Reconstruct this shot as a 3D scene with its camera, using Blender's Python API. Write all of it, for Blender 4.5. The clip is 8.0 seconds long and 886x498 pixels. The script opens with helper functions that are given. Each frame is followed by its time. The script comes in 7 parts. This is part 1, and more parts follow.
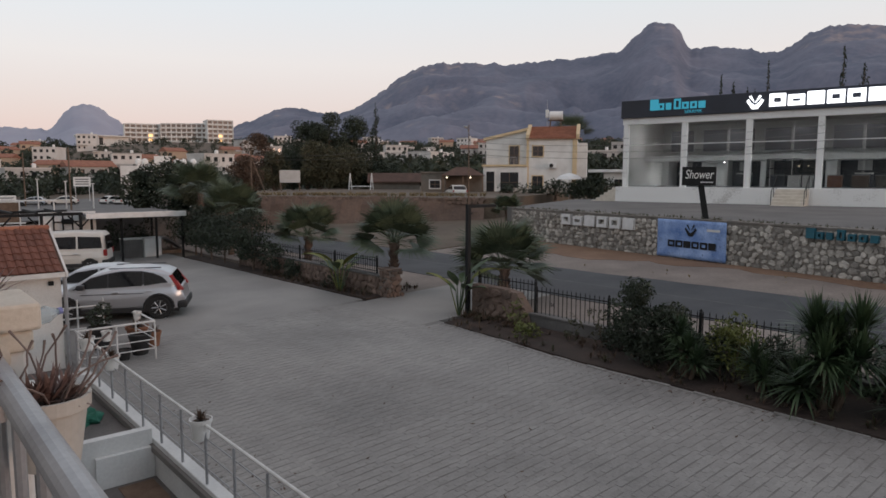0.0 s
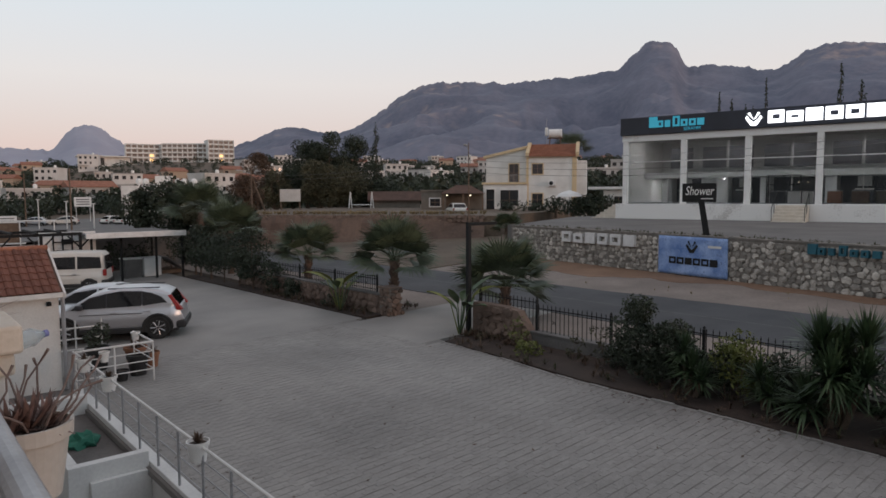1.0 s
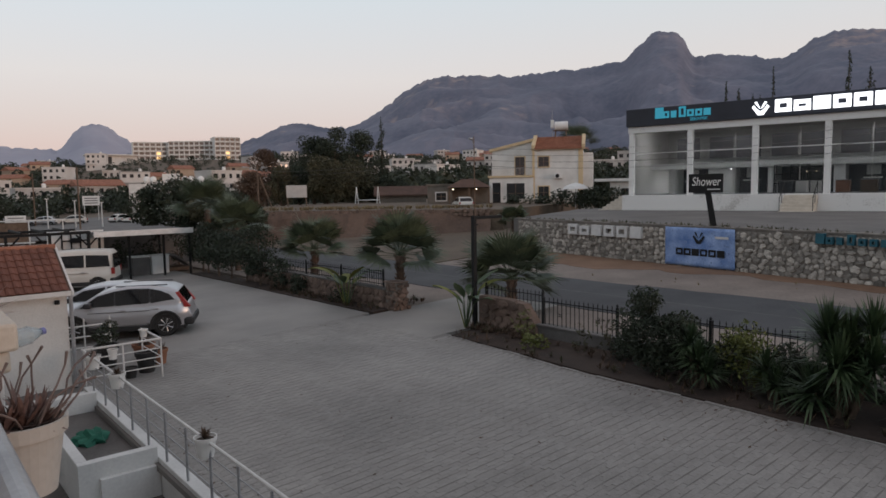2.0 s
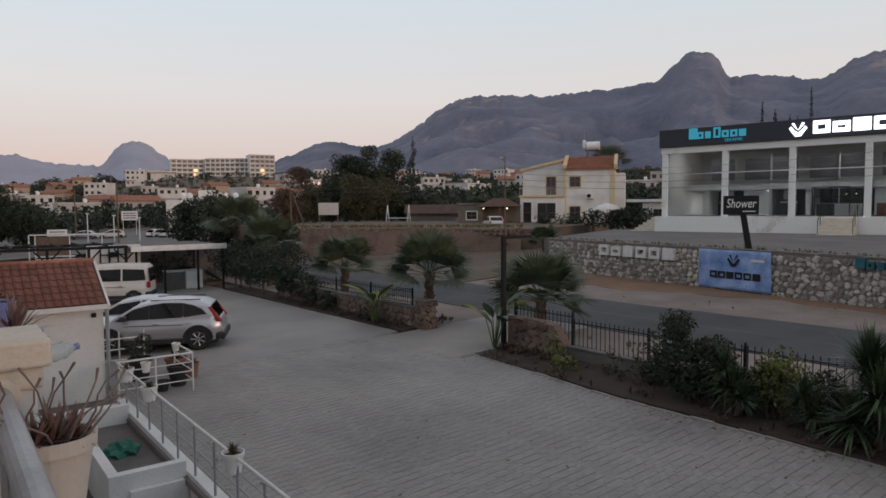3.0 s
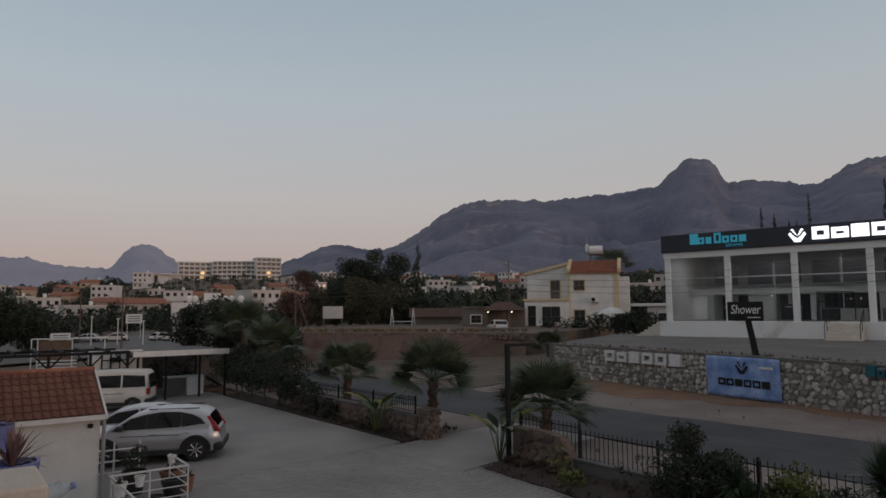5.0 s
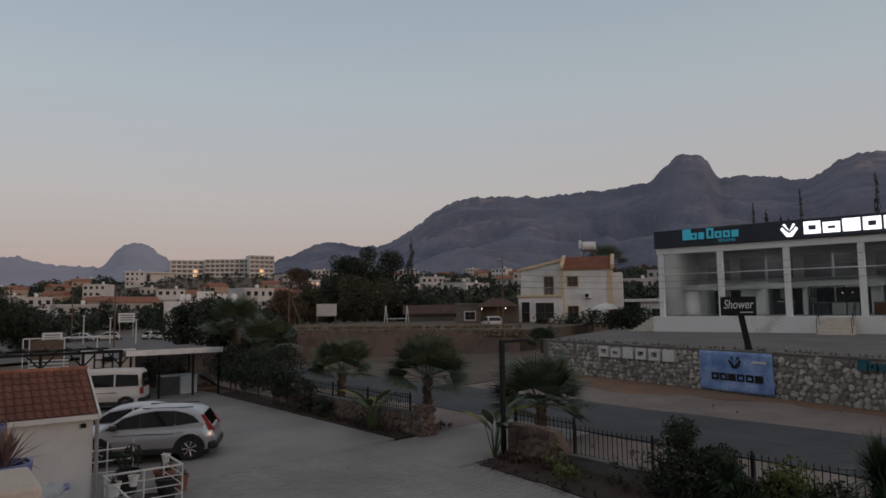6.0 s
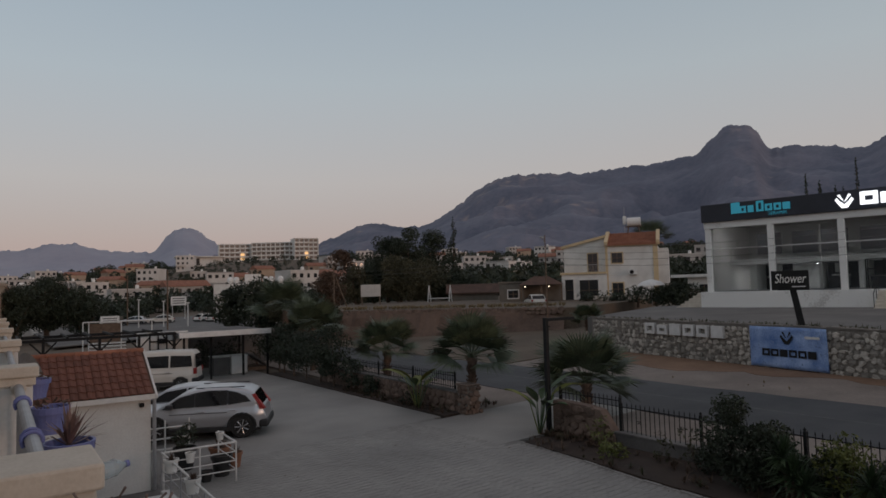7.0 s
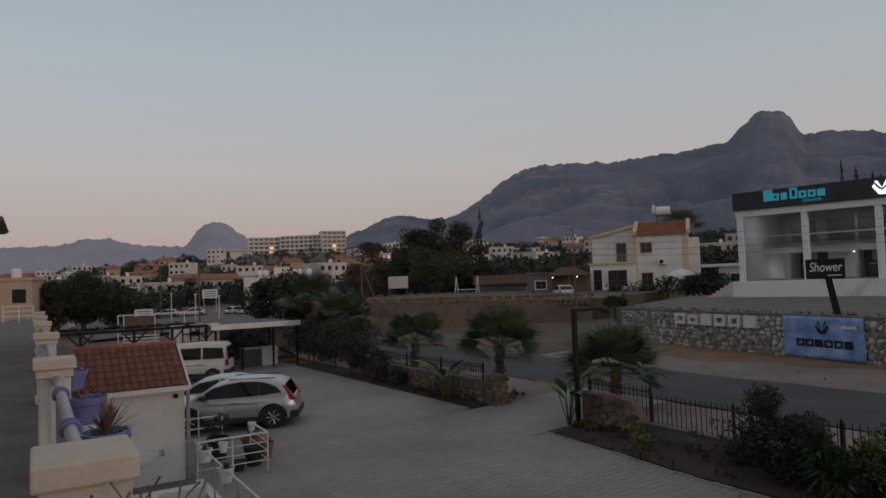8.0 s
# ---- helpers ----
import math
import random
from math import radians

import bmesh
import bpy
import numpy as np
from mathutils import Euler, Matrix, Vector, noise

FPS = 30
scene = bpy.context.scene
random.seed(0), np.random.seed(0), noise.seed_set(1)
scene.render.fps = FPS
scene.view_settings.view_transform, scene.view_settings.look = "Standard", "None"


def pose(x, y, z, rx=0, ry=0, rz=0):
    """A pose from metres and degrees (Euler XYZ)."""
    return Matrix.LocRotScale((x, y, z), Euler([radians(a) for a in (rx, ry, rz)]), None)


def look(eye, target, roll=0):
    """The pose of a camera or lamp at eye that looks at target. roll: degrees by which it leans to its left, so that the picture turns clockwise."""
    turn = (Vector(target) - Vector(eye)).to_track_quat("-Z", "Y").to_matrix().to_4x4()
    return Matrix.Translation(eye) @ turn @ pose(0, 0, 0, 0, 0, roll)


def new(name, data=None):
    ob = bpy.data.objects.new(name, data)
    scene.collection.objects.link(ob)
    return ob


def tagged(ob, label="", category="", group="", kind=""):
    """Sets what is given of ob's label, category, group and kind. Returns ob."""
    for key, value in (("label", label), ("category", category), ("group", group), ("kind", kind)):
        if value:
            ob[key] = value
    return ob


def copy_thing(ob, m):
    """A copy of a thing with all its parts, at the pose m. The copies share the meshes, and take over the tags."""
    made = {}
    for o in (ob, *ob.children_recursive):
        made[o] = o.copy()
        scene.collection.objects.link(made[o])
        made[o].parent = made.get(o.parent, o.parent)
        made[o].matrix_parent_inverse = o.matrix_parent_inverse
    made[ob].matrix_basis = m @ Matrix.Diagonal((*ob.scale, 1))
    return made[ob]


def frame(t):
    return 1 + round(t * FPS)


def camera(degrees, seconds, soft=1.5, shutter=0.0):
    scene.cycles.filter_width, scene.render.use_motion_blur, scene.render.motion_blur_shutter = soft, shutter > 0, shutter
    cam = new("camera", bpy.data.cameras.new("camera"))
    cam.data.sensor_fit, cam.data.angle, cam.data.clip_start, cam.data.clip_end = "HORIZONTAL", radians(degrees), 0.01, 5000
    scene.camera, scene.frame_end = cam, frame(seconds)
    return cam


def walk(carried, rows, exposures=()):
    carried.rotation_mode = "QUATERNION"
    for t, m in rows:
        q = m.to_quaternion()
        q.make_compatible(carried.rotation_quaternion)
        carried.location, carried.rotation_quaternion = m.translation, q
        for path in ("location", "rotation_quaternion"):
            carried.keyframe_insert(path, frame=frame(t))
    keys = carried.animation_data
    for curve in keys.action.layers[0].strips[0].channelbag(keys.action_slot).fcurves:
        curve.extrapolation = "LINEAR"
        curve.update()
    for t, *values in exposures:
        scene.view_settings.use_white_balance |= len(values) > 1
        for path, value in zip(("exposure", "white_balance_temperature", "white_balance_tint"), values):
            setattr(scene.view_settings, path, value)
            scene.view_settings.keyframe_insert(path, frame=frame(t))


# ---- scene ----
cam = camera(67.4, 8.0, soft=1.6)
PATH = [
    (0.0, pose(-0.000, -0.000, 4.500, 83.900, -0.100, -40.700)),
    (0.5, pose(0.022, 0.014, 4.510, 86.072, -0.187, -41.294)),
    (1.0, pose(0.061, 0.066, 4.490, 85.456, 0.228, -40.691)),
    (1.5, pose(0.087, 0.032, 4.486, 84.998, 0.725, -40.482)),
    (3.0, pose(0.115, 0.025, 4.502, 86.591, 0.378, -37.492)),
    (3.5, pose(0.100, -0.055, 4.575, 91.645, 0.163, -35.218)),
    (4.0, pose(0.094, -0.063, 4.649, 94.066, 1.452, -36.267)),
    (4.5, pose(0.084, -0.089, 4.654, 95.363, 0.273, -36.795)),
    (6.0, pose(0.087, -0.059, 4.652, 95.125, 0.722, -37.618)),
    (6.5, pose(0.091, -0.036, 4.646, 93.802, 1.224, -36.425)),
    (7.0, pose(0.088, -0.070, 4.655, 93.411, 1.582, -33.917)),
    (7.5, pose(0.091, -0.053, 4.651, 93.029, 1.898, -32.346)),
    (8.0, pose(0.093, -0.057, 4.651, 92.748, 1.992, -31.574)),
]
EXPOSURES = [(0.0, 2.1), (1.5, 1.95), (3.0, 1.92), (3.5, 1.80), (4.5, 1.32), (6.0, 1.25), (8.0, 1.22)]
walk(cam, PATH, EXPOSURES)

# ---- world, sun ----
SUN_EL, SUN_AZ = 4.0, 162.0        # degrees; azimuth clockwise from +Y
world = bpy.data.worlds.new("dusk_sky")
scene.world = world
world.use_nodes = True
wn, wl = world.node_tree.nodes, world.node_tree.links
sky = wn.new("ShaderNodeTexSky")
sky.sky_type, sky.sun_disc = "NISHITA", False
sky.sun_elevation, sky.sun_rotation = radians(SUN_EL), radians(SUN_AZ)
sky.altitude, sky.air_density, sky.dust_density, sky.ozone_density = 60, 1.6, 0.35, 5.0
tint = wn.new("ShaderNodeMix")
tint.data_type, tint.blend_type = "RGBA", "MULTIPLY"
tint.inputs["Factor"].default_value = 1.0
tint.inputs["B"].default_value = (1.40, 1.08, 1.02, 1)
haze = wn.new("ShaderNodeMix")
haze.data_type, haze.blend_type = "RGBA", "MIX"
haze.inputs["Factor"].default_value = 0.86
# dusk sky: pink band low down, pale above it, blue-grey overhead
place, up = wn.new("ShaderNodeTexCoord"), wn.new("ShaderNodeSeparateXYZ")
dusk = wn.new("ShaderNodeValToRGB")
stops = ((0.0, (1.06, 0.90, 0.95)), (0.07, (1.28, 1.04, 1.03)), (0.16, (1.42, 1.28, 1.23)), (0.30, (1.27, 1.36, 1.39)), (0.48, (0.96, 1.15, 1.29)), (0.72, (0.98, 0.92, 0.92)), (1.0, (1.02, 0.88, 0.86)))
while len(dusk.color_ramp.elements) < len(stops):
    dusk.color_ramp.elements.new(0.5)
for e, (at, c) in zip(dusk.color_ramp.elements, stops):
    e.position, e.color = at, (*c, 1)
wl.new(place.outputs["Generated"], up.inputs[0]), wl.new(up.outputs["Z"], dusk.inputs[0]), wl.new(dusk.outputs[0], haze.inputs["B"])
wl.new(sky.outputs[0], tint.inputs["A"]), wl.new(tint.outputs["Result"], haze.inputs["A"]), wl.new(haze.outputs["Result"], wn["Background"].inputs[0])
wn["Background"].inputs[1].default_value = 0.15
sun = new("sun", bpy.data.lights.new("sun", "SUN"))
sun.data.energy, sun.data.angle, sun.data.color = 0.24, radians(12.0), (1.0, 0.64, 0.46)
sd = Vector((math.sin(radians(SUN_AZ)) * math.cos(radians(SUN_EL)), math.cos(radians(SUN_AZ)) * math.cos(radians(SUN_EL)), math.sin(radians(SUN_EL))))
sun.matrix_world = look(sd * 50, (0, 0, 0))


# ---- materials ----
def surface(name, dark, light, scale=3.0, rough=0.7, bump=0.2, fine=40.0, metal=0.0, spread=(0.3, 0.7), random_tint=0.0, island=False):
    """Two colours mixed by broad stains and fine grain, with relief from the grain."""
    m = bpy.data.materials.new(name)
    m.use_nodes = True
    n, l = m.node_tree.nodes, m.node_tree.links
    b = n["Principled BSDF"]
    co = n.new("ShaderNodeTexCoord")
    a, f = n.new("ShaderNodeTexNoise"), n.new("ShaderNodeTexNoise")
    a.inputs["Scale"].default_value, a.inputs["Detail"].default_value = scale, 6
    f.inputs["Scale"].default_value, f.inputs["Detail"].default_value = fine, 4
    l.new(co.outputs["Object"], a.inputs["Vector"]), l.new(co.outputs["Object"], f.inputs["Vector"])
    mix = n.new("ShaderNodeMath")
    mix.operation = "MULTIPLY_ADD"
    mix.inputs[1].default_value = 0.35
    l.new(f.outputs["Fac"], mix.inputs[0])
    half = n.new("ShaderNodeMath")
    half.operation = "MULTIPLY_ADD"
    half.inputs[1].default_value, half.inputs[2].default_value = 0.75, -0.05
    l.new(a.outputs["Fac"], half.inputs[0]), l.new(half.outputs[0], mix.inputs[2])
    r = n.new("ShaderNodeValToRGB")
    r.color_ramp.elements[0].position, r.color_ramp.elements[1].position = spread
    r.color_ramp.elements[0].color, r.color_ramp.elements[1].color = (*dark, 1), (*light, 1)
    l.new(mix.outputs[0], r.inputs[0])
    out = r.outputs[0]
    if random_tint:
        src = n.new("ShaderNodeNewGeometry").outputs["Random Per Island"] if island else n.new("ShaderNodeObjectInfo").outputs["Random"]
        v = n.new("ShaderNodeMapRange")
        v.inputs["To Min"].default_value, v.inputs["To Max"].default_value = 1 - random_tint, 1 + random_tint
        l.new(src, v.inputs["Value"])
        h = n.new("ShaderNodeHueSaturation")
        l.new(v.outputs[0], h.inputs["Value"]), l.new(out, h.inputs["Color"])
        out = h.outputs[0]
    l.new(out, b.inputs["Base Color"])
    b.inputs["Roughness"].default_value, b.inputs["Metallic"].default_value = rough, metal
    if bump:
        bp = n.new("ShaderNodeBump")
        bp.inputs["Strength"].default_value, bp.inputs["Distance"].default_value = bump, 0.02
        l.new(mix.outputs[0], bp.inputs["Height"]), l.new(bp.outputs[0], b.inputs["Normal"])
    return m


def glowing(name, colour, strength):
    m = bpy.data.materials.new(name)
    m.use_nodes = True
    b = m.node_tree.nodes["Principled BSDF"]
    b.inputs["Base Color"].default_value = (*colour, 1)
    b.inputs["Emission Color"].default_value, b.inputs["Emission Strength"].default_value = (*colour, 1), strength
    return m


def glassy(name, tint, rough=0.03, alpha=None):
    m = bpy.data.materials.new(name)
    m.use_nodes = True
    b = m.node_tree.nodes["Principled BSDF"]
    b.inputs["Base Color"].default_value, b.inputs["Roughness"].default_value = (*tint, 1), rough
    if alpha is None:
        b.inputs["Transmission Weight"].default_value, b.inputs["IOR"].default_value = 1.0, 1.45
    else:
        b.inputs["Alpha"].default_value = alpha
    return m


M = dict(
    earth=surface("dry_earth", (0.075, 0.055, 0.038), (0.165, 0.125, 0.090), 0.25, 0.95, 0.5, 6.0),
    bank=surface("earth_bank", (0.085, 0.058, 0.046), (0.17, 0.115, 0.088), 0.5, 0.95, 0.6, 5.0),
    soil=surface("bed_soil", (0.022, 0.015, 0.012), (0.060, 0.040, 0.030), 1.5, 0.95, 0.6, 20.0),
    sand=surface("sandy_verge", (0.15, 0.122, 0.105), (0.27, 0.225, 0.195), 0.5, 0.95, 0.35, 9.0),
    redsand=surface("reddish_sand", (0.15, 0.085, 0.052), (0.25, 0.155, 0.100), 0.7, 0.95, 0.4, 9.0),
    asphalt=surface("asphalt", (0.035, 0.036, 0.04), (0.075, 0.075, 0.08), 0.6, 0.85, 0.25, 60.0),
    oldasphalt=surface("worn_asphalt", (0.09, 0.085, 0.082), (0.17, 0.16, 0.15), 0.4, 0.9, 0.25, 40.0),
    paver=surface("concrete_paver", (0.20, 0.192, 0.182), (0.335, 0.32, 0.30), 0.35, 0.85, 0.3, 30.0, random_tint=0.07, island=True),
    paverone=surface("concrete_paver_single", (0.20, 0.192, 0.182), (0.335, 0.32, 0.30), 0.35, 0.85, 0.3, 30.0, random_tint=0.07),
    joint=surface("joint_sand", (0.15, 0.142, 0.134), (0.235, 0.222, 0.208), 0.5, 0.95, 0.3, 30.0),
    white=surface("white_plaster", (0.58, 0.56, 0.53), (0.78, 0.77, 0.74), 0.8, 0.85, 0.15, 25.0),
    greywhite=surface("weathered_white_plaster", (0.56, 0.56, 0.55), (0.78, 0.78, 0.76), 0.9, 0.85, 0.2, 20.0),
    shopwhite=surface("stained_white_paint", (0.42, 0.39, 0.36), (0.76, 0.745, 0.72), 0.7, 0.8, 0.15, 9.0, spread=(0.26, 0.44)),
    cream=surface("cream_plaster", (0.52, 0.40, 0.24), (0.66, 0.52, 0.33), 1.5, 0.85, 0.15, 25.0),
    capstone=surface("cast_stone", (0.50, 0.44, 0.36), (0.68, 0.62, 0.54), 3.0, 0.85, 0.25, 60.0),
    rock=surface("wall_stone", (0.15, 0.135, 0.118), (0.50, 0.46, 0.41), 2.5, 0.9, 0.5, 14.0, random_tint=0.5),
    rockmany=surface("wall_stone_joined", (0.15, 0.135, 0.118), (0.50, 0.46, 0.41), 2.5, 0.9, 0.5, 14.0, random_tint=0.5, island=True),
    brownrock=surface("brown_stone", (0.10, 0.068, 0.052), (0.21, 0.15, 0.12), 2.0, 0.92, 0.6, 12.0, random_tint=0.25, island=True),
    mortar=surface("mortar", (0.13, 0.115, 0.10), (0.24, 0.215, 0.19), 2.0, 0.95, 0.5, 25.0),
    greyconc=surface("grey_concrete", (0.085, 0.08, 0.076), (0.18, 0.168, 0.16), 1.0, 0.92, 0.35, 18.0),
    tile=surface("clay_roof_tile", (0.115, 0.044, 0.030), (0.22, 0.092, 0.062), 2.0, 0.85, 0.25, 30.0, random_tint=0.18),
    tilemany=surface("clay_roof_tiles", (0.20, 0.075, 0.045), (0.36, 0.16, 0.10), 1.2, 0.85, 0.25, 8.0, random_tint=0.15, island=True),
    brownroof=surface("brown_roof", (0.06, 0.034, 0.026), (0.12, 0.068, 0.05), 1.2, 0.9, 0.3, 10.0),
    taupe=surface("taupe_render", (0.12, 0.105, 0.088), (0.19, 0.165, 0.14), 1.5, 0.9, 0.2, 20.0),
    navy=surface("navy_fascia", (0.006, 0.009, 0.018), (0.014, 0.018, 0.032), 1.0, 0.45, 0.0, 30.0),
    black=surface("black_paint", (0.005, 0.005, 0.006), (0.014, 0.014, 0.014), 3.0, 0.9, 0.1, 60.0),
    steel=surface("galvanised_steel", (0.30, 0.30, 0.31), (0.44, 0.44, 0.45), 4.0, 0.5, 0.05, 60.0, metal=0.45),
    whitemetal=surface("white_painted_steel", (0.55, 0.54, 0.52), (0.76, 0.75, 0.73), 4.0, 0.5, 0.05, 60.0),
    wood=surface("weathered_wood", (0.10, 0.065, 0.045), (0.20, 0.14, 0.10), 3.0, 0.9, 0.3, 30.0),
    bark=surface("bark", (0.07, 0.05, 0.037), (0.16, 0.115, 0.085), 6.0, 0.95, 0.7, 30.0),
    palmbark=surface("palm_bark", (0.075, 0.05, 0.038), (0.17, 0.115, 0.085), 7.0, 0.95, 0.7, 30.0),
    leaf=surface("leaf", (0.014, 0.022, 0.012), (0.038, 0.050, 0.026), 0.6, 0.7, 0.0, 9.0, random_tint=0.3, island=True),
    leafdry=surface("leaf_olive", (0.040, 0.042, 0.020), (0.085, 0.078, 0.042), 0.6, 0.75, 0.0, 9.0, random_tint=0.3, island=True),
    leaflight=surface("leaf_yellow_green", (0.07, 0.085, 0.018), (0.15, 0.16, 0.035), 2.0, 0.65, 0.0, 9.0, random_tint=0.3, island=True),
    leafbrown=surface("leaf_brown", (0.060, 0.036, 0.024), (0.12, 0.078, 0.052), 0.8, 0.8, 0.0, 9.0, random_tint=0.3, island=True),
    frond=surface("palm_frond", (0.040, 0.060, 0.034), (0.105, 0.130, 0.075), 1.2, 0.6, 0.0, 9.0, random_tint=0.25, island=True),
    yucca=surface("yucca_blade", (0.025, 0.048, 0.022), (0.070, 0.105, 0.045), 1.2, 0.5, 0.0, 9.0, random_tint=0.25, island=True),
    aloe=surface("aloe_blade", (0.13, 0.075, 0.065), (0.25, 0.17, 0.145), 6.0, 0.6, 0.0, 40.0, random_tint=0.25, island=True),
    stem=surface("dry_stem", (0.12, 0.085, 0.075), (0.22, 0.17, 0.15), 6.0, 0.9, 0.0, 40.0),
    grass=surface("dry_grass", (0.15, 0.11, 0.055), (0.29, 0.22, 0.12), 0.6, 0.9, 0.0, 9.0, random_tint=0.25, island=True),
    pot=surface("pale_plastic", (0.46, 0.42, 0.37), (0.58, 0.54, 0.49), 2.0, 0.55, 0.05, 50.0),
    potwhite=surface("white_plastic", (0.66, 0.65, 0.62), (0.80, 0.79, 0.77), 3.0, 0.45, 0.05, 50.0),
    potblue=surface("lilac_blue_plastic", (0.13, 0.15, 0.36), (0.20, 0.22, 0.46), 3.0, 0.5, 0.05, 50.0),
    potblack=surface("black_plastic", (0.012, 0.012, 0.013), (0.03, 0.03, 0.03), 3.0, 0.6, 0.05, 50.0),
    terracotta=surface("terracotta", (0.20, 0.09, 0.05), (0.32, 0.15, 0.09), 3.0, 0.85, 0.2, 40.0),
    silver=surface("silver_car_paint", (0.52, 0.52, 0.54), (0.58, 0.58, 0.60), 1.0, 0.34, 0.0, 30.0, metal=0.7),
    vanpaint=surface("cream_white_car_paint", (0.60, 0.57, 0.52), (0.72, 0.69, 0.64), 1.0, 0.35, 0.0, 30.0),
    darkcar=surface("dark_car_paint", (0.02, 0.02, 0.024), (0.04, 0.04, 0.045), 1.0, 0.3, 0.0, 30.0),
    tyre=surface("tyre_rubber", (0.012, 0.012, 0.012), (0.03, 0.029, 0.028), 6.0, 0.9, 0.2, 60.0),
    rim=surface("alloy_rim", (0.45, 0.45, 0.46), (0.60, 0.60, 0.61), 6.0, 0.35, 0.0, 60.0, metal=0.8),
    carglass=surface("dark_car_glass", (0.010, 0.011, 0.013), (0.018, 0.019, 0.021), 1.0, 0.03, 0.0, 30.0),
    townwhite=surface("weathered_town_plaster", (0.44, 0.41, 0.38), (0.62, 0.59, 0.56), 0.15, 0.9, 0.1, 3.0, random_tint=0.3),
    towncream=surface("warm_town_plaster", (0.34, 0.25, 0.18), (0.48, 0.37, 0.28), 0.15, 0.9, 0.1, 3.0, random_tint=0.2),
    hotelpane=surface("shaded_loggia", (0.16, 0.12, 0.10), (0.30, 0.24, 0.20), 0.3, 0.5, 0.0, 3.0),
    window=surface("dark_window_glass", (0.012, 0.013, 0.015), (0.03, 0.032, 0.035), 0.7, 0.08, 0.0, 9.0),
    redlens=surface("red_lens", (0.22, 0.010, 0.008), (0.34, 0.018, 0.014), 6.0, 0.5, 0.0, 40.0),
    interior=surface("showroom_wall", (0.50, 0.51, 0.50), (0.62, 0.63, 0.62), 0.5, 0.8, 0.0, 10.0),
    darkint=surface("dark_display_and_shade", (0.03, 0.035, 0.042), (0.08, 0.085, 0.095), 0.5, 0.5, 0.0, 10.0),
    floorint=surface("showroom_floor", (0.25, 0.25, 0.25), (0.36, 0.36, 0.36), 0.5, 0.4, 0.0, 10.0),
    glass=glassy("clear_glass", (0.012, 0.016, 0.018), 0.02, 0.30),
    bottle=glassy("clear_plastic_bottle", (0.40, 0.50, 0.55), 0.25, 0.45),
    lit=glowing("lit_white_letter", (0.95, 0.97, 1.0), 0.55),
    litblue=glowing("lit_turquoise_letter", (0.03, 0.26, 0.36), 0.16),
    # glow of the added panels that brighten the showroom
    fillglow=glowing("interior_fill_glow", (0.95, 0.97, 1.0), 12.0),
    lamp=glowing("lamp_bulb", (1.0, 0.85, 0.6), 0.9),
    # sunset mirrored in a few hotel panes, drawn as a weak glow
    glintpane=glowing("sunset_glint_window", (1.0, 0.62, 0.28), 0.30),
    letterwhite=surface("white_letter", (0.52, 0.51, 0.50), (0.68, 0.67, 0.66), 3.0, 0.6, 0.0, 30.0),
    letterblue=surface("turquoise_letter", (0.008, 0.07, 0.10), (0.015, 0.11, 0.15), 3.0, 0.6, 0.0, 30.0),
    banner=surface("blue_banner", (0.08, 0.17, 0.42), (0.34, 0.46, 0.72), 1.3, 0.6, 0.0, 18.0, spread=(0.35, 0.65)),
    dropl=surface("banner_droplet", (0.03, 0.07, 0.22), (0.30, 0.42, 0.66), 8.0, 0.5, 0.0, 30.0),
    green=surface("green_net", (0.01, 0.09, 0.06), (0.03, 0.18, 0.12), 8.0, 0.8, 0.3, 60.0),
    # scrub and rock, with the haze of distance mixed into both blue-grey tones
    mount=surface("haze_blue_scrub_rock", (0.112, 0.125, 0.172), (0.182, 0.187, 0.236), 0.006, 1.0, 0.0, 0.06, spread=(0.38, 0.66)),
    # paler and bluer than the near range: thicker haze painted as base colour
    mountfar=surface("haze_pale_massif", (0.29, 0.295, 0.36), (0.36, 0.36, 0.42), 0.003, 1.0, 0.0, 0.02),
    scrub=surface("far_scrub", (0.045, 0.045, 0.03), (0.15, 0.12, 0.085), 0.02, 1.0, 0.2, 0.3),
)


def crags(m, colour, scale, low, high):
    """Bare pale rock showing in broken patches through the scrub."""
    n, l = m.node_tree.nodes, m.node_tree.links
    b = n["Principled BSDF"]
    was = b.inputs["Base Color"].links[0].from_socket
    co, big, fine = n.new("ShaderNodeTexCoord"), n.new("ShaderNodeTexNoise"), n.new("ShaderNodeTexNoise")
    squash = n.new("ShaderNodeMapping")
    squash.inputs["Scale"].default_value = (1, 1, 0.55)
    big.inputs["Scale"].default_value, big.inputs["Detail"].default_value = scale, 3
    fine.inputs["Scale"].default_value, fine.inputs["Detail"].default_value = scale * 9, 8
    l.new(co.outputs["Object"], squash.inputs[0]), l.new(squash.outputs[0], big.inputs["Vector"]), l.new(squash.outputs[0], fine.inputs["Vector"])
    both = n.new("ShaderNodeMath")
    both.operation = "MULTIPLY"
    l.new(big.outputs["Fac"], both.inputs[0]), l.new(fine.outputs["Fac"], both.inputs[1])
    cut = n.new("ShaderNodeMapRange")
    cut.inputs["From Min"].default_value, cut.inputs["From Max"].default_value = low, high
    l.new(both.outputs[0], cut.inputs["Value"])
    mix = n.new("ShaderNodeMix")
    mix.data_type = "RGBA"
    mix.inputs["B"].default_value = (*colour, 1)
    l.new(cut.outputs[0], mix.inputs["Factor"]), l.new(was, mix.inputs["A"]), l.new(mix.outputs["Result"], b.inputs["Base Color"])


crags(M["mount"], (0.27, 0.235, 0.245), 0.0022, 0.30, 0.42)


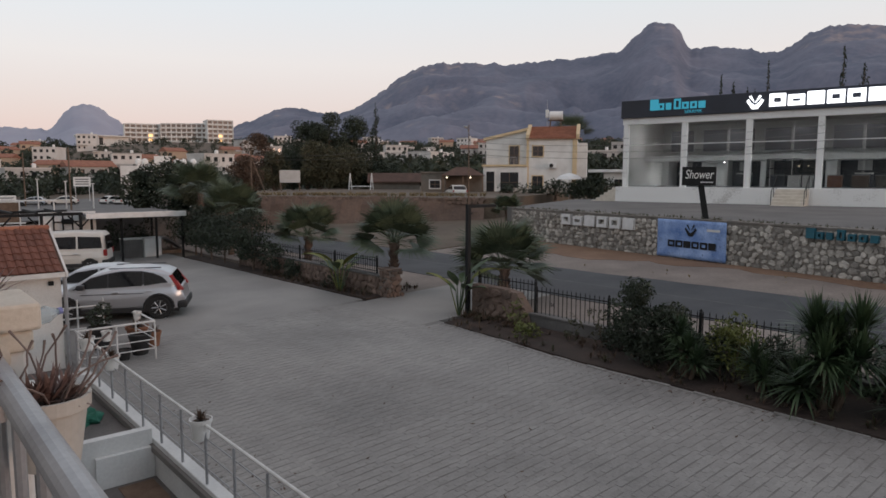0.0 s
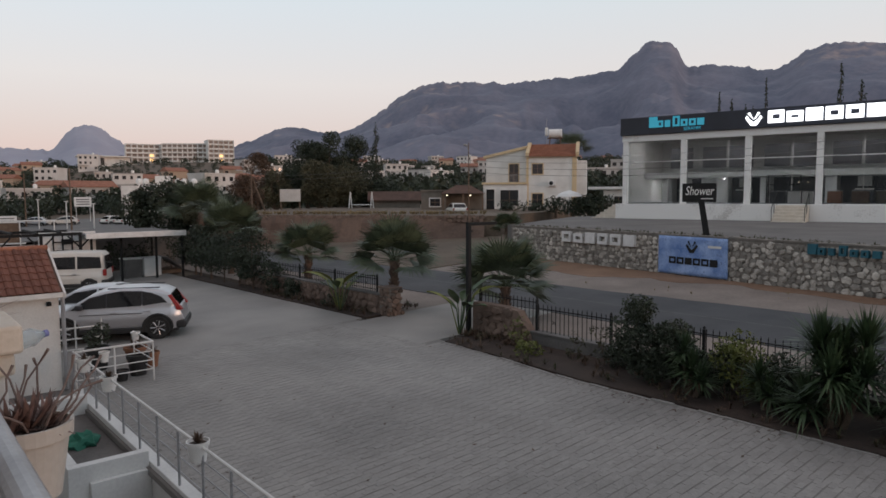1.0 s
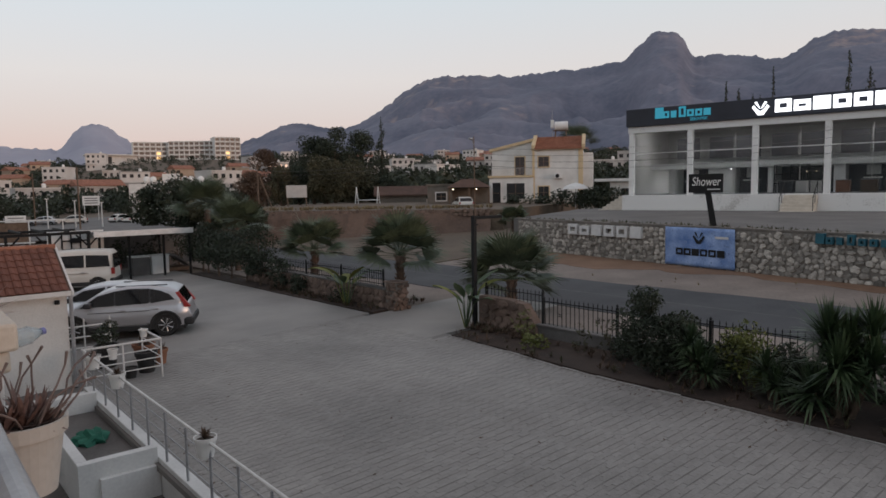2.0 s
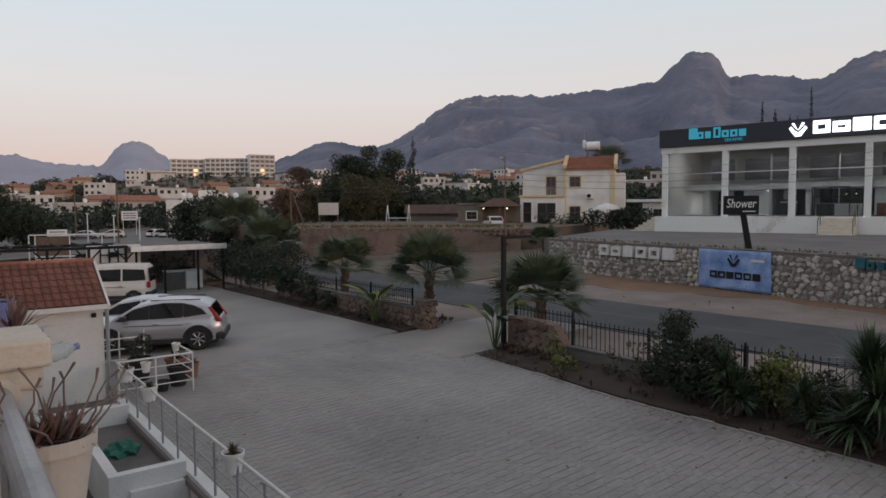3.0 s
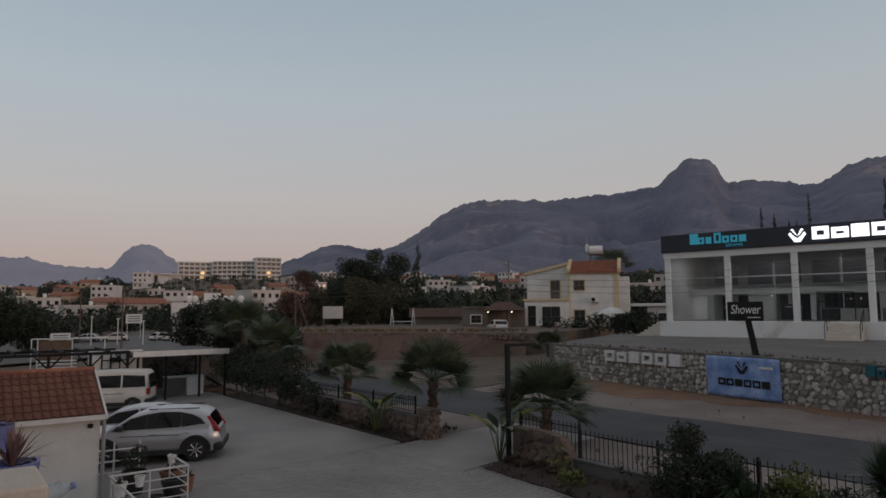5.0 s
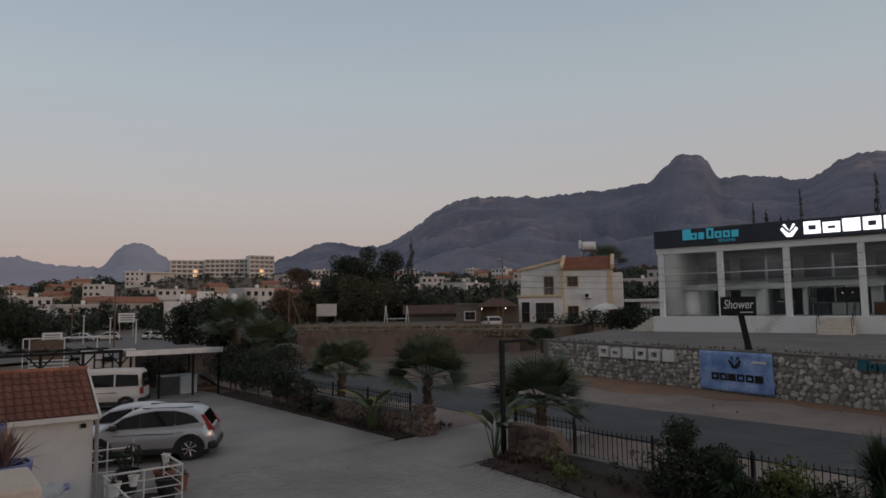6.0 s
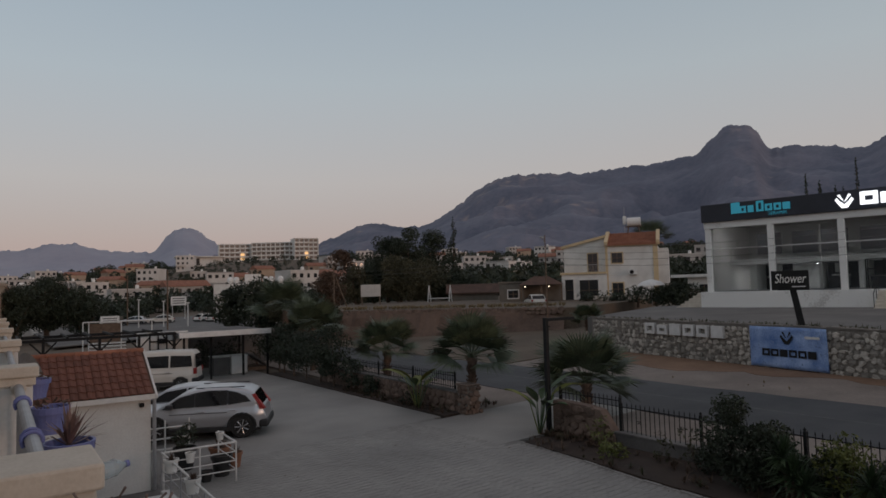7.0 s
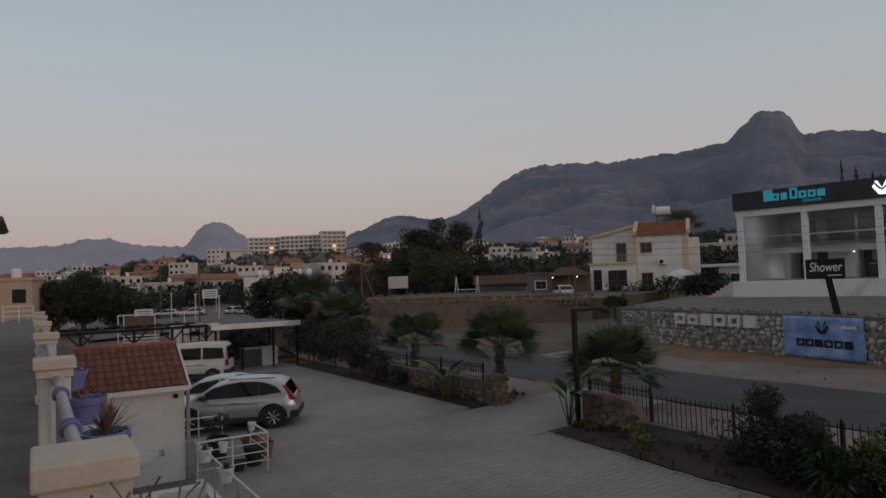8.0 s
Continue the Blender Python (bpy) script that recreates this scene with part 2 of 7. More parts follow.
# ---- helpers of this scene ----
def link(name, verts, faces, material, parent=None, label="", smooth=False):
    me = bpy.data.meshes.new(name)
    me.from_pydata(verts, [], faces)
    me.materials.append(material)
    if smooth:
        me.shade_smooth()
    ob = new(name, me)
    if parent:
        ob.parent = parent
    if label:
        ob["label"] = label
    return ob


def part(name, bm, material, parent=None, label="", smooth=False):
    me = bpy.data.meshes.new(name)
    bmesh.ops.recalc_face_normals(bm, faces=bm.faces)
    bm.to_mesh(me)
    bm.free()
    me.materials.append(material)
    if smooth:
        me.shade_smooth()
    ob = new(name, me)
    if parent:
        ob.parent = parent
    if label:
        ob["label"] = label
    return ob


def thing(name, m, label, category, group="", kind=""):
    e = new(name)
    e.empty_display_size = 0.1
    e.matrix_world = m
    return tagged(e, label, category, group, kind)


def box(bm, x0, x1, y0, y1, z0, z1, bevel=0.0):
    r = bmesh.ops.create_cube(bm, size=1.0, matrix=Matrix.Translation(((x0 + x1) / 2, (y0 + y1) / 2, (z0 + z1) / 2)) @ Matrix.Diagonal((x1 - x0, y1 - y0, z1 - z0, 1)))
    if bevel:
        es = list({e for v in r["verts"] for e in v.link_edges})
        bmesh.ops.bevel(bm, geom=es, offset=bevel, segments=2, affect="EDGES", profile=0.5)
    return bm


def boxed(x0, x1, y0, y1, z0, z1, bevel=0.0):
    return box(bmesh.new(), x0, x1, y0, y1, z0, z1, bevel)


def rod(bm, a, b, r0, r1=None, seg=8):
    a, b = Vector(a), Vector(b)
    d = b - a
    q = d.to_track_quat("Z", "Y").to_matrix().to_4x4()
    bmesh.ops.create_cone(bm, cap_ends=True, segments=seg, radius1=r0, radius2=r0 if r1 is None else r1, depth=d.length, matrix=Matrix.Translation((a + b) / 2) @ q)
    return bm


def lathe(bm, profile, seg=20, at=(0, 0, 0)):
    rings = [[bm.verts.new((at[0] + r * math.cos(2 * math.pi * i / seg), at[1] + r * math.sin(2 * math.pi * i / seg), at[2] + z)) for i in range(seg)] for r, z in profile]
    for p, q in zip(rings, rings[1:]):
        for i in range(seg):
            bm.faces.new((p[i], p[(i + 1) % seg], q[(i + 1) % seg], q[i]))
    bm.faces.new(rings[0][::-1]), bm.faces.new(rings[-1])
    return bm


def tube(bm, pts, r, seg=6):
    """One bent tube through the points."""
    rings = []
    for i, p in enumerate(pts):
        d = (Vector(pts[min(i + 1, len(pts) - 1)]) - Vector(pts[max(i - 1, 0)])).normalized()
        a = d.orthogonal().normalized()
        b = d.cross(a)
        k = r[i] if isinstance(r, (list, tuple)) else r
        rings.append([bm.verts.new(Vector(p) + (a * math.cos(2 * math.pi * j / seg) + b * math.sin(2 * math.pi * j / seg)) * k) for j in range(seg)])
    for p, q in zip(rings, rings[1:]):
        m = min(range(seg), key=lambda o: sum((p[j].co - q[(j + o) % seg].co).length for j in range(seg)))
        for j in range(seg):
            bm.faces.new((p[j], p[(j + 1) % seg], q[(j + 1 + m) % seg], q[(j + m) % seg]))
    bm.faces.new(rings[0][::-1]), bm.faces.new(rings[-1])
    return bm


def prism(bm, outline, y0, y1):
    """A slab whose outline is given as (x, z), from y0 to y1."""
    a, b = [bm.verts.new((x, y0, z)) for x, z in outline], [bm.verts.new((x, y1, z)) for x, z in outline]
    bm.faces.new(a), bm.faces.new(b[::-1])
    for i in range(len(a)):
        j = (i + 1) % len(a)
        bm.faces.new((a[i], b[i], b[j], a[j]))
    return bm


def gz(x, y):
    """Height of the gently sloping ground near the yard."""
    return -0.036 + 0.0418 * x - 0.0075 * y


def smooth01(t):
    t = min(1.0, max(0.0, t))
    return t * t * (3 - 2 * t)


def land(x, y):
    """Height of the wider land: the yard's slope, rising to a hillside town."""
    r = math.hypot(x, y)
    z = -0.036 + 0.0418 * max(-60, min(x, 400)) - 0.0075 * max(-100, min(y, 250))
    z += 15 * smooth01((r - 170) / 420) + 20 * smooth01((r - 600) / 900)
    z += 11 * math.exp(-(((x - 150) / 110) ** 2 + ((y - 440) / 130) ** 2))
    z += 0.8 * noise.noise((x * 0.012, y * 0.012, 0)) * smooth01((r - 80) / 100)
    return z


def polar(az, d):
    return d * math.sin(radians(az)), d * math.cos(radians(az))


# ---- ground, yard, road ----
verts, faces = [], []
RINGS = [0, 4, 8, 12, 20, 30, 45, 60, 80, 100, 130, 170, 210, 250, 300, 350, 400, 450, 500, 560, 640, 760, 900, 1200, 1600, 2200, 3000, 4400]
STEP = 120
for r in RINGS:
    for k in range(STEP):
        x, y = polar(k * 360 / STEP, r)
        z = land(x, y) - 0.12
        if (-30 < x < 5 and -40 < y < 16.6 and r < 50) or (0 <= x < 9.5 and -13 < y < 16.6):
            z -= 1.4
        verts.append((x, y, z))
for i in range(len(RINGS) - 1):
    for k in range(STEP):
        a, b = i * STEP + k, i * STEP + (k + 1) % STEP
        faces.append((a, a + STEP, b + STEP, b))
tagged(link("ground", verts, faces, M["earth"], smooth=True), "dry earth and scrubby ground reaching the hills", "ground", kind="structure")


def sheet(name, x0, x1, y0, y1, lift, material, label, category, nx=2, ny=30, edge=0.0):
    """A paved strip that follows the slope, 10 cm thick, with a wavering edge."""
    v, f = [], []
    for j in range(ny + 1):
        y = y0 + (y1 - y0) * j / ny
        for i in range(nx + 1):
            x = x0 + (x1 - x0) * i / nx
            if edge and i in (0, nx):
                x += edge * noise.noise((y * 0.35, x0 + i, 2)) + 0.4 * edge * noise.noise((y * 1.7, x0 + i, 5))
            v.append((x, y, gz(x, y) + lift))
    n = len(v)
    v += [(x, y, z - 0.1) for x, y, z in v]
    w = nx + 1
    for j in range(ny):
        for i in range(nx):
            a = j * w + i
            f += [(a, a + 1, a + w + 1, a + w), (n + a, n + a + w, n + a + w + 1, n + a + 1)]
        a, b = j * w, j * w + nx
        f += [(a, a + w, n + a + w, n + a), (b, n + b, n + b + w, b + w)]
    for i in range(nx):
        b = ny * w + i
        f += [(i, n + i, n + i + 1, i + 1), (b, b + 1, n + b + 1, n + b)]
    return tagged(link(name, v, f, material), label, category, kind="structure")


yard = sheet("yard", 3.3, 12.3, -14, 19, -0.005, M["joint"], "paved grey concrete block parking yard", "pavement", 4, 30)
sheet("yard_back", -6.0, 12.6, 18.9, 46, -0.003, M["paver"], "paved grey concrete yard by the carport", "pavement", 4, 30)
sheet("driveway", 11.6, 17.3, 14.5, 18.6, -0.002, M["paver"], "paved driveway through the gate opening", "pavement", 3, 6)
sheet("pavement", 14.0, 17.35, -40, 90, -0.02, M["sand"], "pale dusty footway beside the road", "pavement", 2, 120, 0.15)
sheet("road", 17.3, 21.9, -60, 120, 0.0, M["asphalt"], "two-lane dark asphalt road", "road", 2, 160, 0.2)
sheet("verge", 21.6, 31.0, -60, 60, -0.03, M["sand"], "bare sandy verge below the stone wall", "ground", 4, 120, 0.3)
sheet("verge_strip", 25.2, 30.8, -20, 27, -0.018, M["redsand"], "reddish earth strip at the foot of the wall", "ground", 2, 60, 1.2)
sheet("field", 21.7, 60.0, 27, 100, 0.02, M["earth"], "bare brown field behind the low wall", "ground", 8, 20)
tagged(link("road_line", *(lambda ys: ([(x, y, gz(x, y) + 0.006) for y in ys for x in (19.55, 19.65)], [(2 * i, 2 * i + 1, 2 * i + 3, 2 * i + 2) for i in range(len(ys) - 1)]))([-40 + 4 * k for k in range(35)]), surface("worn_road_paint", (0.05, 0.05, 0.052), (0.11, 0.11, 0.11), 3.0, 0.8, 0.0, 20.0)), "worn pale centre line on the asphalt", "road marking", kind="structure")

def bed_bend(y):
    """How far the bed's edge draws back towards the gate."""
    return 0.46 * smooth01((y - 8.5) / 5.5)


# planting beds with a kerb of small blocks
for n, (x0, x1, y0, y1) in (("planting_bed", (11.75, 13.5, -14, 14.12)), ("planting_bed_far", (12.6, 13.4, 18.7, 36))):
    bed = sheet(n, x0, x1, y0, y1, 0.05, M["soil"], "dark dry soil of a planting bed with litter", "planting bed", 3, 60, 0.08)
    for q in bed.data.vertices:
        if q.co.y < 16 and q.co.x < 13:
            q.co.x += bed_bend(q.co.y) * (13.5 - q.co.x) / 1.75
kerb = thing("kerb", pose(0, 0, 0), "low concrete kerb blocks edging the planting bed", "kerb", kind="structure")
bm = bmesh.new()
box(bm, -0.04, 0.04, -0.245, 0.245, -0.1, 0.03, 0.008)
kb = part("kerb_block", bm, M["paver"], kerb)
kb.location = (11.73, -6, gz(11.73, -6))
for k in range(1, 41):
    o = kb.copy()
    scene.collection.objects.link(o)
    y = -6 + 0.5 * k
    o.location = (11.73 + bed_bend(y) + random.uniform(-0.012, 0.012), y, gz(11.73, y) + random.uniform(-0.02, 0.01))
    o.rotation_euler = (random.uniform(-0.02, 0.02), 0, random.uniform(-0.03, 0.03) - (bed_bend(y + 0.2) - bed_bend(y - 0.2)) / 0.4)


# ---- masonry of separate stones ----
def stone_mesh(seed, material):
    rnd = random.Random(seed)
    n = rnd.choice((5, 6, 6, 7, 8))
    bm = bmesh.new()
    ph = rnd.random() * 6
    back, front = [], []
    for i in range(n):
        a = ph + 2 * math.pi * (i + rnd.uniform(-0.25, 0.25)) / n
        r = rnd.uniform(0.82, 1.12)
        back.append(bm.verts.new((0.5 * r * math.cos(a), 0.02, 0.5 * r * math.sin(a))))
        front.append(bm.verts.new((0.42 * r * math.cos(a), -rnd.uniform(0.03, 0.06), 0.43 * r * math.sin(a))))
    top = bm.verts.new((rnd.uniform(-0.1, 0.1), -rnd.uniform(0.045, 0.075), rnd.uniform(-0.1, 0.1)))
    for i in range(n):
        j = (i + 1) % n
        bm.faces.new((back[i], back[j], front[j], front[i])), bm.faces.new((front[i], front[j], top))
    me = bpy.data.meshes.new("stone")
    bmesh.ops.recalc_face_normals(bm, faces=bm.faces)
    bm.to_mesh(me)
    bm.free()
    me.materials.append(material)
    return me


def stones(length, height, size, seed, joined, single=None, parent=None, span=(0, 0), top=None):
    """Stones over a wall face in local x, z (facing -y). Those within span become parts of parent; the rest go into one mesh."""
    rnd = random.Random(seed)
    kinds = [stone_mesh(seed * 50 + k, joined) for k in range(14)]
    ones = [stone_mesh(seed * 50 + k, single) for k in range(14)] if single else None
    v, f, count = [], [], 0
    rows = max(1, round(height / (size * 0.78)))
    for j in range(rows):
        x = rnd.uniform(0, size * 0.5)
        while x < length - 0.2 * size:
            w = size * rnd.uniform(0.55, 1.7)
            h = height / rows * rnd.uniform(0.75, 1.55)
            z = (j + 0.5) * height / rows + rnd.uniform(-0.22, 0.22) * size
            z = min(max(z, h * 0.45), height - h * 0.42)
            cx = x + w / 2
            if not top or z + h * 0.4 < top(cx):
                k = rnd.randrange(14)
                m = Matrix.Translation((cx, rnd.uniform(-0.02, 0.015), z)) @ Matrix.Diagonal((w * 1.02, 1, h, 1)) @ Matrix.Rotation(rnd.choice((0, math.pi)) + rnd.uniform(-0.7, 0.7), 4, "Y")
                if ones and span[0] < cx < span[1] and count < 300:
                    o = new("stone", ones[k])
                    o.parent, o.matrix_local = parent, m
                    count += 1
                else:
                    b = len(v)
                    v += [m @ q.co for q in kinds[k].vertices]
                    f += [tuple(b + i for i in p.vertices) for p in kinds[k].polygons]
            x += w * 0.93
    return link("stone_rest", v, f, joined, parent)


# tall stone wall below the showroom terrace, facing the road
WALL = pose(29.02, 27.46, 0.9, 0, 0, math.degrees(math.atan2(-0.988, -0.153)))
stone_wall = thing("wall_stone", WALL, "rough pale rubble stone retaining wall along the road", "wall", kind="structure")
bm = bmesh.new()
box(bm, 0, 48, 0.0, 0.5, -0.9, 1.80)
part("core", bm, M["mortar"], stone_wall)
bm = bmesh.new()
for k in range(96):
    h = 0.05 * noise.noise((k * 0.7, 3, 1))
    box(bm, k * 0.5, k * 0.5 + 0.5, 0.0, 0.55, 1.74, 1.85 + h)
part("coping", bm, M["mortar"], stone_wall)

# low walls beside the gate opening
def low_wall(name, x, y0, y1, h, label, mat_core, rough, top=None):
    w = thing(name, pose(x, y1, gz(x, (y0 + y1) / 2), 0, 0, -90), label, "wall", kind="structure")
    bm = bmesh.new()
    L = y1 - y0
    out = [(0, -0.2)] + ([(0, h)] if not top else []) + ([(u * L, top(u * L)) for u in (0, 0.55, 0.8, 1.0)] if top else [(L, h)]) + [(L, -0.2)]
    prism(bm, out, 0.0, 0.28)
    part("core", bm, mat_core, w)
    bm = bmesh.new()
    if not top:
        for k in range(int(L / 0.6) + 1):
            if k * 0.6 < L - 0.1:
                box(bm, k * 0.6, min(L, k * 0.6 + 0.595), -0.03, 0.31, h + 0.002, h + 0.06 + random.uniform(-0.008, 0.008), 0.01)
        part("coping", bm, M["greyconc"], w)
    if rough:
        stones(L, h if not top else 0.95, 0.3, len(name), rough, None, w, top=top)
    return w


low_wall("wall_fence", 13.55, -14, 12.1, 0.22, "low rendered grey-brown wall carrying the fence", M["greyconc"], None)
low_wall("wall_gate", 13.5, 12.1, 14.35, 0.9, "brown stone wing wall sloping down beside the gate", M["brownrock"], M["brownrock"], top=lambda u: 0.93 if u < 1.75 else max(0.30, 0.93 - (u - 1.75) * 1.2))
low_wall("wall_left", 13.3, 18.9, 30.5, 0.72, "low brown stone boundary wall", M["brownrock"], M["brownrock"])
pier = thing("gate_pier", pose(13.32, 18.62, gz(13.3, 18.6), 0, 0, -90), "square brown stone gate pier", "pier", kind="structure")
part("core", boxed(-0.3, 0.3, 0.0, 0.5, -0.2, 0.95, 0.02), M["mortar"], pier)
for q, m in ((0.6, pose(-0.3, -0.01, 0)), (0.5, pose(0.31, 0.0, 0, 0, 0, 90))):
    st = stones(q, 0.95, 0.22, 31, M["brownrock"], None, pier)
    st.matrix_local = m
part("capstone", boxed(-0.34, 0.34, -0.05, 0.54, 0.951, 1.0, 0.015), M["brownrock"], pier)


# ---- fences of black pickets ----
def fence(x, y0, y1, base, label, h=0.56):
    f = thing("fence", pose(x, y0, 0), label, "fence")
    pk, rail = bmesh.new(), None
    rod(pk, (0, 0, -h / 2), (0, 0, h / 2), 0.011, 0.011, 6)
    rod(pk, (0, 0, h / 2), (0, 0, h / 2 + 0.07), 0.017, 0.002, 6)
    me = part("picket", pk, M["black"], f)
    first = True
    n = int((y1 - y0) / 0.145)
    for k in range(n + 1):
        y = k * 0.145
        z = base(y0 + y) + h / 2
        o = me if first else me.copy()
        if not first:
            scene.collection.objects.link(o)
        first = False
        o.location, o.rotation_euler = (random.uniform(-0.004, 0.004), y, z), (random.uniform(-0.015, 0.015), random.uniform(-0.015, 0.015), 0)
    bm = bmesh.new()
    box(bm, -0.03, 0.03, -0.03, 0.03, 0, h + 0.06, 0.004)
    lathe(bm, [(0.001, h + 0.06), (0.035, h + 0.08), (0.035, h + 0.10), (0.001, h + 0.14)], 8)
    po = part("post", bm, M["black"], f)
    m = max(1, int((y1 - y0) / 2.3))
    for k in range(m + 1):
        y = (y1 - y0) * k / m
        o = po if k == 0 else po.copy()
        if k:
            scene.collection.objects.link(o)
        o.location = (0, y, base(y0 + y) - 0.02)
    for z in (0.07, h - 0.06):
        part("rail", rod(bmesh.new(), (0, 0, base(y0) + z), (0, y1 - y0, base(y1) + z), 0.014, None, 6), M["black"], f)
    # small wrought scrolls between the pickets
    sc = bmesh.new()
    for dx, dz in ((-0.03, -0.03), (0.03, -0.03), (-0.03, 0.03), (0.03, 0.03)):
        rod(sc, (0, dx * 0.3, dz * 0.3), (0, dx * 1.5, dz * 1.5), 0.008, None, 5)
        rod(sc, (0, dx * 1.5, dz * 1.5), (0, dx * 1.5, dz * 0.4), 0.008, None, 5)
    so = part("scroll", sc, M["black"], f)
    for k in range(2 * m):
        y = (y1 - y0) * (k + 0.5) / (2 * m)
        o = so if k == 0 else so.copy()
        if k:
            scene.collection.objects.link(o)
        o.location = (0, y, base(y0 + y) + h * 0.5)
    return f


fence(13.69, -12, 12.0, lambda y: gz(13.5, -1) + 0.28 + (y + 1) * -0.0075, "black wrought picket fence on the low wall", 0.78)
fence(13.86, 12.15, 14.4, lambda y: gz(13.86, y) - 0.02, "black wrought picket fence behind the wing wall", 1.18)
fence(13.44, 19.2, 30.4, lambda y: gz(13.3, 24.7) + 0.78 + (y - 24.7) * -0.0075, "black wrought picket fence on the stone wall", 0.5)


# ---- showroom on its raised terrace ----
ter = thing("terrace", pose(0, 0, 0), "raised worn asphalt forecourt of the showroom", "terrace", kind="structure")
bm = bmesh.new()
rows = []
for d in (0.45, 4, 8, 12, 55):
    start = -1.0 - 0.57 * min(d - 0.45, 12)
    rows.append([WALL @ Vector((start + (50 - start) * k / 16, d, 1.80 + 0.14 * min(1, d / 12) + (0.02 * noise.noise((k * 0.9, d, 0)) if 1 < d < 20 else 0))) for k in range(17)])
grid = [[bm.verts.new(q) for q in r] for r in rows]
foot = [[bm.verts.new(q - Vector((0, 0, 2.4))) for q in r] for r in rows]
for g, flip in ((grid, 1), (foot, -1)):
    for p, q in zip(g, g[1:]):
        for k in range(16):
            bm.faces.new((p[k], p[k + 1], q[k + 1], q[k])[::flip])
for side, low in ((grid[0], foot[0]), (grid[-1], foot[-1]), ([g[0] for g in grid], [g[0] for g in foot]), ([g[-1] for g in grid], [g[-1] for g in foot])):
    for k in range(len(side) - 1):
        bm.faces.new((side[k], low[k], low[k + 1], side[k + 1]))
part("deck", bm, M["oldasphalt"], ter)

SHOP = pose(41.77, 28.4, 2.70, 0, 0, math.degrees(math.atan2(-0.975, 0.22)))
shop = thing("showroom", SHOP, "two-storey white ceramics showroom with dark illuminated sign band", "building")
SX, BAY, DEEP = 25.2, 4.12, 8.0
Z0, ZB, ZF, ZT = 1.22, 5.62, 6.06, 7.28
part("plinth", boxed(-0.35, SX, -0.55, DEEP, -0.1, Z0 - 0.02, 0.02), M["shopwhite"], shop, "stained peeling white plinth")
part("floor_slab", boxed(0.02, SX - 0.02, 0.25, DEEP - 0.2, Z0 - 0.01, Z0 + 0.03), M["floorint"], shop)
for k in range(7):
    bm = bmesh.new()
    box(bm, k * BAY, k * BAY + 0.36, -0.15, 0.30, Z0 - 0.02, ZB, 0.02)
    part("column", bm, M["shopwhite"], shop)
part("beam", boxed(-0.05, SX, -0.2, 0.34, ZB, ZF, 0.02), M["shopwhite"], shop)
part("fascia", boxed(-0.12, SX, -0.42, 0.4, ZF + 0.003, ZT, 0.02), M["navy"], shop, "dark navy sign band")
part("roof_slab", boxed(0, SX, 0.36, DEEP, ZF + 0.1, ZF + 0.45), M["greyconc"], shop)
part("ceiling_inside", boxed(0.3, SX, 0.4, DEEP - 0.2, ZF - 0.05, ZF + 0.05), M["interior"], shop)
part("side_wall", boxed(0.0, 0.25, 0.31, DEEP, Z0, ZF), M["shopwhite"], shop)
part("side_wall", boxed(SX - 0.25, SX, 0.31, DEEP, Z0, ZF), M["shopwhite"], shop)
part("back_wall", boxed(0.25, SX - 0.25, DEEP - 0.2, DEEP, Z0, ZF), M["interior"], shop)
part("mezzanine", boxed(0.25, SX - 0.25, 3.6, DEEP - 0.2, Z0 + 1.86, Z0 + 2.26), M["interior"], shop)
for k in range(6):
    x = k * BAY + 0.36
    pane = part("glass_pane", boxed(x, x + BAY - 0.36, 0.10, 0.112, Z0, ZB), M["glass"], shop)
    pane.visible_shadow = False
    part("transom", boxed(x, x + BAY - 0.36, 0.07, 0.14, Z0 + 2.93, Z0 + 2.99), M["whitemetal"], shop)
    if k > 0:
        part("mullion", boxed(x + 1.84, x + 1.9, 3.5, 3.58, Z0, ZB), M["whitemetal"], shop)
    # upper gallery windows; below them flat dark boards painted as the openings' shade
    for j in range(2):
        a = x + 0.1 + j * (BAY - 0.5) / 2
        if k == 0 and j == 0:
            continue
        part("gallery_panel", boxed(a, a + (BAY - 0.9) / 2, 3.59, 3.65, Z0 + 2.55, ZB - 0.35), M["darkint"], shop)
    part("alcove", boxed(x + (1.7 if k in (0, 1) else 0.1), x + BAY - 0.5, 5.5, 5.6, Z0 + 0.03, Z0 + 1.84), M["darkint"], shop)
# partition walls that divide the ground-floor displays
for x, y0, y1 in ((2.05, 3.4, 5.5), (6.2, 3.4, 5.0), (8.9, 3.0, 5.5), (13.0, 3.5, 5.5), (17.2, 3.4, 5.5)):
    part("partition", boxed(x, x + 0.12, y0, y1, Z0 + 0.03, Z0 + 1.84), M["interior"], shop)
# unseen light panels added above beam and gallery to lift the dark interior
for k in range(6):
    for y, z in ((2.0, ZF - 0.09), (5.8, Z0 + 1.79)):
        t = thing("ceiling_light", SHOP @ pose(k * BAY + 2.2, y, z), "added unseen light panel brightening the showroom", "lamp", "showroom lamps")
        part("frame", boxed(-0.85, 0.85, -0.12, 0.12, 0.0, 0.04), M["whitemetal"], t)
        part("diffuser", boxed(-0.8, 0.8, -0.1, 0.1, -0.015, -0.001), M["fillglow"], t)
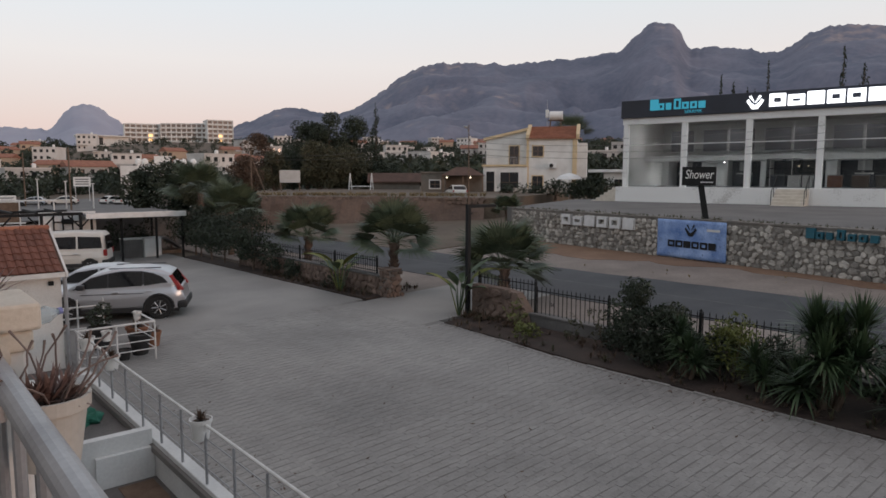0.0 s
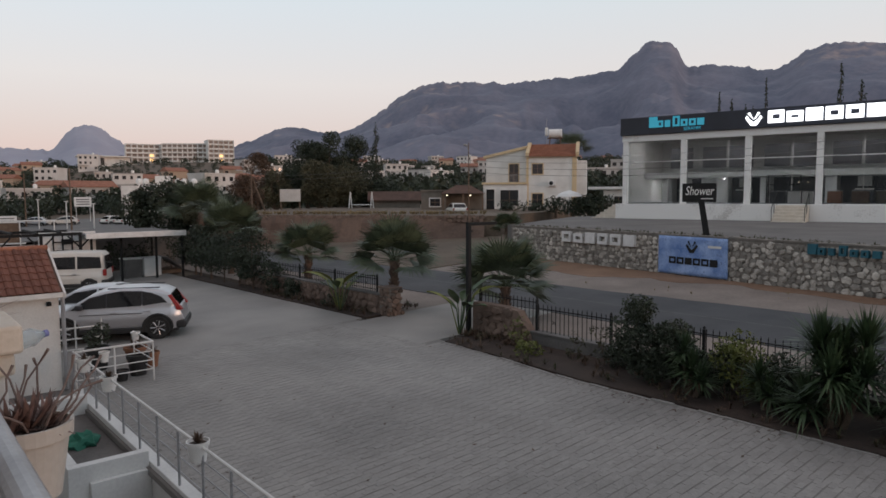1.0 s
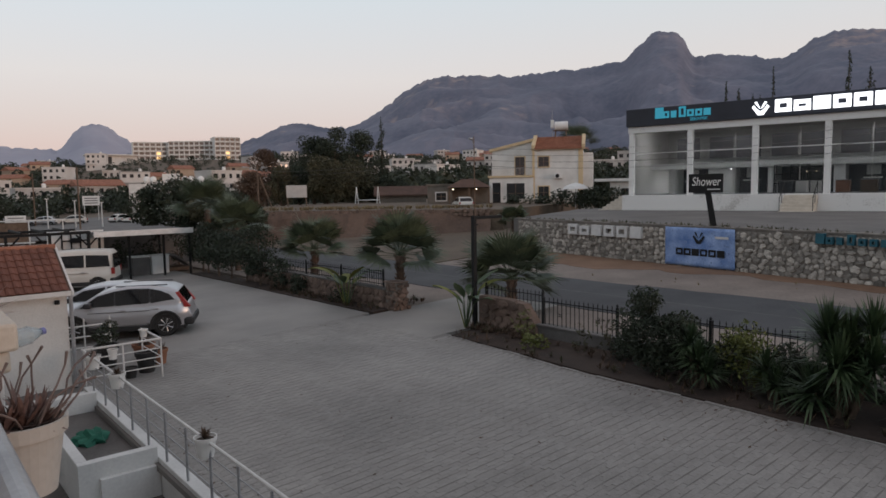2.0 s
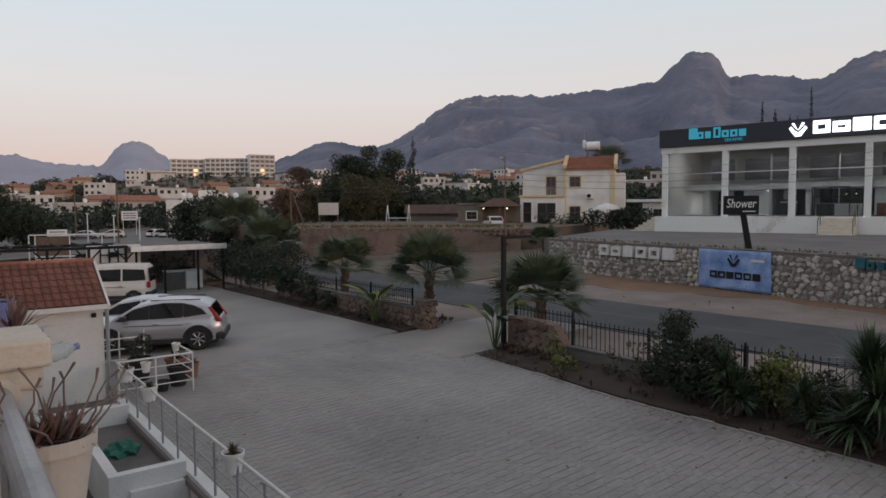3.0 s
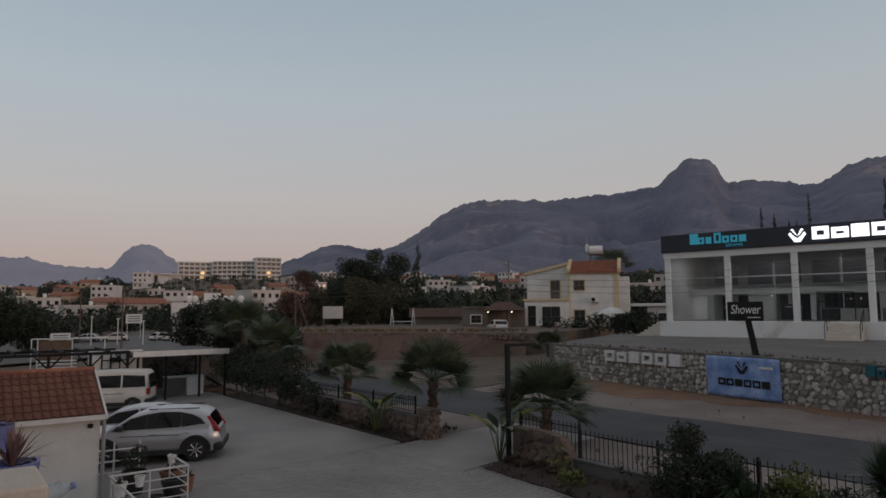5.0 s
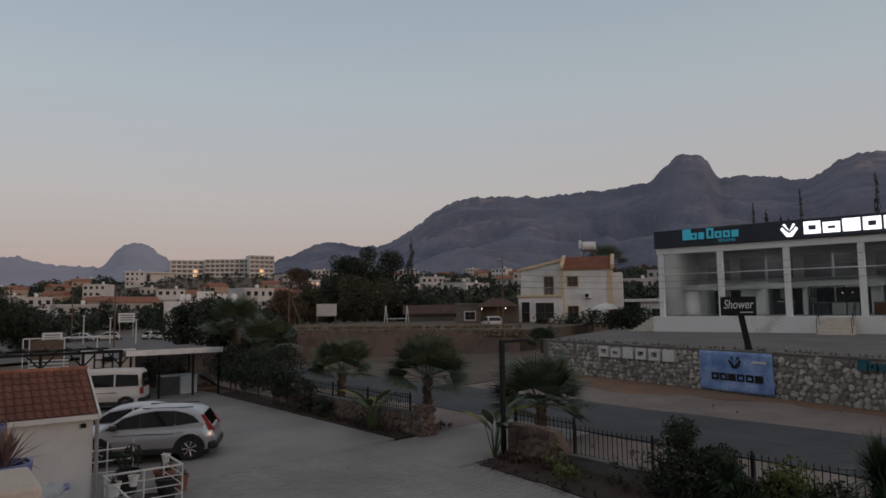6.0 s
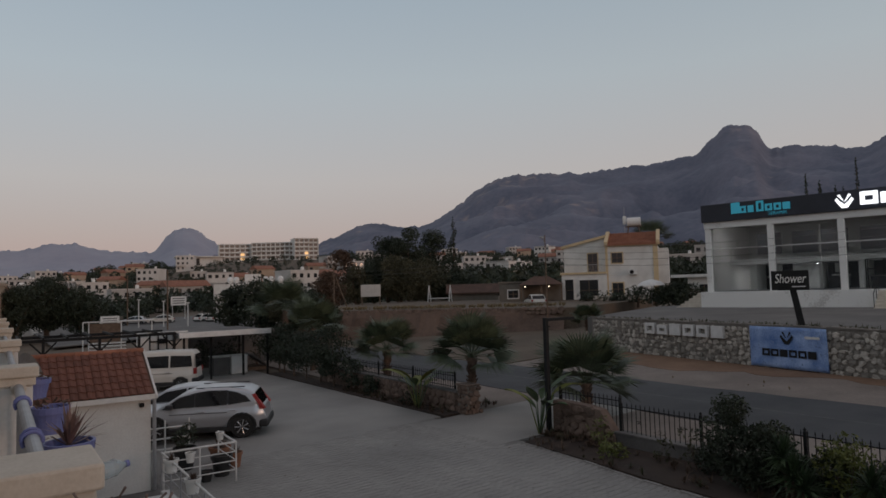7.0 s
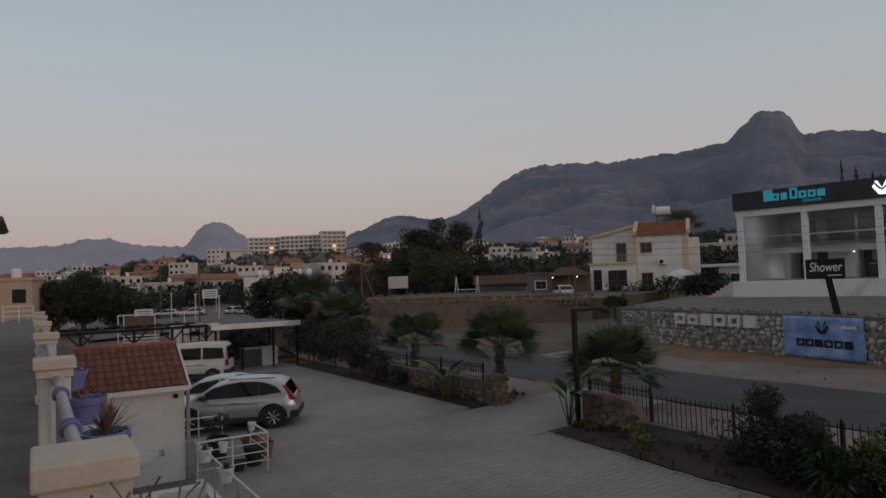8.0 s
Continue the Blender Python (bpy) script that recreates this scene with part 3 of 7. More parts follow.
# stairs: entrance steps with rails, and the side steps
ent = thing("entrance_steps", SHOP @ pose(10.3, -0.55, 0), "cream stone entrance steps with dark handrails", "steps")
for k in range(6):
    part("step", boxed(0, 1.85, -0.30 * (6 - k), -0.01, 0.19 * k + 0.004, 0.19 * k + 0.19, 0.01), M["capstone"], ent)
for x in (0.02, 1.83):
    bm = bmesh.new()
    rod(bm, (x, -1.75, 0.95), (x, -0.1, 1.95), 0.025)
    for u in (0, 0.5, 1):
        rod(bm, (x, -1.7 + 1.55 * u, 0.2 + 0.95 * u), (x, -1.7 + 1.55 * u, 0.98 + 0.94 * u), 0.02)
    part("handrail", bm, M["black"], ent)
sid = thing("side_steps", SHOP @ pose(-0.36, -0.4, 0), "white stone side steps of the showroom", "steps")
for k in range(6):
    part("step", boxed(-0.31 * (6 - k), -0.003, 0, 2.6, 0.19 * k + 0.004, 0.19 * k + 0.19, 0.01), M["capstone"], sid)


# signs: plain shapes for the names
def ring_block(bm, x, w, h, t, z, y0, y1, hollow):
    if hollow:
        box(bm, x, x + t, y0, y1, z, z + h), box(bm, x + w - t, x + w, y0, y1, z, z + h)
        box(bm, x + t, x + w - t, y0, y1, z, z + t), box(bm, x + t, x + w - t, y0, y1, z + h - t, z + h)
    else:
        box(bm, x, x + w, y0, y1, z, z + h)


def chevron(bm, x, z, s, y0, y1):
    """A heart-like emblem of two crossing thick bars."""
    t = 0.22 * s
    for sg in (-1, 1):
        prism(bm, [(x, z), (x + sg * t * 0.8, z), (x + sg * 0.55 * s, z + 0.55 * s), (x + sg * (0.55 * s - t * 0.6), z + 0.55 * s + t * 0.6), (x + sg * 0.3 * s, z + 0.48 * s), (x, z + 0.22 * s)][::sg], y0, y1)
        prism(bm, [(x + sg * 0.02 * s, z + 0.42 * s), (x + sg * 0.16 * s, z + 0.56 * s), (x + sg * 0.40 * s, z + 0.86 * s), (x + sg * 0.26 * s, z + 0.92 * s)][::sg], y0, y1)


sg1 = thing("sign", SHOP @ pose(0, -0.43, 0), "row of illuminated white sign blocks with emblem", "sign")
bm = bmesh.new()
chevron(bm, 8.78, 6.22, 0.92, -0.10, -0.002)
part("emblem", bm, M["lit"], sg1)
for k in range(6):
    bm = bmesh.new()
    ring_block(bm, 9.62 + k * 1.06, 0.92, 0.78 if k != 1 else 0.66, 0.24, 6.32, -0.10, -0.002, k in (0, 1, 3, 4))
    part("block", bm, M["lit"], sg1)
sg2 = thing("sign", SHOP @ pose(0, -0.43, 0), "illuminated turquoise sign blocks on dark band", "sign")
for k, (w, h) in enumerate(((0.62, 0.74), (0.46, 0.46), (0.40, 0.46), (0.50, 0.70), (0.48, 0.46), (0.48, 0.46), (0.48, 0.46))):
    bm = bmesh.new()
    ring_block(bm, 2.0 + k * 0.545, w * 0.92, h, 0.13, 6.50, -0.08, -0.002, k in (1, 3, 4, 5))
    part("block", bm, M["litblue"], sg2)


def writing(name, text, size, m, material, label="", parent=None, shear=0.0, extrude=0.008):
    cu = bpy.data.curves.new(name, "FONT")
    cu.body, cu.size, cu.extrude, cu.shear = text, size, extrude, shear
    cu.align_x, cu.align_y = "CENTER", "CENTER"
    cu.offset = 0.012 if size > 0.4 else 0.0
    tmp = new(name + "_tmp", cu)
    me = bpy.data.meshes.new_from_object(tmp)
    bpy.data.objects.remove(tmp)
    me.materials.clear()
    me.materials.append(material)
    ob = new(name, me)
    ob.parent = parent
    ob.matrix_local = m
    return ob


writing("word", "SERAMIK", 0.30, pose(4.95, -0.03, 6.30, 90), M["litblue"], parent=sg2)

# road sign on a leaning post behind the wall
ss = thing("shower_sign", pose(27.30, 14.52, 2.70, 0, 0, -66), "black rectangular sign on a leaning black post", "sign")
bm = bmesh.new()
prism(bm, [(0.06, -0.1), (0.32, -0.1), (0.02, 1.62), (-0.22, 1.62)], -0.05, 0.05)
part("post", bm, M["black"], ss)
part("panel", boxed(-0.86, 0.52, -0.13, -0.055, 1.50, 2.30, 0.015), M["black"], ss)
writing("word", "Shower", 0.40, pose(-0.17, -0.136, 1.96, 90) @ Matrix.Diagonal((0.92, 1.35, 1, 1)), M["potwhite"], parent=ss, shear=0.2, extrude=0.012)
part("small_print", boxed(-0.1, 0.40, -0.14, -0.131, 1.62, 1.66), M["letterwhite"], ss)

# lettering, banner on the stone wall (as plain shapes)
wl1 = thing("wall_sign", WALL @ pose(0, -0.14, 0), "white sign blocks fixed to the stone wall", "sign")
for k in range(6):
    bm = bmesh.new()
    ring_block(bm, 4.62 + k * 0.87, 0.68, 0.54 if k != 1 else 0.46, 0.15, 1.16, -0.06, 0.08, k in (0, 1, 3, 4))
    part("block", bm, M["letterwhite"], wl1)
wl2 = thing("wall_sign", WALL @ pose(0, -0.14, 0), "turquoise sign blocks fixed to the stone wall", "sign")
for k, (w, h) in enumerate(((0.40, 0.50), (0.32, 0.34), (0.26, 0.34), (0.32, 0.50), (0.32, 0.34), (0.32, 0.34), (0.32, 0.34))):
    bm = bmesh.new()
    ring_block(bm, 17.9 + k * 0.37, w * 0.8, h * 0.75, 0.08, 1.42, -0.05, 0.08, k in (1, 3, 4, 5))
    part("block", bm, M["letterblue"], wl2)
ban = thing("banner", WALL @ pose(11.07, -0.16, 0), "blue advertising banner with water drops on stone wall", "banner")
bm = bmesh.new()
bmesh.ops.create_grid(bm, x_segments=24, y_segments=12, size=0.5, matrix=Matrix.Translation((1.77, 0, 0.95)) @ Matrix.Rotation(math.pi / 2, 4, "X") @ Matrix.Diagonal((3.54, 1.68, 1, 1)))
for v in bm.verts:
    v.co.y = 0.025 * math.sin(v.co.x * 2.3) * math.sin(v.co.z * 2.0 + 1)
bmesh.ops.solidify(bm, geom=bm.faces[:], thickness=0.006)
part("cloth", bm, M["banner"], ban, smooth=True)
bm = bmesh.new()
chevron(bm, 1.80, 1.10, 0.56, -0.035, -0.028)
part("emblem", bm, M["black"], ban)
for k in range(6):
    bm = bmesh.new()
    ring_block(bm, 0.62 + k * 0.42, 0.36, 0.30, 0.085, 0.58, -0.035, -0.028, k in (0, 1, 3, 4))
    part("block", bm, M["black"], ban)
part("print_bar", boxed(2.62, 3.25, -0.034, -0.028, 1.36, 1.46), M["letterwhite"], ban)
rnd = random.Random(4)
bm = bmesh.new()
for k in range(240):
    x, z, r = rnd.uniform(0.05, 3.5), rnd.uniform(0.15, 1.75), rnd.uniform(0.008, 0.032)
    if (0.5 < x < 3.2 and 0.5 < z < 0.95) or (1.3 < x < 2.3 and z > 1.0):
        continue
    bmesh.ops.create_circle(bm, cap_ends=True, segments=7, radius=r, matrix=Matrix.Translation((x, -0.031, z)) @ Matrix.Rotation(math.pi / 2, 4, "X") @ Matrix.Diagonal((1, rnd.uniform(1, 1.5), 1, 1)))
tagged(part("droplet", bm, M["dropl"], ban), kind="stuff")

# showroom furniture seen through the glass
def vanity(x, y):
    t = thing("vanity_unit", SHOP @ pose(x, y, Z0 + 0.03), "white bathroom vanity cabinet with basin on display", "cabinet", "showroom displays")
    part("body", boxed(-0.5, 0.5, -0.25, 0.25, 0.15, 0.85, 0.02), M["darkint"], t)
    part("basin", boxed(-0.52, 0.52, -0.27, 0.27, 0.852, 0.95, 0.03), M["potwhite"], t)
    part("mirror", boxed(-0.4, 0.4, 0.2, 0.24, 1.1, 1.75, 0.01), M["interior"], t)
    return t


for x, y in ((3.1, 4.6), (7.3, 4.4), (14.6, 4.3), (18.4, 4.6)):
    vanity(x, y)
for x, y, w, c in ((9.9, 2.2, 0.9, "darkint"), (10.9, 1.9, 0.7, "potwhite"), (13.2, 2.0, 0.8, "terracotta"), (14.6, 1.9, 0.9, "wood"), (15.9, 2.3, 1.0, "taupe"), (11.6, 2.6, 0.6, "potwhite")):
    t = thing("display_counter", SHOP @ pose(x, y, Z0 + 0.03), "showroom display counter with products", "counter", "showroom displays")
    part("body", boxed(-w / 2, w / 2, -0.3, 0.3, 0, 0.75, 0.02), M[c], t)
    part("top", boxed(-w / 2 - 0.03, w / 2 + 0.03, -0.33, 0.33, 0.752, 0.80, 0.01), M["floorint"], t)
fr = thing("shelving_rack", SHOP @ pose(9.1, 2.4, Z0 + 0.03), "black open shelving frame with tiles on display", "shelf")
for x in (0, 1.0, 2.0):
    for y in (0, 0.6):
        part("upright", boxed(x, x + 0.05, y, y + 0.05, 0, 1.85), M["black"], fr)
for z in (0.6, 1.2, 1.83):
    part("shelf", boxed(0, 2.05, 0, 0.65, z, z + 0.04), M["black"], fr)
for x, y in ((11.3, 4.6), (12.1, 5.0), (10.7, 4.8)):
    lp = thing("pendant_lamp", SHOP @ pose(x, y, Z0 + 1.45), "small lit display lamp", "lamp", "showroom lamps")
    bm = bmesh.new()
    lathe(bm, [(0.01, -0.04), (0.035, -0.02), (0.035, 0.02), (0.01, 0.04)], 8)
    part("bulb", bm, M["lamp"], lp)
    part("cord", rod(bmesh.new(), (0, 0, 0.04), (0, 0, 0.42), 0.006, None, 5), M["black"], lp)


# ---- white house beyond the wall ----
HOUSE = pose(57.9, 59.5, 2.75, 0, 0, math.degrees(math.atan2(-0.803, 0.596)))
ho = thing("house", HOUSE, "white two-storey house with cream trim and tiled roof", "house")


def opening(parent, x0, x1, z0, z1, y, frame, pane="window", bars=1, sill=True, name="window"):
    bm = bmesh.new()
    t = 0.12
    box(bm, x0 - t, x0, y - 0.07, y + 0.05, z0 - t, z1 + t), box(bm, x1, x1 + t, y - 0.07, y + 0.05, z0 - t, z1 + t)
    box(bm, x0, x1, y - 0.07, y + 0.05, z1, z1 + t), box(bm, x0, x1, y - 0.07, y + 0.05, z0 - t, z0)
    w = part(name, bm, frame, parent)
    part("pane", boxed(x0, x1, y - 0.02, y + 0.02, z0, z1), M[pane], w)
    bm = bmesh.new()
    for k in range(bars):
        x = x0 + (x1 - x0) * (k + 1) / (bars + 1)
        box(bm, x - 0.03, x + 0.03, y - 0.045, y - 0.022, z0, z1)
    box(bm, x0, x1, y - 0.045, y - 0.023, (z0 + z1) / 2 - 0.025, (z0 + z1) / 2 + 0.025)
    part("window_grille", bm, M["wood"], w)
    return w


part("wall", prism(bmesh.new(), [(0, -0.6), (5.4, -0.6), (5.4, 7.7), (4.9, 7.5), (0.2, 6.55), (0.0, 6.4)], 1.5, 8.0), M["white"], ho)
part("wall", boxed(5.35, 11.2, 0, 8.0, -0.6, 6.42), M["white"], ho)
part("wall", boxed(11.2, 12.4, 0.8, 8.0, -0.6, 6.0), M["white"], ho)
part("wall", boxed(-0.05, 5.34, -0.4, 1.49, -0.6, 3.15), M["white"], ho, "projecting ground-floor bay")
part("balcony_slab", boxed(-0.2, 5.34, -0.6, 1.49, 3.153, 3.40, 0.02), M["cream"], ho)
part("trim", boxed(5.2, 5.5, -0.08, 0.2, -0.4, 6.5), M["cream"], ho)
part("trim", boxed(10.7, 11.25, -0.08, 0.2, -0.4, 6.4), M["cream"], ho)
part("trim", prism(bmesh.new(), [(-0.3, 6.40), (5.3, 7.62), (5.3, 7.95), (-0.3, 6.72)], 1.2, 8.1), M["cream"], ho)
part("trim", boxed(5.1, 11.5, -0.25, 0.0, 6.38, 6.60), M["cream"], ho)
rf = part("roof", prism(bmesh.new(), [(0, 0), (0, 0.18), (3.6, 1.75), (7.2, 0.18), (7.2, 0), (3.6, 1.5)], 0, 5.6), M["tilemany"], ho, "reddish clay tile roof")
rf.matrix_local = pose(11.1, 0, 6.45) @ Matrix.Rotation(math.pi / 2, 4, "Z") @ pose(-0.4, 0, 0)
bm = bmesh.new()
for r in range(9):
    for c in range(26):
        x = 5.55 + c * 0.215
        y0, z0 = -0.42 + r * 0.40, 6.66 + r * 0.40 * 0.436
        box(bm, x, x + 0.19, y0, y0 + 0.42, z0 - 0.02 + 0.01 * (c % 2), z0 + 0.05)
part("roof_tiles", bm, M["tilemany"], ho)
for x in (5.15, 11.1):
    part("parapet", prism(bmesh.new(), [(-0.45, 6.6), (3.2, 8.15), (3.2, 8.45), (2.6, 8.4), (-0.45, 6.95)], 0, 0.4), M["cream"], ho).matrix_local = pose(x + 0.4, 0, 0) @ Matrix.Rotation(math.pi / 2, 4, "Z")
opening(ho, 5.95, 7.2, 4.4, 5.6, -0.01, M["cream"])
opening(ho, 5.95, 7.2, 0.55, 2.0, -0.01, M["cream"])
opening(ho, 2.95, 4.1, 3.45, 5.7, 1.49, M["cream"], "window", 1, name="balcony_door")
opening(ho, 0.35, 1.35, 0.0, 2.55, -0.41, M["white"], "window", 0)
opening(ho, 2.1, 4.3, 0.0, 2.45, -0.41, M["white"], "window", 1)
bm = bmesh.new()
for k in range(30):
    rod(bm, (-0.1 + k * 0.18, -0.5, 3.4), (-0.1 + k * 0.18, -0.5, 4.3), 0.015, None, 5)
rod(bm, (-0.1, -0.5, 4.3), (5.15, -0.5, 4.3), 0.025, None, 6)
rod(bm, (-0.1, -0.5, 4.3), (-0.1, 1.4, 4.3), 0.025, None, 6)
part("balcony_rail", bm, M["steel"], ho)
ac = thing("air_conditioner", HOUSE @ pose(8.35, -0.36, 2.95), "white outdoor air conditioner unit on wall", "air conditioner")
part("casing", boxed(-0.45, 0.45, -0.16, 0.16, 0, 0.62, 0.03), M["potwhite"], ac)
bm = bmesh.new()
bmesh.ops.create_cone(bm, cap_ends=True, segments=18, radius1=0.24, radius2=0.24, depth=0.02, matrix=Matrix.Translation((-0.1, -0.172, 0.31)) @ Matrix.Rotation(math.pi / 2, 4, "X"))
part("fan_grille", bm, M["black"], ac)
part("bracket", boxed(-0.4, 0.4, 0.0, 0.36, -0.05, -0.002), M["steel"], ac)
wt = thing("water_tank", HOUSE @ pose(8.3, 3.3, 8.05), "white rooftop water tank on a steel stand with antenna", "water tank")
bm = bmesh.new()
bmesh.ops.create_cone(bm, cap_ends=True, segments=20, radius1=0.55, radius2=0.55, depth=1.6, matrix=Matrix.Translation((0.2, 0, 1.45)) @ Matrix.Rotation(math.pi / 2, 4, "Y"))
part("tank", bm, M["potwhite"], wt)
bm = bmesh.new()
for x in (-0.6, 0.9):
    for y in (-0.4, 0.4):
        rod(bm, (x, y, -0.4), (x * 0.8 + 0.03, y, 1.0), 0.05, None, 6)
box(bm, -0.8, 1.1, -0.5, 0.5, 0.85, 0.92)
part("stand", bm, M["wood"], wt)
part("mast", rod(bmesh.new(), (-0.9, 0, -0.3), (-0.9, 0, 3.4), 0.035, 0.02, 6), M["steel"], wt)
part("boiler", boxed(-1.1, -0.7, -0.25, 0.25, 1.2, 2.2, 0.08), M["potwhite"], wt)
gw = thing("garden_wall", HOUSE @ pose(3.5, -4.0, -0.9), "low rubble garden wall with climbing plants", "wall", kind="structure")
part("core", boxed(0, 9.0, 0, 0.35, 0, 1.5), M["rockmany"], gw)


# ---- mountains ----
def bump(a, c, w):
    return math.exp(-((a - c) / w) ** 2)


def main_crest(a):
    """Elevation, in degrees, of the near range's crest by azimuth."""
    e = 3.9 * smooth01((a - 8) / 9) + 2.2 * bump(a, 28.3, 4.2) + 5.85 * smooth01((a - 29.5) / 10.5)
    e += 0.4 * smooth01((a - 51) / 4) * (1 - smooth01((a - 62) / 4)) - 0.2 * bump(a, 47, 2) + 0.15 * bump(a, 42, 2)
    e += 1.9 * smooth01((a - 54.9) / 2.6) * (1 - smooth01((a - 59.2) / 1.6)) + 0.15 * bump(a, 58.2, 0.8)
    return e + 1.2 * smooth01((a - 67) / 3) * (1 - smooth01((a - 71) / 8)) - 0.25 * bump(a, 66.5, 1.2) + 0.30 * smooth01((a - 42) / 8)


def far_crest(a):
    e = 3.75 + 0.65 * bump(a, 4.2, 2.2) + 0.45 * bump(a, 15.5, 2.6) + 1.55 * smooth01((a - 10.1) / 2.0) * (1 - smooth01((a - 13.3) / 2.3)) + 0.25 * bump(a, 12.6, 0.8)
    return e * smooth01((a + 20) / 12) * (1 - 0.55 * smooth01((a - 20) / 8))


def range_mesh(name, crest, a0, a1, da, r0, r1, rc, rows, relief, material, label):
    v, f = [], []
    cols = int((a1 - a0) / da) + 1
    front = int(rows * 0.86)
    for j in range(rows):
        r = r0 + (rc - r0) * j / front if j <= front else rc + (r1 - rc) * (j - front) / (rows - 1 - front)
        for i in range(cols):
            a = a0 + i * da
            x, y = polar(a, r)
            u = min(1.0, (r - r0) / (rc - r0))
            top = 4.5 + rc * math.tan(radians(crest(a) + (0.20 * noise.noise((a * 1.1, 0, 3)) + 0.14 * noise.noise((a * 3.3, 0, 7)) + 0.06 * noise.noise((a * 9.0, 0, 5))) * u ** 8))
            base = land(x, y) - 8
            if r <= rc:
                spur = noise.ridged_multi_fractal((x * 0.0014, y * 0.0014, 0), 0.9, 2.1, 6, 1.0, 2.0) - 1.1
                s = 0.30 * u ** 0.9 + 0.70 * u ** 2.6
                z = base + (top - base) * s + relief * spur * (4 * u * (1 - u)) ** 0.9
                lid = 4.5 + (r * (top - 4.5) / rc) * (0.30 + 0.695 * u)
                z = lid - 25 * math.log(1 + math.exp((lid - z) / 25)) if lid - z < 400 else z
            else:
                z = base + (top - base) * max(0.0, 1 - ((r - rc) / (r1 - rc)) ** 1.2)
            v.append((x, y, z))
    for j in range(rows - 1):
        for i in range(cols - 1):
            q = j * cols + i
            f.append((q, q + 1, q + cols + 1, q + cols))
    return tagged(link(name, v, f, material, smooth=True), label, "mountain", kind="structure")


range_mesh("backdrop_mountain", main_crest, 10, 105, 0.16, 900, 3900, 3000, 72, 150, M["mount"], "mountain range with rocky crest, coloured grey-blue for haze")
range_mesh("backdrop_massif", far_crest, -25, 34, 0.16, 2500, 4850, 4300, 34, 60, M["mountfar"], "distant massif coloured pale blue for evening haze")


# ---- plants ----
def leaf_cloud(seed, blobs, per_m2, size, up=0.0):
    """Small leaf quads over and inside the blobs (centre, radii)."""
    rng = np.random.default_rng(seed)
    V = []
    for (cx, cy, cz), (rx, ry, rz) in blobs:
        n = max(12, int(per_m2 * 4 * (rx * ry + ry * rz + rx * rz) / 1.0))
        d = rng.normal(size=(n, 3))
        d /= np.linalg.norm(d, axis=1)[:, None]
        rad = rng.uniform(0.45, 1.06, n) ** 0.5
        c = np.array([cx, cy, cz]) + d * np.array([rx, ry, rz]) * rad[:, None]
        a = rng.normal(size=(n, 3))
        a[:, 2] += up
        a /= np.linalg.norm(a, axis=1)[:, None]
        b = np.cross(a, rng.normal(size=(n, 3)))
        b /= np.linalg.norm(b, axis=1)[:, None]
        s = size * rng.uniform(0.6, 1.4, n)[:, None]
        V.append(np.stack([c - a * s, c + b * s * 0.38, c + a * s, c - b * s * 0.38], 1))
    V = np.concatenate(V).reshape(-1, 3)
    return V.tolist(), [(4 * i, 4 * i + 1, 4 * i + 2, 4 * i + 3) for i in range(len(V) // 4)]


def crown_blobs(seed, w, h, z0, n, lump=0.32, cone=0.0):
    rnd = random.Random(seed)
    out = []
    for k in range(n):
        u = rnd.random()
        z = z0 + h * (0.12 + 0.8 * u)
        reach = w / 2 * (math.sin(math.pi * min(0.95, 0.15 + 0.75 * u)) * (1 - cone) + cone * (1 - u))
        a, q = rnd.uniform(0, 6.28), rnd.uniform(0.2, 0.8) * reach
        s = lump * w / 2 * rnd.uniform(0.6, 1.25)
        out.append(((q * math.cos(a), q * math.sin(a), z), (s, s, s * rnd.uniform(0.6, 0.9))))
    return out


def tree(name, m, w, h, trunk_h, label, leaf="leaf", seed=0, n=26, density=9, size=0.16, category="tree", limbs=6, cone=0.0, lump=0.34):
    t = thing(name, m, label, category)
    rnd = random.Random(seed)
    bm = bmesh.new()
    tr = w * 0.016 if category == "shrub" else max(0.05, w * 0.028)
    rod(bm, (0, 0, -0.3), (0.05 * w * rnd.uniform(-1, 1), 0, trunk_h), tr * 1.5, tr)
    blobs = crown_blobs(seed, w, h - trunk_h * 0.7, trunk_h * 0.7, n, lump, cone)
    for k in range(limbs):
        rod(bm, (0, 0, trunk_h * rnd.uniform(0.6, 1.0)), blobs[k % len(blobs)][0], tr * 0.6, tr * 0.15, 6)
    part("trunk", bm, M["bark"], t)
    v, f = leaf_cloud(seed, blobs, density, size)
    link("crown", v, f, M[leaf], t)
    return t


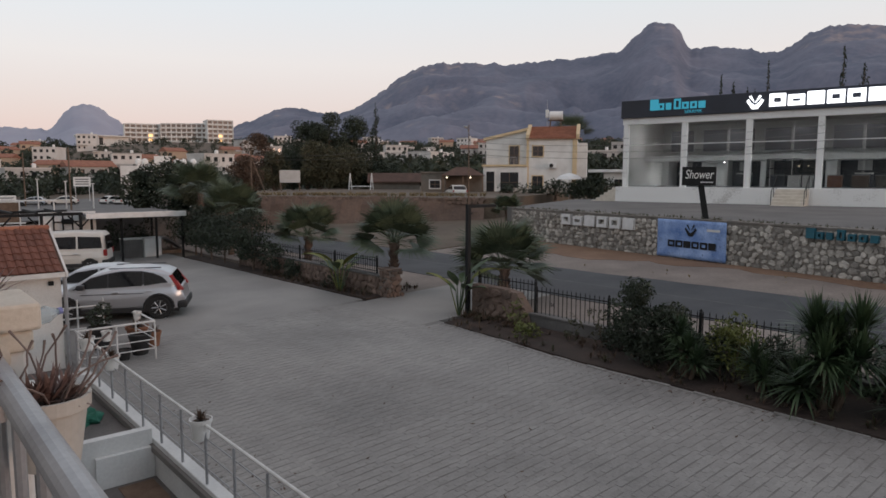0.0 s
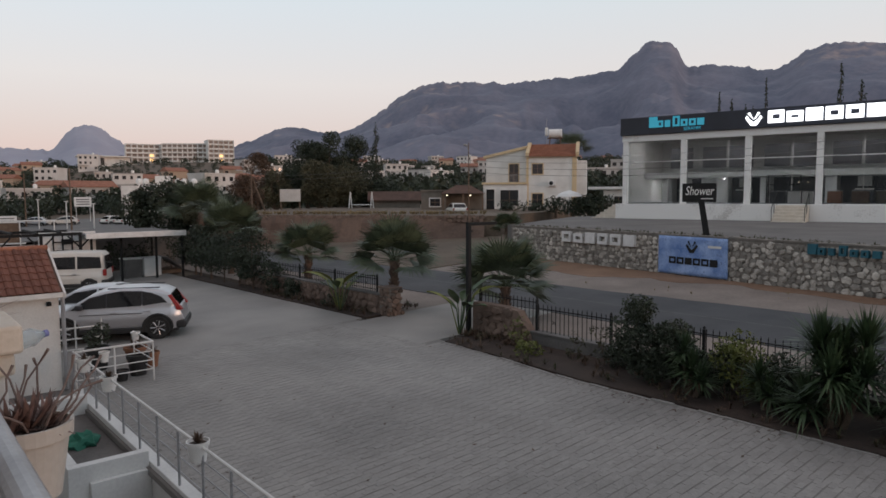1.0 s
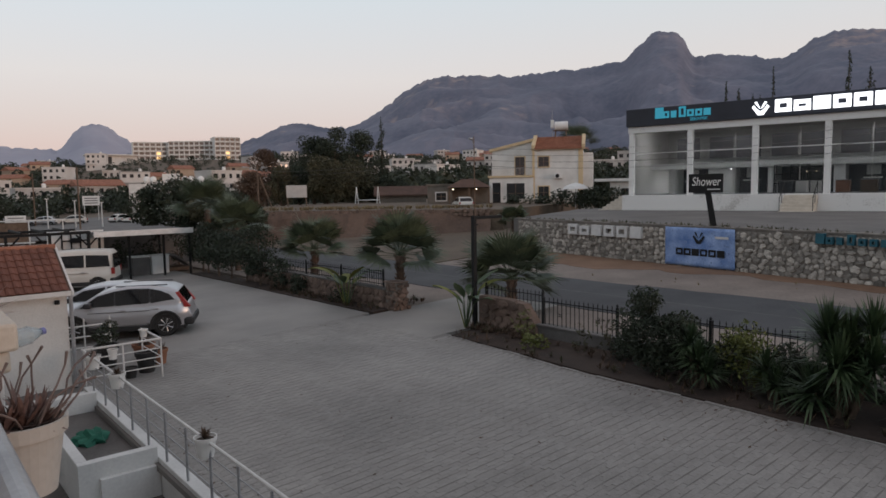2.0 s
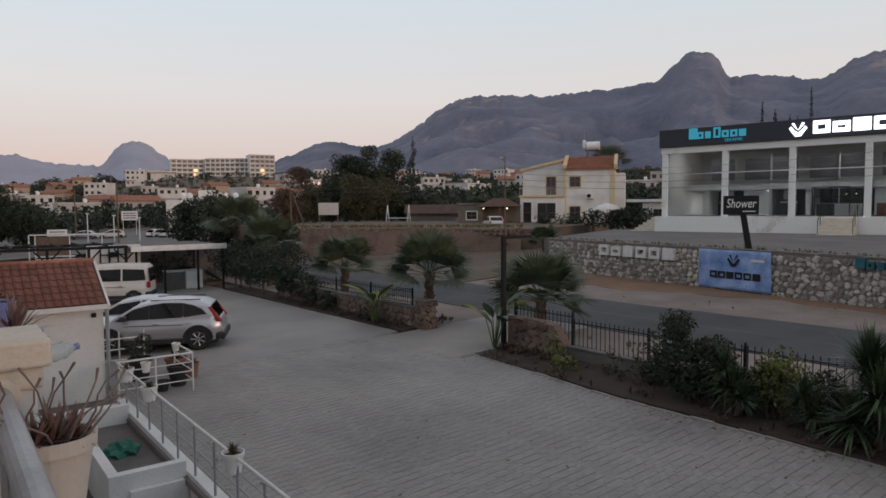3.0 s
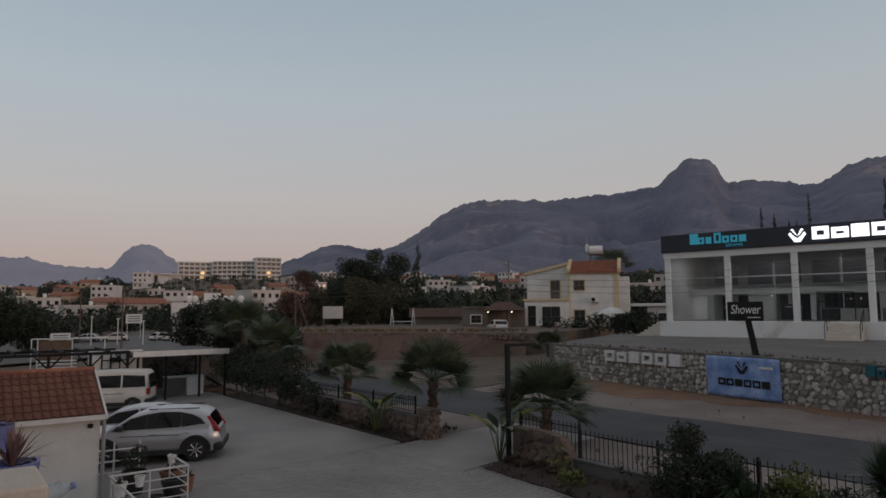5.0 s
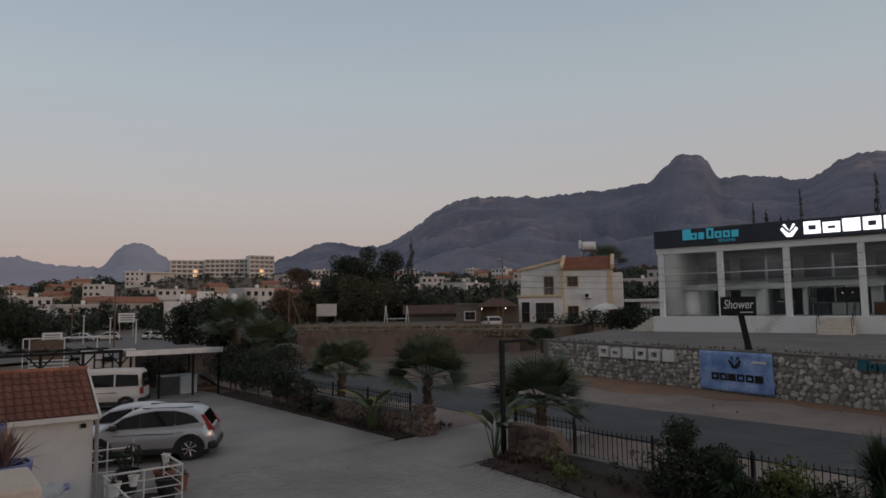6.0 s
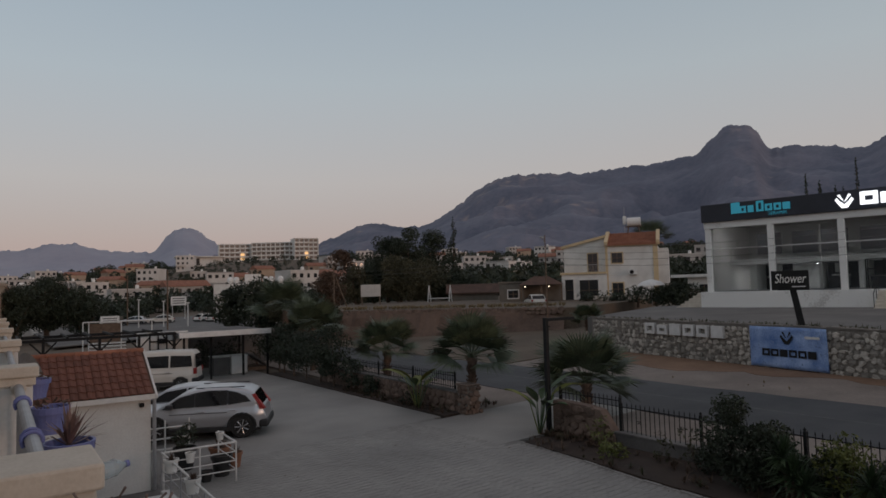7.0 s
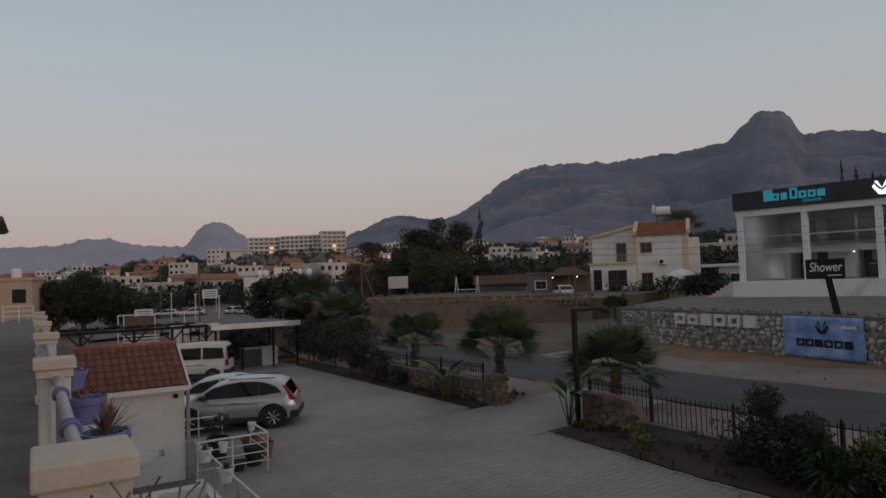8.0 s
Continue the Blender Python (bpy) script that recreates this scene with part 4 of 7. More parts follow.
def fan_palm(m, trunk_h, spread, label, seed, fronds=36, category="palm"):
    """Trunk with old leaf bases, and fan fronds of many narrow blades on stalks."""
    t = thing("fan_palm", m, label, category, "palms by the gate")
    rnd = random.Random(seed)
    bm = bmesh.new()
    lathe(bm, [(0.17, -0.2), (0.19, 0.05), (0.15, trunk_h * 0.35), (0.14, trunk_h * 0.8), (0.18, trunk_h)], 12)
    for k in range(int(trunk_h * 46)):
        z, a = rnd.uniform(0.02, trunk_h), rnd.uniform(0, 6.28)
        r = 0.145
        d = Vector((math.cos(a), math.sin(a), 0))
        rod(bm, d * r + Vector((0, 0, z)), d * (r + rnd.uniform(0.05, 0.11)) + Vector((0, 0, z + rnd.uniform(0.06, 0.14))), 0.035, 0.012, 5)
    part("trunk", bm, M["palmbark"], t)
    v, f = [], []
    st = bmesh.new()
    for k in range(fronds):
        a = k * 2.399 + rnd.uniform(-0.2, 0.2)
        el = radians(-4 + 76 * (k / fronds) ** 1.05 + rnd.uniform(-8, 8))
        L = spread * rnd.uniform(0.26, 0.36)
        out = Vector((math.cos(a) * math.cos(el), math.sin(a) * math.cos(el), math.sin(el)))
        root = Vector((0, 0, trunk_h + 0.02 * (k % 4)))
        hub = root + out * L - Vector((0, 0, 0.06 * L))
        rod(st, root, hub, 0.014, 0.008, 5)
        side = out.cross(Vector((0, 0, 1)))
        side = side.normalized() if side.length > 0.05 else Vector((1, 0, 0))
        phi = rnd.uniform(-0.45, 0.45)
        side = side * math.cos(phi) + side.cross(out) * math.sin(phi)
        nb = 28
        R = spread * rnd.uniform(0.31, 0.40)
        for b in range(nb):
            th = radians(-84 + 168 * b / (nb - 1))
            d = (out * math.cos(th) + side * math.sin(th)).normalized()
            n = side.cross(out)
            ln = R * (0.72 + 0.28 * math.cos(th))
            mid = hub + d * ln * 0.55 + n * 0.02
            tip = hub + d * ln - Vector((0, 0, ln * rnd.uniform(0.02, 0.20)))
            wv = d.cross(n).normalized() * 0.030
            i = len(v)
            v += [tuple(hub), tuple(mid - wv), tuple(mid + wv), tuple(tip)]
            f += [(i, i + 1, i + 2), (i + 1, i + 3, i + 2)]
    tagged(part("stalk", st, M["frond"], t), kind="stuff")
    tagged(link("frond", v, f, M["frond"], t), kind="stuff")
    return t


def blades(seed, heads, n, length, width, drop, lo=-35, hi=88):
    """Stiff sword leaves bursting from each head."""
    rnd = random.Random(seed)
    v, f = [], []
    for hx, hy, hz, s in heads:
        for k in range(n):
            a, el = rnd.uniform(0, 6.28), radians(lo + (hi - lo) * rnd.random() ** 0.8)
            d = Vector((math.cos(a) * math.cos(el), math.sin(a) * math.cos(el), math.sin(el)))
            L = length * s * rnd.uniform(0.75, 1.1)
            p = Vector((hx, hy, hz))
            side = d.cross(Vector((0, 0, 1)))
            side = (side.normalized() if side.length > 0.05 else Vector((1, 0, 0))) * width * s
            mid = p + d * L * 0.5
            tip = p + d * L - Vector((0, 0, drop * L * rnd.random()))
            i = len(v)
            v += [tuple(p - side * 0.5), tuple(p + side * 0.5), tuple(mid + side), tuple(tip), tuple(mid - side)]
            f += [(i, i + 1, i + 2, i + 4), (i + 4, i + 2, i + 3)]
    return v, f


def yucca(m, heads, label, seed, n=90, length=0.62, category="yucca"):
    t = thing("yucca", m, label, category)
    bm = bmesh.new()
    for hx, hy, hz, s in heads:
        rod(bm, (hx * 0.25, hy * 0.25, -0.15), (hx, hy, hz), 0.06, 0.045, 7)
    part("trunk", bm, M["bark"], t)
    v, f = blades(seed, heads, n, length, 0.022, 0.25)
    link("leaves", v, f, M["yucca"], t)
    return t


def on(x, y, rz=0):
    return pose(x, y, gz(x, y), 0, 0, rz)


# palms by the gate
fan_palm(on(14.3, 19.35), 1.75, 2.9, "shaggy-trunked fan palm behind the gate pier", 1)
fan_palm(on(15.6, 15.05), 1.05, 3.05, "fan palm growing beside the footway fence", 2, 38)
fan_palm(on(15.4, 27.6), 1.45, 2.9, "fan palm behind the boundary wall", 3)
fan_palm(on(14.9, 35.2), 2.3, 3.3, "fan palm among the boundary shrubs", 4)
fan_palm(on(15.5, 41.0), 3.3, 3.8, "taller fan palm behind the carport hedge", 5, 40)
fan_palm(pose(30.6, 29.3, 2.0), 0.5, 1.9, "low fan palm at the end of the stone wall", 6, 26)

# shrubs in the beds
def shrub(x, y, w, h, label, leaf="leaf", seed=0, n=16, density=30, size=0.055, lump=0.45):
    return tree("shrub", on(x, y), w, h, min(0.25, h * 0.2), label, leaf, seed, n, density, size, "shrub", 5, 0.0, lump)


for k, (x, y, w, h) in enumerate(((12.9, 24.6, 1.0, 0.9), (12.95, 26.4, 1.3, 1.7), (12.9, 28.2, 1.9, 2.5), (13.0, 29.9, 2.1, 2.7), (13.0, 31.6, 2.0, 2.5), (13.1, 33.4, 2.2, 2.8), (13.2, 35.2, 2.3, 2.7), (13.6, 37.0, 2.2, 2.6))):
    tree("shrub", on(x, y), w * (1.0 + 0.25 * (k % 3) / 2), h * (1.0, 0.86, 1.1, 0.92)[k % 4], h * (0.26 if k > 1 else 0.12), "dark leafy shrub on bare stems along the boundary wall", "leaf", 20 + k, 34, 40, 0.075, "shrub", 7, 0.0, 0.34)
shrub(12.75, 8.25, 1.35, 1.75, "dark upright shrub in the planting bed", "leaf", 40, 40, 130, 0.045)
shrub(12.85, 7.35, 1.3, 1.35, "dark leafy shrub in the planting bed", "leaf", 41, 32, 130, 0.045)
shrub(12.7, 5.95, 1.2, 1.35, "yellow-green shrub on a bare stem", "leaflight", 42, 24, 70, 0.05)
shrub(12.55, 11.3, 0.85, 0.36, "low yellow-green groundcover plant", "leaflight", 43, 14, 70, 0.05)
shrub(12.95, 12.0, 0.8, 0.85, "sparse yellowish shrub by the wing wall", "leaflight", 44, 12, 24, 0.05)
shrub(12.95, 10.2, 0.7, 0.7, "sparse green shrub against the low wall", "leafdry", 45, 9, 26, 0.05)
shrub(13.0, 9.3, 0.9, 1.0, "sparse green shrub against the fence wall", "leafdry", 46, 12, 34, 0.05)
shrub(12.85, 5.0, 1.1, 0.85, "dark low shrub in the planting bed", "leaf", 47, 22, 130, 0.045)
shrub(12.8, 6.7, 0.9, 0.8, "dark low shrub in the planting bed", "leaf", 50, 20, 130, 0.045)
shrub(12.7, 2.0, 1.6, 1.5, "dark leafy shrub in the planting bed", "leaf", 48, 30, 110, 0.05)
shrub(12.7, 0.4, 1.4, 1.2, "dark leafy shrub in the planting bed", "leaf", 49, 28, 110, 0.05)
for k, (x, y, w, h) in enumerate(((13.1, 8.9, 0.9, 0.8), (13.15, 7.9, 1.1, 1.2), (12.5, 7.7, 0.9, 0.7), (13.15, 6.3, 1.1, 1.0), (13.1, 5.4, 1.1, 0.95), (12.4, 4.6, 0.8, 0.5), (13.1, 3.4, 1.2, 1.1), (12.4, 2.6, 0.9, 0.6))):
    shrub(x, y, w, h, "dark overgrown shrub at the back of the planting bed", "leaf", 150 + k, 22, 110, 0.05)
yucca(on(12.45, 4.2), ((0.05, 0.22, 1.35, 1.15), (0.3, -0.4, 1.45, 1.1), (0.15, -0.1, 1.25, 1.1), (-0.25, -0.05, 0.95, 1.1), (0.1, -0.15, 0.75, 1.05), (-0.3, 0.3, 0.45, 1.0), (0.3, 0.25, 1.1, 1.0), (0.0, -0.5, 1.0, 1.0)), "large dark green yucca with several heads", 1, 210, 0.72)
yucca(on(12.35, 6.75), ((0, 0, 0.55, 1.0), (0.15, 0.25, 0.85, 0.9), (-0.1, -0.25, 0.4, 0.9)), "dark green yucca in the bed", 2, 130)
yucca(on(12.45, 5.25), ((0, 0, 0.35, 0.95), (0.1, 0.25, 0.6, 0.9)), "small dark yucca in the bed", 3, 130)
yucca(on(12.5, 3.05), ((0, 0, 0.35, 0.95), (0.1, 0.3, 0.6, 0.85)), "small yucca beside the large one", 4, 130)


def banana(m, label, seed, n=7, h=1.2, yellow=1):
    """Broad paddle leaves on tall stalks."""
    t = thing("banana_plant", m, label, "plant")
    rnd = random.Random(seed)
    for k in range(n):
        a, lean = k * 2.4 + rnd.uniform(-0.3, 0.3), rnd.uniform(0.15, 0.6)
        H = h * rnd.uniform(0.6, 1.0)
        bm = bmesh.new()
        d = Vector((math.cos(a), math.sin(a), 0))
        base, hub = Vector((0, 0, 0)), d * lean * H * 0.5 + Vector((0, 0, H * 0.62))
        rod(bm, base - Vector((0, 0, 0.1)), hub, 0.022, 0.012, 6)
        s = Vector((-d.y, d.x, 0))
        rows = []
        for i in range(7):
            u = i / 6
            c = hub + d * (u * H * 0.5 * (0.6 + lean)) + Vector((0, 0, H * (0.42 * u - 0.55 * lean * u * u)))
            w = 0.085 * math.sin(math.pi * min(1, 0.08 + 0.9 * u)) * h
            rows.append([bm.verts.new(c - s * w + Vector((0, 0, 0.03))), bm.verts.new(c - Vector((0, 0, 0.01))), bm.verts.new(c + s * w + Vector((0, 0, 0.03)))])
        for p, q in zip(rows, rows[1:]):
            bm.faces.new((p[0], p[1], q[1], q[0])), bm.faces.new((p[1], p[2], q[2], q[1]))
        part("leaf", bm, M["leaflight"] if k < yellow else M["yucca"], t)
    return t


banana(on(13.15, 14.55), "banana plant with one yellow leaf by the post", 1, 9, 1.9, 2)
banana(on(12.75, 20.6), "broad-leaved banana plant at the stone wall", 2, 12, 2.0, 5)
shrub(12.8, 21.4, 0.9, 0.6, "low green shrub beside the banana plant", "leaf", 51, 12, 40, 0.05)

# dry tufts, dead leaves and litter in the beds
rt = random.Random(21)
spots_t = [(rt.uniform(11.85, 13.4), rt.uniform(-4, 14.2)) for k in range(200)] + [(rt.uniform(12.9, 13.45), rt.uniform(11.5, 14.6)) for k in range(90)] + [(rt.uniform(12.65, 13.2), rt.uniform(18.8, 27)) for k in range(150)] + [(rt.uniform(14.0, 15.0), rt.uniform(18.4, 20.5)) for k in range(30)]
v, f = blades(6, [(x, y, gz(x, y) + 0.04, rt.uniform(0.4, 1.2)) for x, y in spots_t], 10, 0.26, 0.012, 0.6, 15, 88)
tagged(link("dry_tufts", v, f, M["leafbrown"]), "dry brown tufts and dead leaves in the beds", "grass", kind="stuff")
v, f = blades(7, [(x, y, gz(x, y) + 0.04, rt.uniform(0.4, 1.1)) for x, y in spots_t[::2]], 10, 0.24, 0.012, 0.6, 20, 88)
tagged(link("green_tufts", v, f, M["leafdry"]), "small green weeds in the planting beds", "weeds", kind="stuff")
v, f = blades(8, [(rt.uniform(21.8, 27), y, gz(24, y), rt.uniform(0.5, 1.3)) for y in [rt.uniform(-8, 30) for k in range(30)]], 9, 0.16, 0.012, 0.6, 15, 88)
tagged(link("verge_tufts", v, f, M["grass"]), "dry grass tufts on the sandy verge", "grass", kind="stuff")
tops = [WALL @ Vector((rt.uniform(0, 30), rt.uniform(0.1, 0.7), 1.8)) for k in range(420)]
v, f = blades(9, [(q.x, q.y, q.z, rt.uniform(0.4, 1.1)) for q in tops], 9, 0.26, 0.012, 0.8, 0, 85)
tagged(link("wall_top_weeds", v, f, M["leafdry"]), "dull weeds hanging along the wall top", "weeds", kind="stuff")

# black steel post with a short arm at the gate
po = thing("steel_post", on(13.44, 14.47), "black square steel post with a short top arm", "post")
part("shaft", boxed(-0.06, 0.06, -0.06, 0.06, -0.1, 3.30, 0.006), M["black"], po)
part("arm", boxed(0.061, 1.15, -0.035, 0.035, 3.20, 3.29, 0.006), M["black"], po)
part("bracket", boxed(0.061, 0.16, -0.02, 0.02, 3.02, 3.06), M["black"], po)

# ---- brown field wall and the yard behind it ----
fw = thing("wall_field", pose(25.7, 50.7, 0.9, 0, 0, math.degrees(math.atan2(-7.2, 6.6))), "rough brown retaining wall of the field", "wall", kind="structure")
FW = fw.matrix_world.copy()
fl = bmesh.new()
N = 60
rows = []
for j in range(5):
    rows.append([fl.verts.new((-7 + i * 24 / N, -1.3 + j * 0.33 + 0.2 * noise.noise((i * 0.5, j * 0.8, 2)), -0.4 + j * 0.62 + (0.25 * noise.noise((i * 0.3, 9, 2)) if j == 4 else 0) - 1.1 * smooth01((i * 24 / N - 18) / 9) * j / 4)) for i in range(N + 1)])
for p, q in zip(rows, rows[1:]):
    for i in range(N):
        fl.faces.new((p[i], p[i + 1], q[i + 1], q[i]))
ob = part("bank", fl, M["bank"], fw)
st = stones(23.5, 0.6, 0.4, 77, M["brownrock"], None, fw)
st.matrix_local = pose(-6.8, -0.10, 1.5, -8)
deck = bmesh.new()
dv = [deck.verts.new(c) for c in (FW @ Vector((18, 0.05, 2.0)), FW @ Vector((-7, 0.05, 2.1)), Vector((34, 108, 2.0)), Vector((85, 110, 2.9)), Vector((85, 58, 3.0)), Vector((48, 43, 2.85)))]
dw = [deck.verts.new(v.co - Vector((0, 0, 2.5))) for v in dv]
deck.faces.new(dv[::-1]), deck.faces.new(dw)
for i in range(6):
    j = (i + 1) % 6
    deck.faces.new((dv[i], dw[i], dw[j], dv[j]))
bmesh.ops.recalc_face_normals(deck, faces=deck.faces)
tagged(part("field_deck", deck, M["earth"]), "dry brown field above the low wall", "ground", kind="structure")
v, f = blades(5, [(*(FW @ Vector((random.uniform(-7, 17), random.uniform(-0.1, 3.0), 0)))[:2], 3.0, 1.0) for k in range(420)], 9, 0.42, 0.02, 0.5, 40, 88)
tagged(link("dry_grass", v, f, M["grass"]), "tufts of dry grass along the field wall", "grass", kind="stuff")

HUT = pose(*polar(39.9, 80), 2.3, 0, 0, -40)
hut = thing("hut", HUT, "small taupe flat-roofed hut with a white window", "hut")
part("wall", boxed(-1.5, 1.5, 0, 3, 0, 2.75), M["taupe"], hut)
part("roof", boxed(-1.65, 1.65, -0.15, 3.15, 2.752, 2.95, 0.02), M["taupe"], hut)
opening(hut, -0.45, 0.75, 1.0, 1.9, -0.01, M["whitemetal"])
gaz = thing("gazebo", pose(*polar(42.4, 79), 2.3, 0, 0, -42), "dark timber gazebo with brown hipped roof", "gazebo")
bm = bmesh.new()
c = [bm.verts.new((x, y, 2.5)) for x, y in ((-2.6, -1.8), (2.6, -1.8), (2.6, 2.6), (-2.6, 2.6))]
r = [bm.verts.new((-0.8, 0.4, 3.5)), bm.verts.new((0.8, 0.4, 3.5))]
for q in ((c[0], c[1], r[1], r[0]), (c[1], c[2], r[1]), (c[2], c[3], r[0], r[1]), (c[3], c[0], r[0]), (c[3], c[2], c[1], c[0])):
    bm.faces.new(q)
part("roof", bm, M["brownroof"], gaz)
for x in (-2.3, 0, 2.3):
    part("post", boxed(x - 0.08, x + 0.08, -1.6, -1.44, -0.3, 2.5), M["wood"], gaz)
part("back_wall", boxed(-2.4, 2.4, 2.2, 2.4, -0.3, 2.49), M["taupe"], gaz)
for x in (-1.9, 0.9):
    lp = thing("wall_lamp", gaz.matrix_world @ pose(x, 0.5, 2.28), "small lit lamp under the gazebo roof", "lamp")
    part("bulb", lathe(bmesh.new(), [(0.01, -0.08), (0.07, -0.03), (0.07, 0.05), (0.01, 0.09)], 8), M["lamp"], lp)
sh = thing("long_shed", pose(*polar(36.6, 92), 1.9, 0, 0, -36), "low shed with brown tiled roof", "shed")
part("wall", boxed(-3.4, 3.4, 0.3, 4.5, -0.2, 2.1), M["taupe"], sh)
part("roof", prism(bmesh.new(), [(0.0, 2.1), (2.6, 3.3), (5.2, 2.1), (5.2, 1.95), (2.6, 3.1), (0.0, 1.95)], -3.8, 3.8), M["brownroof"], sh).matrix_local = Matrix.Rotation(math.pi / 2, 4, "Z") @ Matrix.Diagonal((1, -1, 1, 1)) @ pose(-0.3, 0, 0)
gate = thing("swing_frame", pose(*polar(33.7, 88), 2.1, 0, 0, -33), "white tubular swing frame in the field", "frame")
for x in (-1.4, 1.4):
    part("leg", rod(bmesh.new(), (x - 0.3, 0, -0.2), (x, 0, 3.0), 0.07), M["whitemetal"], gate)
    part("leg", rod(bmesh.new(), (x + 0.3, 0.6, -0.2), (x, 0, 3.0), 0.07), M["whitemetal"], gate)
part("crossbar", rod(bmesh.new(), (-1.4, 0, 1.3), (1.4, 0, 1.3), 0.06), M["whitemetal"], gate)
bb = thing("billboard", pose(*polar(27.8, 78), 2.2, 0, 0, -20), "blank pale billboard on leaning posts", "billboard")
part("panel", boxed(-1.15, 1.15, -0.04, 0.04, 1.75, 3.15, 0.02), M["townwhite"], bb)
for x in (-1.2, 0.9):
    part("post", rod(bmesh.new(), (x + 0.3, 0.1, -0.3), (x, 0.1, 3.1), 0.07), M["wood"], bb)
ann = thing("annex", pose(52.6, 37.9, 2.7, 0, 0, -62), "small white annex with flat overhanging roof", "building")
part("wall", boxed(0, 2.6, 0, 4, -0.2, 2.35), M["white"], ann)
part("roof", boxed(-1.4, 2.7, -0.5, 4.2, 2.36, 2.62, 0.02), M["greywhite"], ann)
opening(ann, 1.0, 1.8, 0.4, 1.7, -0.01, M["white"])
um = thing("parasol", pose(52.0, 41.5, 2.7), "closed pale grey garden parasol", "parasol")
part("canopy", lathe(bmesh.new(), [(1.3, 1.7), (1.0, 2.0), (0.5, 2.2), (0.03, 2.3)], 12), M["greywhite"], um)
part("pole", rod(bmesh.new(), (0, 0, -0.2), (0, 0, 1.75), 0.03), M["steel"], um)
hedge = tree("hedge", pose(*polar(53.2, 66), 2.4, 0, 0, -50), 6.5, 1.7, 0.2, "long clipped dark green hedge by the house", "leaf", 70, 30, 8, 0.16, "hedge")
for a, d, w, h in ((46.4, 74, 4, 1.2), (48.5, 72, 4, 1.2), (50.3, 70, 4.0, 1.5), (51.8, 68, 4.0, 1.6), (54.6, 64, 4.0, 1.7)):
    tree("hedge", pose(*polar(a, d), 2.5), w, h, 0.3, "dark green hedge shrub before the house", "leaf", int(a), 16, 8, 0.16, "hedge")

# trees of the middle distance: azimuth, distance, width, height, base, leaf
for k, (a, d, w, h, z, lf) in enumerate((
        (29.3, 104, 7.5, 10.2, 1.9, "leaf"), (31.0, 102, 7.0, 11.0, 1.9, "leaf"), (33.2, 106, 6.8, 10.6, 1.9, "leaf"), (30.2, 96, 7.5, 6.5, 1.9, "leafdry"), (32.4, 97, 7.5, 6.0, 1.9, "leafdry"),
        (28.0, 98, 5.0, 5.5, 1.9, "leaf"), (34.6, 98, 5.0, 4.5, 1.9, "leaf"), (36.0, 100, 5.5, 3.6, 1.9, "leaf"), (25.4, 100, 5.0, 8.6, 1.5, "leafbrown"), (24.2, 92, 5.0, 5.0, 1.5, "leafbrown"), (26.6, 96, 4.5, 6.0, 1.5, "leafdry"),
        (16.6, 62, 4.8, 4.6, 0.6, "leaf"), (18.6, 60, 5.0, 5.2, 0.6, "leaf"), (20.6, 58, 4.6, 5.0, 0.6, "leafdry"), (22.4, 60, 4.6, 4.2, 0.6, "leaf"), (23.6, 54, 3.6, 3.0, 0.7, "leaf"),
        (1.2, 98, 7.5, 6.2, -0.6, "leaf"), (3.3, 101, 8.5, 7.2, -0.6, "leaf"), (5.4, 99, 6.5, 5.6, -0.6, "leaf"))):
    tree("tree", pose(*polar(a, d), z), w * (1.12 if d > 90 else 1), h * (1.13 if d > 90 else 1), h * 0.22, {"leaf": "dense dark green evergreen tree", "leafdry": "dull olive-green bushy tree", "leafbrown": "reddish-brown dry tree"}[lf] + " in the dry field", lf, 100 + k, 44, 16, 0.16)


def cypress(a, d, w, h, z, seed):
    t = thing("cypress", pose(*polar(a, d), z), "tall narrow dark cypress tree", "tree", "cypresses")
    part("trunk", rod(bmesh.new(), (0, 0, -0.3), (0, 0, h * 0.95), w * 0.09, 0.02, 7), M["bark"], t)
    rnd = random.Random(seed)
    bl = []
    for k in range(46):
        u = (k + 0.5) / 46
        q = w * 0.30 * (1 - u) ** 0.7 * rnd.uniform(0.3, 1.3)
        an = rnd.uniform(0, 6.28)
        s = w * 0.30 * ((1 - u) ** 0.75 + 0.12)
        bl.append(((q * math.cos(an), q * math.sin(an), h * (0.06 + 0.92 * u)), (s, s, h * 0.035)))
    v, f = leaf_cloud(seed, bl, 16, 0.15, 1.0)
    link("crown", v, f, M["leaf"], t)


for k, (a, d, w, h, z) in enumerate(((35.0, 106, 2.9, 14.2, 1.8), (63.0, 82, 1.2, 13.0, 3.0), (63.9, 82, 1.5, 12.2, 3.0), (66.3, 82, 1.3, 14.2, 3.0), (71.2, 80, 1.6, 15.0, 3.0), (72.5, 82, 2.8, 13.4, 3.0), (64.9, 84, 1.0, 11.8, 3.0), (65.4, 84, 1.0, 11.6, 3.0))):
    cypress(a, d, w, h, z, k)
pt = fan_palm(pose(*polar(51.6, 100), 4), 7.0, 5.5, "tall fan palm behind the white house", 9)

# utility poles and cables
def pole(name, m, h, label, lamp=True, arm=1.2, thick=0.11):
    t = thing(name, m, label, "pole", "utility poles")
    part("shaft", rod(bmesh.new(), (0, 0, -0.4), (0, 0, h), thick, thick * 0.7), M["wood"], t)
    if lamp:
        part("arm", rod(bmesh.new(), (0, 0, h - 0.6), (-arm, 0, h - 0.2), 0.03), M["steel"], t)
        part("lamp_head", boxed(-arm - 0.5, -arm, -0.1, 0.1, h - 0.27, h - 0.14, 0.03), M["steel"], t)
    return t


